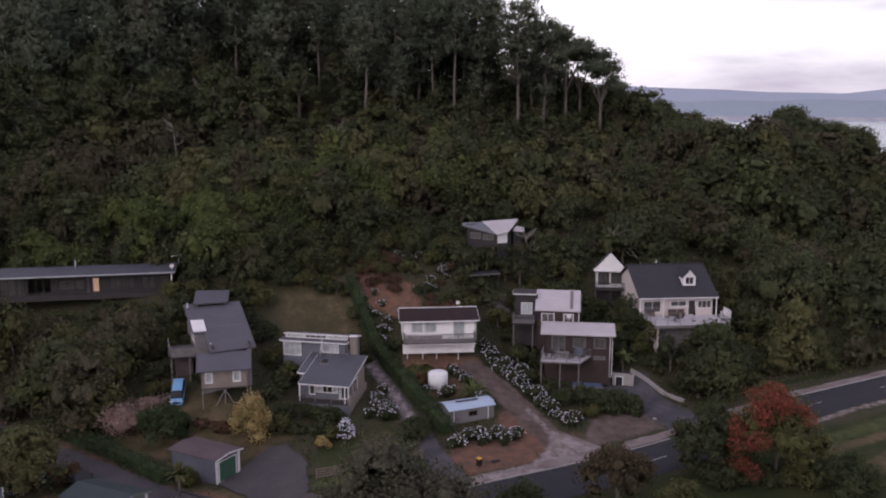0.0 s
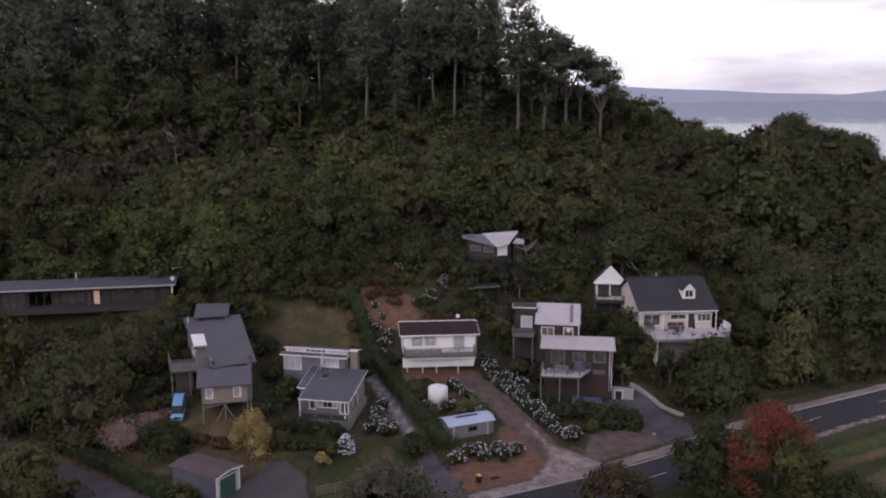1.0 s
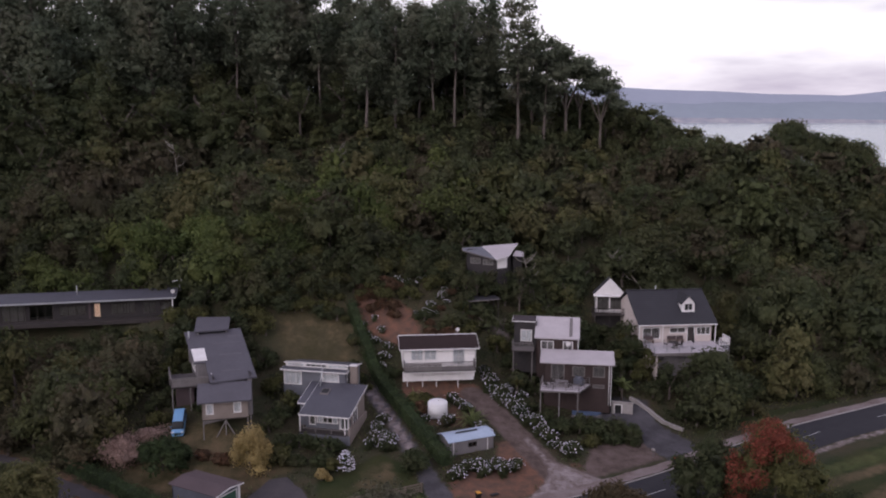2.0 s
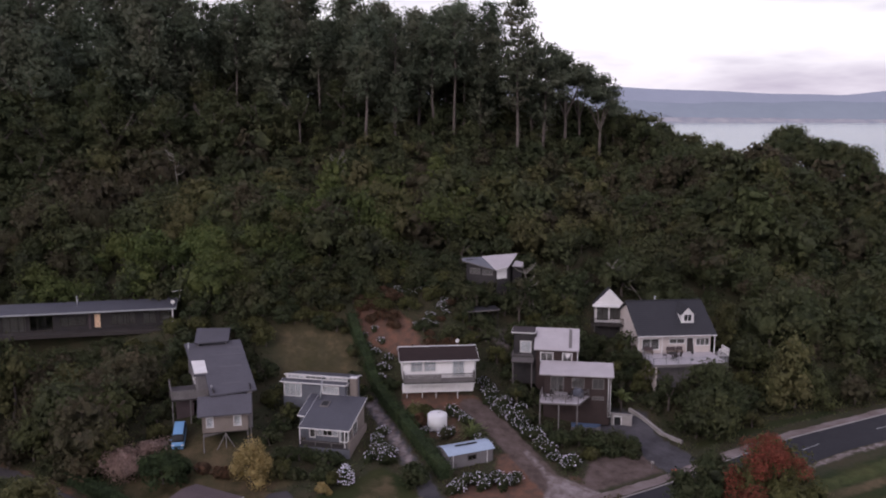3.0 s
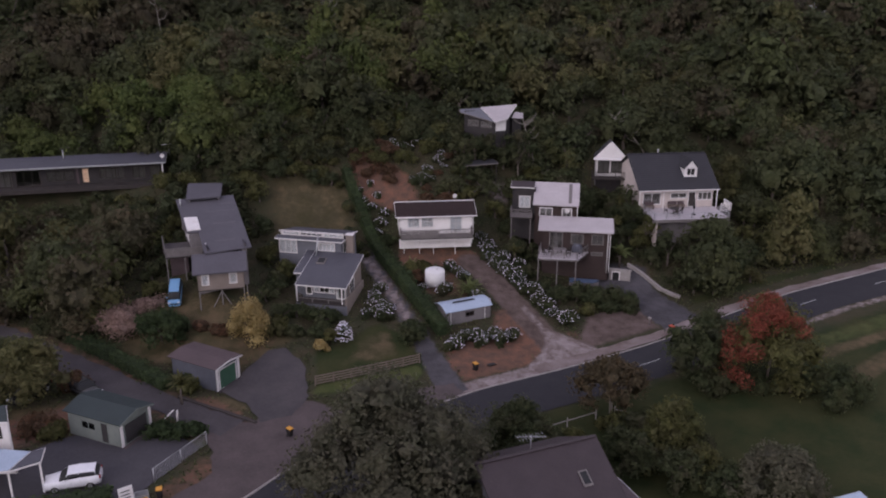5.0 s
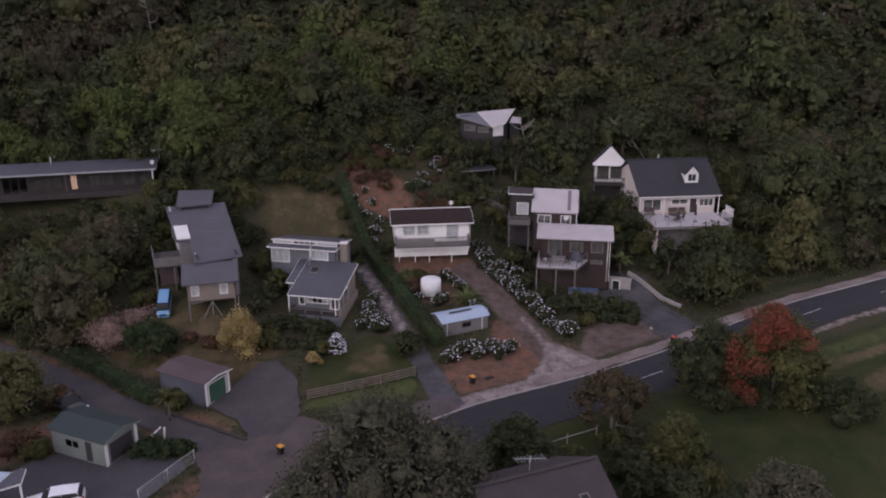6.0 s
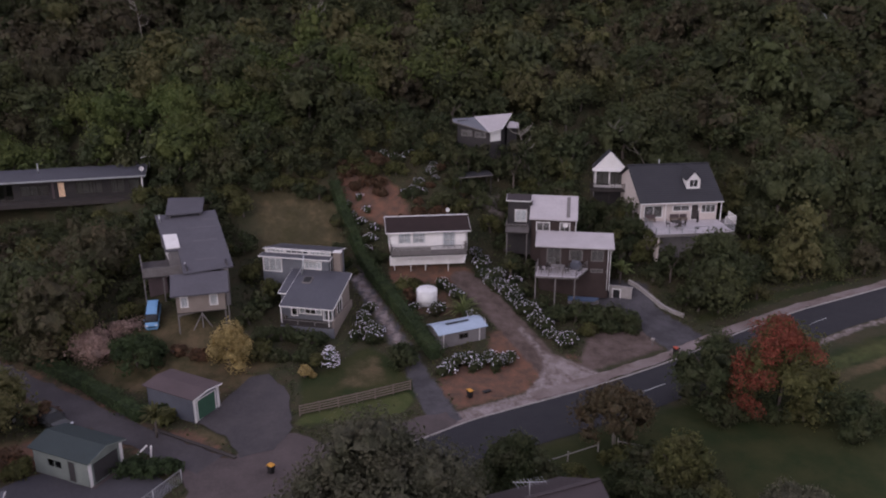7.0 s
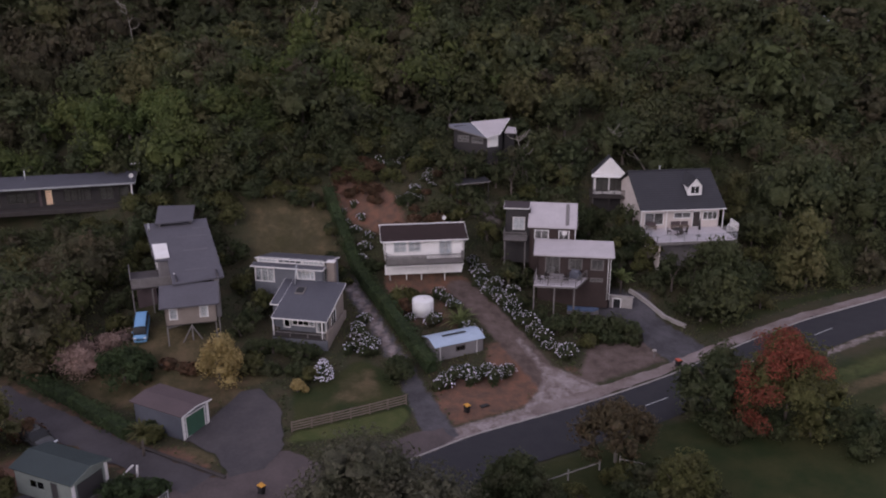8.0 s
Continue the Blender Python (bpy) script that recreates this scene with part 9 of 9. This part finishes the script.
for k, (x, y, r, h, mat) in enumerate(((-12.2, 89.4, 1.6, 2.2, "dark"), (-14.0, 90.2, 1.5, 2.0, "dark"), (-15.8, 90.6, 1.5, 1.8, "dark"), (-17.3, 90.0, 1.6, 1.9, "dark"), (-13.0, 87.4, 1.3, 1.5, "dark"), (-12.6, 84.8, 1.0, 1.3, "yellow"), (-11.6, 86.6, 1.2, 1.6, "olive"), (-17.6, 87.8, 1.6, 1.9, "olive"), (-15.6, 87.4, 1.2, 1.2, "dark"), (-18.6, 95.0, 1.6, 2.6, "dark"), (-18.2, 97.6, 1.5, 2.6, "olive"), (-19.4, 92.6, 1.5, 2.2, "dark"), (-20.4, 100.5, 1.7, 2.8, "olive"), (-22.4, 105.5, 1.8, 3.0, "dark"), (-23.2, 110.0, 2.0, 3.4, "olive"), (-21.5, 113.5, 2.0, 3.2, "dark"),
        (-24.6, 69.6, 1.5, 1.6, "hedge"), (-23.2, 69.2, 1.5, 1.6, "hedge"), (-21.7, 69.3, 1.3, 1.4, "hedge"), (-24.4, 77.6, 1.3, 1.2, "olive"), (-24.6, 79.2, 1.2, 1.4, "dark"),
        (-3.4, 100.2, 1.3, 2.0, "olive"), (-2.6, 98.8, 1.0, 1.7, "rust"), (-1.8, 101.8, 1.2, 1.2, "olive"), (-6.6, 106.2, 1.2, 2.0, "dark"),
        (9.4, 107.2, 1.4, 2.6, "dark"), (9.0, 110.6, 1.7, 3.0, "dark"), (7.4, 112.4, 1.7, 2.8, "olive"), (10.6, 113.6, 1.8, 3.2, "dark"), (13.6, 112.8, 1.7, 2.6, "olive"), (16.6, 113.2, 1.8, 2.6, "dark"), (19.6, 112.6, 1.8, 3.0, "dark"), (20.2, 109.6, 1.5, 3.0, "olive"), (20.6, 106.6, 1.6, 3.4, "dark"), (22.8, 106.6, 1.8, 4.2, "dark"), (23.0, 110.4, 1.8, 4.0, "olive"), (23.6, 113.6, 1.9, 3.6, "dark"), (20.2, 115.4, 1.8, 3.0, "dark"),
        (14.0, 96.6, 1.7, 2.2, "dark"), (16.0, 96.8, 1.8, 2.4, "dark"), (18.2, 97.0, 1.9, 2.4, "dark"), (20.2, 97.4, 1.8, 2.2, "dark"), (22.0, 96.8, 1.6, 1.9, "dark"), (17.2, 94.8, 1.4, 1.2, "olive"), (19.6, 95.6, 1.5, 1.3, "dark"), (22.0, 95.4, 1.3, 1.1, "dark"), (12.6, 98.8, 1.3, 1.6, "dark"), (10.2, 105.8, 1.3, 3.4, "dark"), (11.8, 105.4, 1.2, 3.0, "dark"), (10.6, 101.0, 1.2, 1.8, "dark"),
        (26.4, 104.4, 1.6, 2.6, "dark"), (28.6, 104.6, 2.2, 5.0, "dark"), (31.0, 104.8, 2.5, 5.6, "dark"), (33.4, 104.8, 2.6, 5.8, "dark"), (35.8, 105.2, 2.5, 5.6, "dark"), (38.0, 105.6, 2.2, 4.6, "dark"), (39.4, 107.0, 2.0, 4.2, "dark"), (39.8, 110.0, 2.0, 4.0, "olive"), (29.8, 101.2, 1.9, 2.8, "dark"), (32.6, 101.4, 2.0, 3.0, "dark"), (35.2, 101.8, 2.0, 3.2, "dark"), (25.2, 106.8, 1.6, 3.2, "olive"), (24.6, 109.0, 1.4, 3.4, "dark"),
        (3.4, 118.6, 2.0, 4.2, "dark"), (4.8, 118.4, 1.9, 5.6, "dark"), (6.4, 119.2, 2.0, 5.4, "dark"), (8.8, 119.8, 2.2, 5.6, "dark"), (10.8, 118.8, 2.2, 7.6, "dark"), (12.4, 120.6, 2.0, 6.6, "dark"), (25.0, 109.4, 1.9, 6.8, "dark"), (25.2, 112.4, 1.8, 6.4, "dark"), (26.3, 107.0, 1.6, 4.6, "olive"), (22.4, 117.6, 1.9, 4.4, "dark"), (24.6, 117.2, 1.8, 4.0, "dark"), (3.0, 117.0, 1.8, 2.6, "dark"), (5.4, 116.6, 1.9, 2.8, "dark"), (10.8, 117.2, 1.9, 3.0, "dark"), (12.8, 119.6, 1.8, 3.4, "olive"), (1.2, 120.6, 1.8, 2.6, "dark"), (13.2, 116.0, 1.9, 3.0, "dark"), (4.0, 113.8, 1.7, 2.2, "olive"), (0.8, 112.8, 1.4, 1.5, "rust"), (-1.8, 112.4, 1.3, 1.2, "rust"), (2.6, 110.8, 1.2, 1.2, "rust"), (-4.6, 117.6, 1.7, 1.9, "olive"), (-7.4, 118.6, 1.7, 1.8, "rust"), (-10.2, 118.8, 1.6, 2.0, "olive"), (-1.6, 119.6, 1.6, 2.0, "olive"), (-6.4, 114.6, 1.2, 1.1, "rust"), (-4.0, 111.4, 1.1, 0.9, "rust"),
        (20.8, 116.8, 1.8, 4.2, "dark"), (23.4, 115.8, 1.8, 4.2, "dark"), (25.0, 114.6, 1.6, 4.0, "olive"), (18.4, 117.0, 1.8, 3.4, "dark"), (-31.8, 98.4, 1.4, 1.8, "dark"), (-32.4, 94.2, 1.5, 1.8, "olive"), (-28.0, 96.0, 1.2, 1.5, "dark"), (-31.6, 103.6, 1.6, 2.4, "dark"), (-33.4, 96.6, 1.6, 2.4, "dark"), (-34.2, 102.8, 1.9, 2.8, "olive"), (-35.4, 107.6, 1.9, 2.6, "dark"), (-33.8, 109.8, 1.8, 2.8, "olive"), (-26.0, 88.0, 1.2, 1.0, "rust"), (-23.6, 87.2, 1.2, 1.1, "rust"))):
    garden_tree("garden_shrub", x, y, r, h, mat, {"hedge": "bushy fresh green garden shrub", "dark": "dense dark green garden shrub", "olive": "rounded olive-green garden shrub", "rust": "low rusty brown garden shrub", "yellow": "small golden-leaved garden shrub"}[mat] + " on sloping ground", 440 + k, 7, 80, 0.34, 0.02, category="shrub", group="garden shrubs")

garden_tree("verge_tree", 33.4, 103.6, 4.5, 9.6, "wood", "large dark rounded tree below a deck", 431, 56, 90, 0.36, 0.0, lump=(0.2, 0.32))
garden_tree("olive_tree", 40.2, 119.0, 3.4, 7.4, "ochre", "rounded yellowish-olive tree behind a chalet", 432, 36, 80, 0.34, 0.0, lump=(0.22, 0.34))

# rough shrubs over the banks between the houses
BANK = [garden_tree("bank_shrub", x, y, r, h, mat, label, 700 + k, 7, 58, 0.33, 0.02, category="shrub", group="shrubs of the banks") for k, (x, y, r, h, mat, label) in enumerate(((-34.8, 112.6, 1.7, 2.4, "dark", "dense dark green shrub on a rough bank"), (-24.6, 112.0, 1.6, 2.2, "olive", "olive-green shrub on a rough bank"), (-8.6, 119.4, 1.3, 1.4, "rust", "rusty brown shrub on a clay bank"), (6.0, 114.8, 2.0, 3.4, "wood", "tall dark shrub below a hut")))]
for k, (x, y, kind, s) in enumerate(((1.2, 122.6, 3, 1.1), (0.6, 125.4, 0, 1.4), (2.6, 127.4, 3, 1.4), (5.6, 129.0, 0, 1.5), (9.0, 129.6, 3, 1.5), (12.4, 128.0, 0, 1.5), (15.4, 126.0, 3, 1.4), (2.2, 119.8, 3, 1.2), (3.4, 121.0, 0, 1.0), (4.9, 120.2, 3, 0.95))):
    again(BANK[kind], x, y, s, 47 * k, 0.1)
sow = random.Random(31)
for area, count, kinds, lo, hi in (
        ([(-25.4, 101), (-24.2, 101), (-23.4, 115), (-30, 115), (-26.2, 109)], 14, (0, 1, 3), 0.8, 1.2),
        ([(-36.5, 101), (-33.4, 101), (-33, 112), (-30.6, 115), (-36.5, 115)], 16, (0, 1, 3), 0.8, 1.25),
        ([(-12, 118), (-8, 117), (-4, 114.5), (0, 113.5), (3, 113), (4.5, 116), (1, 121.5), (-6, 124), (-12, 121)], 34, (0, 1, 3, 2), 0.45, 0.85),
        ([(10, 112.4), (11, 114.5), (18, 113), (19.6, 117), (12, 119), (10, 117)], 18, (0, 3, 3, 1), 0.8, 1.2),
        ([(17.5, 113), (22.5, 112), (25, 112.5), (24.6, 117), (20.5, 117.4), (17, 118)], 14, (0, 3), 0.85, 1.15),
        ([(-60, 106), (-34, 110), (-35.6, 114.2), (-60, 109.0)], 42, (0, 1, 3), 0.7, 1.0),
        ([(-11.2, 105.5), (-9.6, 103), (-8.2, 104.5), (-12.4, 114.6), (-14, 114.2)], 8, (0, 1), 0.5, 0.8),
        ([(-23.5, 112.8), (-13.5, 113.4), (-12.6, 117), (-23, 116)], 24, (0, 1, 1), 0.5, 0.9),
        ([(-12.4, 115.6), (-9.5, 114.6), (-6, 115.4), (-8, 119), (-12.4, 119)], 18, (2, 2, 2, 1), 0.6, 0.95),
        ([(13, 119), (19.4, 118), (20.4, 124), (14, 128)], 14, (3, 3, 0), 1.0, 1.5),
        ([(-12, 121), (0.4, 121), (0.8, 128), (-10, 126)], 24, (3, 0, 1), 0.8, 1.3),
        ([(-52, 119.2), (-36, 120), (-33, 114.6), (-25, 115), (-25, 119), (-36, 123.5), (-52, 121)], 52, (3, 3, 0), 1.0, 1.5),
        ([(-24, 116), (-12.5, 117.6), (-8, 120), (-8, 124), (-24, 122.5)], 30, (0, 1, 3), 0.9, 1.3),
        ([(-56, 99), (-36.6, 99), (-36.2, 108), (-56, 105)], 26, (0, 1, 3), 0.8, 1.2)):
    xs, ys = [p for p, q in area], [q for p, q in area]
    while count:
        x, y = sow.uniform(min(xs), max(xs)), sow.uniform(min(ys), max(ys))
        if zone(np.array([x]), np.array([y]), area, 0.2)[0] > 0.5:
            again(BANK[sow.choice(kinds)], x, y, sow.uniform(lo, hi), sow.uniform(0, 360), 0.1, sow.uniform(0.85, 1.15))
            count -= 1


# spiky and bare plants
def blade_plant(name, x, y, n, length, mat, label, seed, stem=0.0, width=0.12):
    rnd = np.random.RandomState(seed)
    t = thing(name, pose(x, y, ground(x, y) - 0.05), label, "plant")
    if stem:
        part("trunk", B().tube((0, 0, -0.2), (0, 0, stem), 0.14, 0.1, 8), M["bark"], t)
    vs, fs = [], []
    for k in range(n):
        a, e = rnd.uniform(0, 6.283), rnd.uniform(0.35, 1.35)
        o, ln = np.array((math.cos(a), math.sin(a), 0)), length * rnd.uniform(0.7, 1.1)
        sd = np.array((-math.sin(a), math.cos(a), 0)) * width / 2
        p0 = np.array((0, 0, stem))
        p1 = p0 + (o * math.cos(e) + (0, 0, math.sin(e))) * ln * 0.55
        p2 = p1 + (o * math.cos(e - 0.7) + (0, 0, math.sin(e - 0.7))) * ln * 0.45
        i = len(vs)
        vs += [p0 - sd * 0.6, p0 + sd * 0.6, p1 + sd, p1 - sd, p2 + sd * 0.2, p2 - sd * 0.2]
        fs += [i, i + 1, i + 2, i + 3, i + 3, i + 2, i + 4, i + 5]
    part("foliage", mesh_of("foliage", np.array(vs), fs, L[mat]), None, t)
    return t


blade_plant("flax_bush", 3.4, 96.8, 90, 2.5, "flax", "spiky yellow-green flax bush beside a tank", 501)
blade_plant("flax_bush", -3.4, 101.6, 60, 1.9, "flax", "small spiky flax bush under a house", 502)
blade_plant("palm", -24.3, 74.9, 30, 2.0, "olive", "small palm with drooping olive fronds", 503, 2.0, 0.3)
blade_plant("palm", 22.6, 104.6, 30, 1.8, "flax", "leafy palm beside a dark house", 504, 1.6, 0.4)
blade_plant("palm", 9.4, 104.6, 24, 1.4, "olive", "small palm among hydrangeas", 505, 1.4, 0.3)
for k, (x, y) in enumerate(((-38, 124), (-33, 127), (-29, 124), (-42, 126), (-25, 128), (-36, 131), (-47, 125), (-20, 125), (-30, 132), (-52, 128), (-40, 134), (-24, 134), (-16, 130), (-45, 132), (-58, 126), (-34, 137), (-28, 128), (-37, 128), (-48, 136), (-21, 131), (-32, 141), (-43, 140), (-26, 138), (-53, 133), (-18, 136), (-39, 122.5), (-44, 122.5), (-50, 122.5), (-31, 121.5), (-26, 121), (-13, 126), (-10, 131))):
    tagged(blade_plant("tree_fern", x, y, 30, 2.1, "fern", "bright green tree fern on the wooded slope", 520 + k, 2.6 + 0.3 * (k % 4), 0.45), group="tree ferns")


def snag(x, y, h, label, seed, lean=0.1, n=5):
    """A bare pale tree: a curved tapering stem with bent boughs and twigs."""
    rnd = random.Random(seed)
    t = thing("dead_tree", pose(x, y, ground(x, y) - 0.2), label, "tree", "bare pale trees")
    b = B()
    sway = rnd.choice((-1, 1)) * lean * h
    line = [Vector((sway * (k / 5) ** 1.6 + rnd.uniform(-0.12, 0.12), rnd.uniform(-0.15, 0.15), h * k / 5)) for k in range(6)]
    for k in range(5):
        b.tube(line[k], line[k + 1], 0.15 - 0.024 * k, 0.126 - 0.024 * k, 7, False)
    for k in range(n):
        i = rnd.randint(2, 4)
        p = line[i].lerp(line[i + 1], rnd.random())
        out = Vector((rnd.choice((-1, 1)) * rnd.uniform(0.5, 1.2), rnd.uniform(-0.6, 0.6), rnd.uniform(0.2, 0.7)))
        q = p + out
        e = q + Vector((out.x * rnd.uniform(0.3, 0.9), out.y, rnd.uniform(0.5, 1.1)))
        b.tube(p, q, 0.07, 0.055, 5, False)
        b.tube(q, e, 0.055, 0.02, 5, False)
        b.tube(q, q + Vector((out.x * 0.5, -out.y, rnd.uniform(0.1, 0.5))), 0.04, 0.015, 4, False)
    part("trunk", b, M["palebark"], t)


snag(-44.6, 145.8, 9.5, "pale dead tree standing above the bush", 601)
snag(-18.5, 144.4, 8.5, "pale dead tree with forked top above the bush", 602, 0.15, 8)
snag(-43.3, 165.5, 11.0, "thin pale dead trunk in the wood", 603, 0.02, 2)
snag(13.2, 121.2, 8.6, "bare pale-limbed tree beside a hut", 604, 0.25, 7)
snag(30.5, 125.6, 8.0, "bare pale-limbed tree behind a chalet", 605, 0.75, 9)

# rough growth over open ground
rnd = np.random.RandomState(77)
n = 80000
px, py = rnd.uniform(-46, 60, n), rnd.uniform(60, 128, n)
free = 1.0 - np.maximum.reduce([c * w for (k, c), w in zip(covers(px, py).items(), (1.6, 1.2, 1.4, 1.1, 1.5, 1.5, 1.5))])
gap = py - np.interp(px, EDGE_X, EDGE_Y)
free *= (gap > 3.4) & (zone(px, py, FORECOURT, 0.3) < 0.3) & (zone(px, py, DRIVEWAY, 0.3) < 0.3) & (zone(px, py, [(-20.5, 102.5), (-11, 101), (-9.6, 106), (-12.6, 115), (-20.5, 117), (-23, 112)], 0.4) < 0.4) & (zone(px, py, YARD, 0.3) < 0.3) & (strip(px, py, LANE, 2.0, 0.2) < 0.3) & (strip(px, py, PATH, 0.9, 0.2) < 0.3)
for a, b, c, d in HOMES[3:]:
    free *= np.where((px > a + 1.5) & (px < b - 1.5) & (py > c + 2) & (py < d - 1), 0.35, 1.0)
keep = rnd.uniform(0, 1, n) < free * 0.8
px, py = px[keep], py[keep]
at = np.column_stack((px, py, heights(px, py) + rnd.uniform(0.02, 0.22, len(px))))
v, f, s, nn = leaf_quads(rnd, at, rnd.normal(size=(len(px), 3)) * 0.4 + (0, -0.25, 0.9), 0.34, 0.5)
tagged(new("undergrowth", mesh_of("undergrowth", v, f, L["bush"], s, normals=nn)), "rough grass and low weeds over open slopes", "undergrowth", kind="stuff")
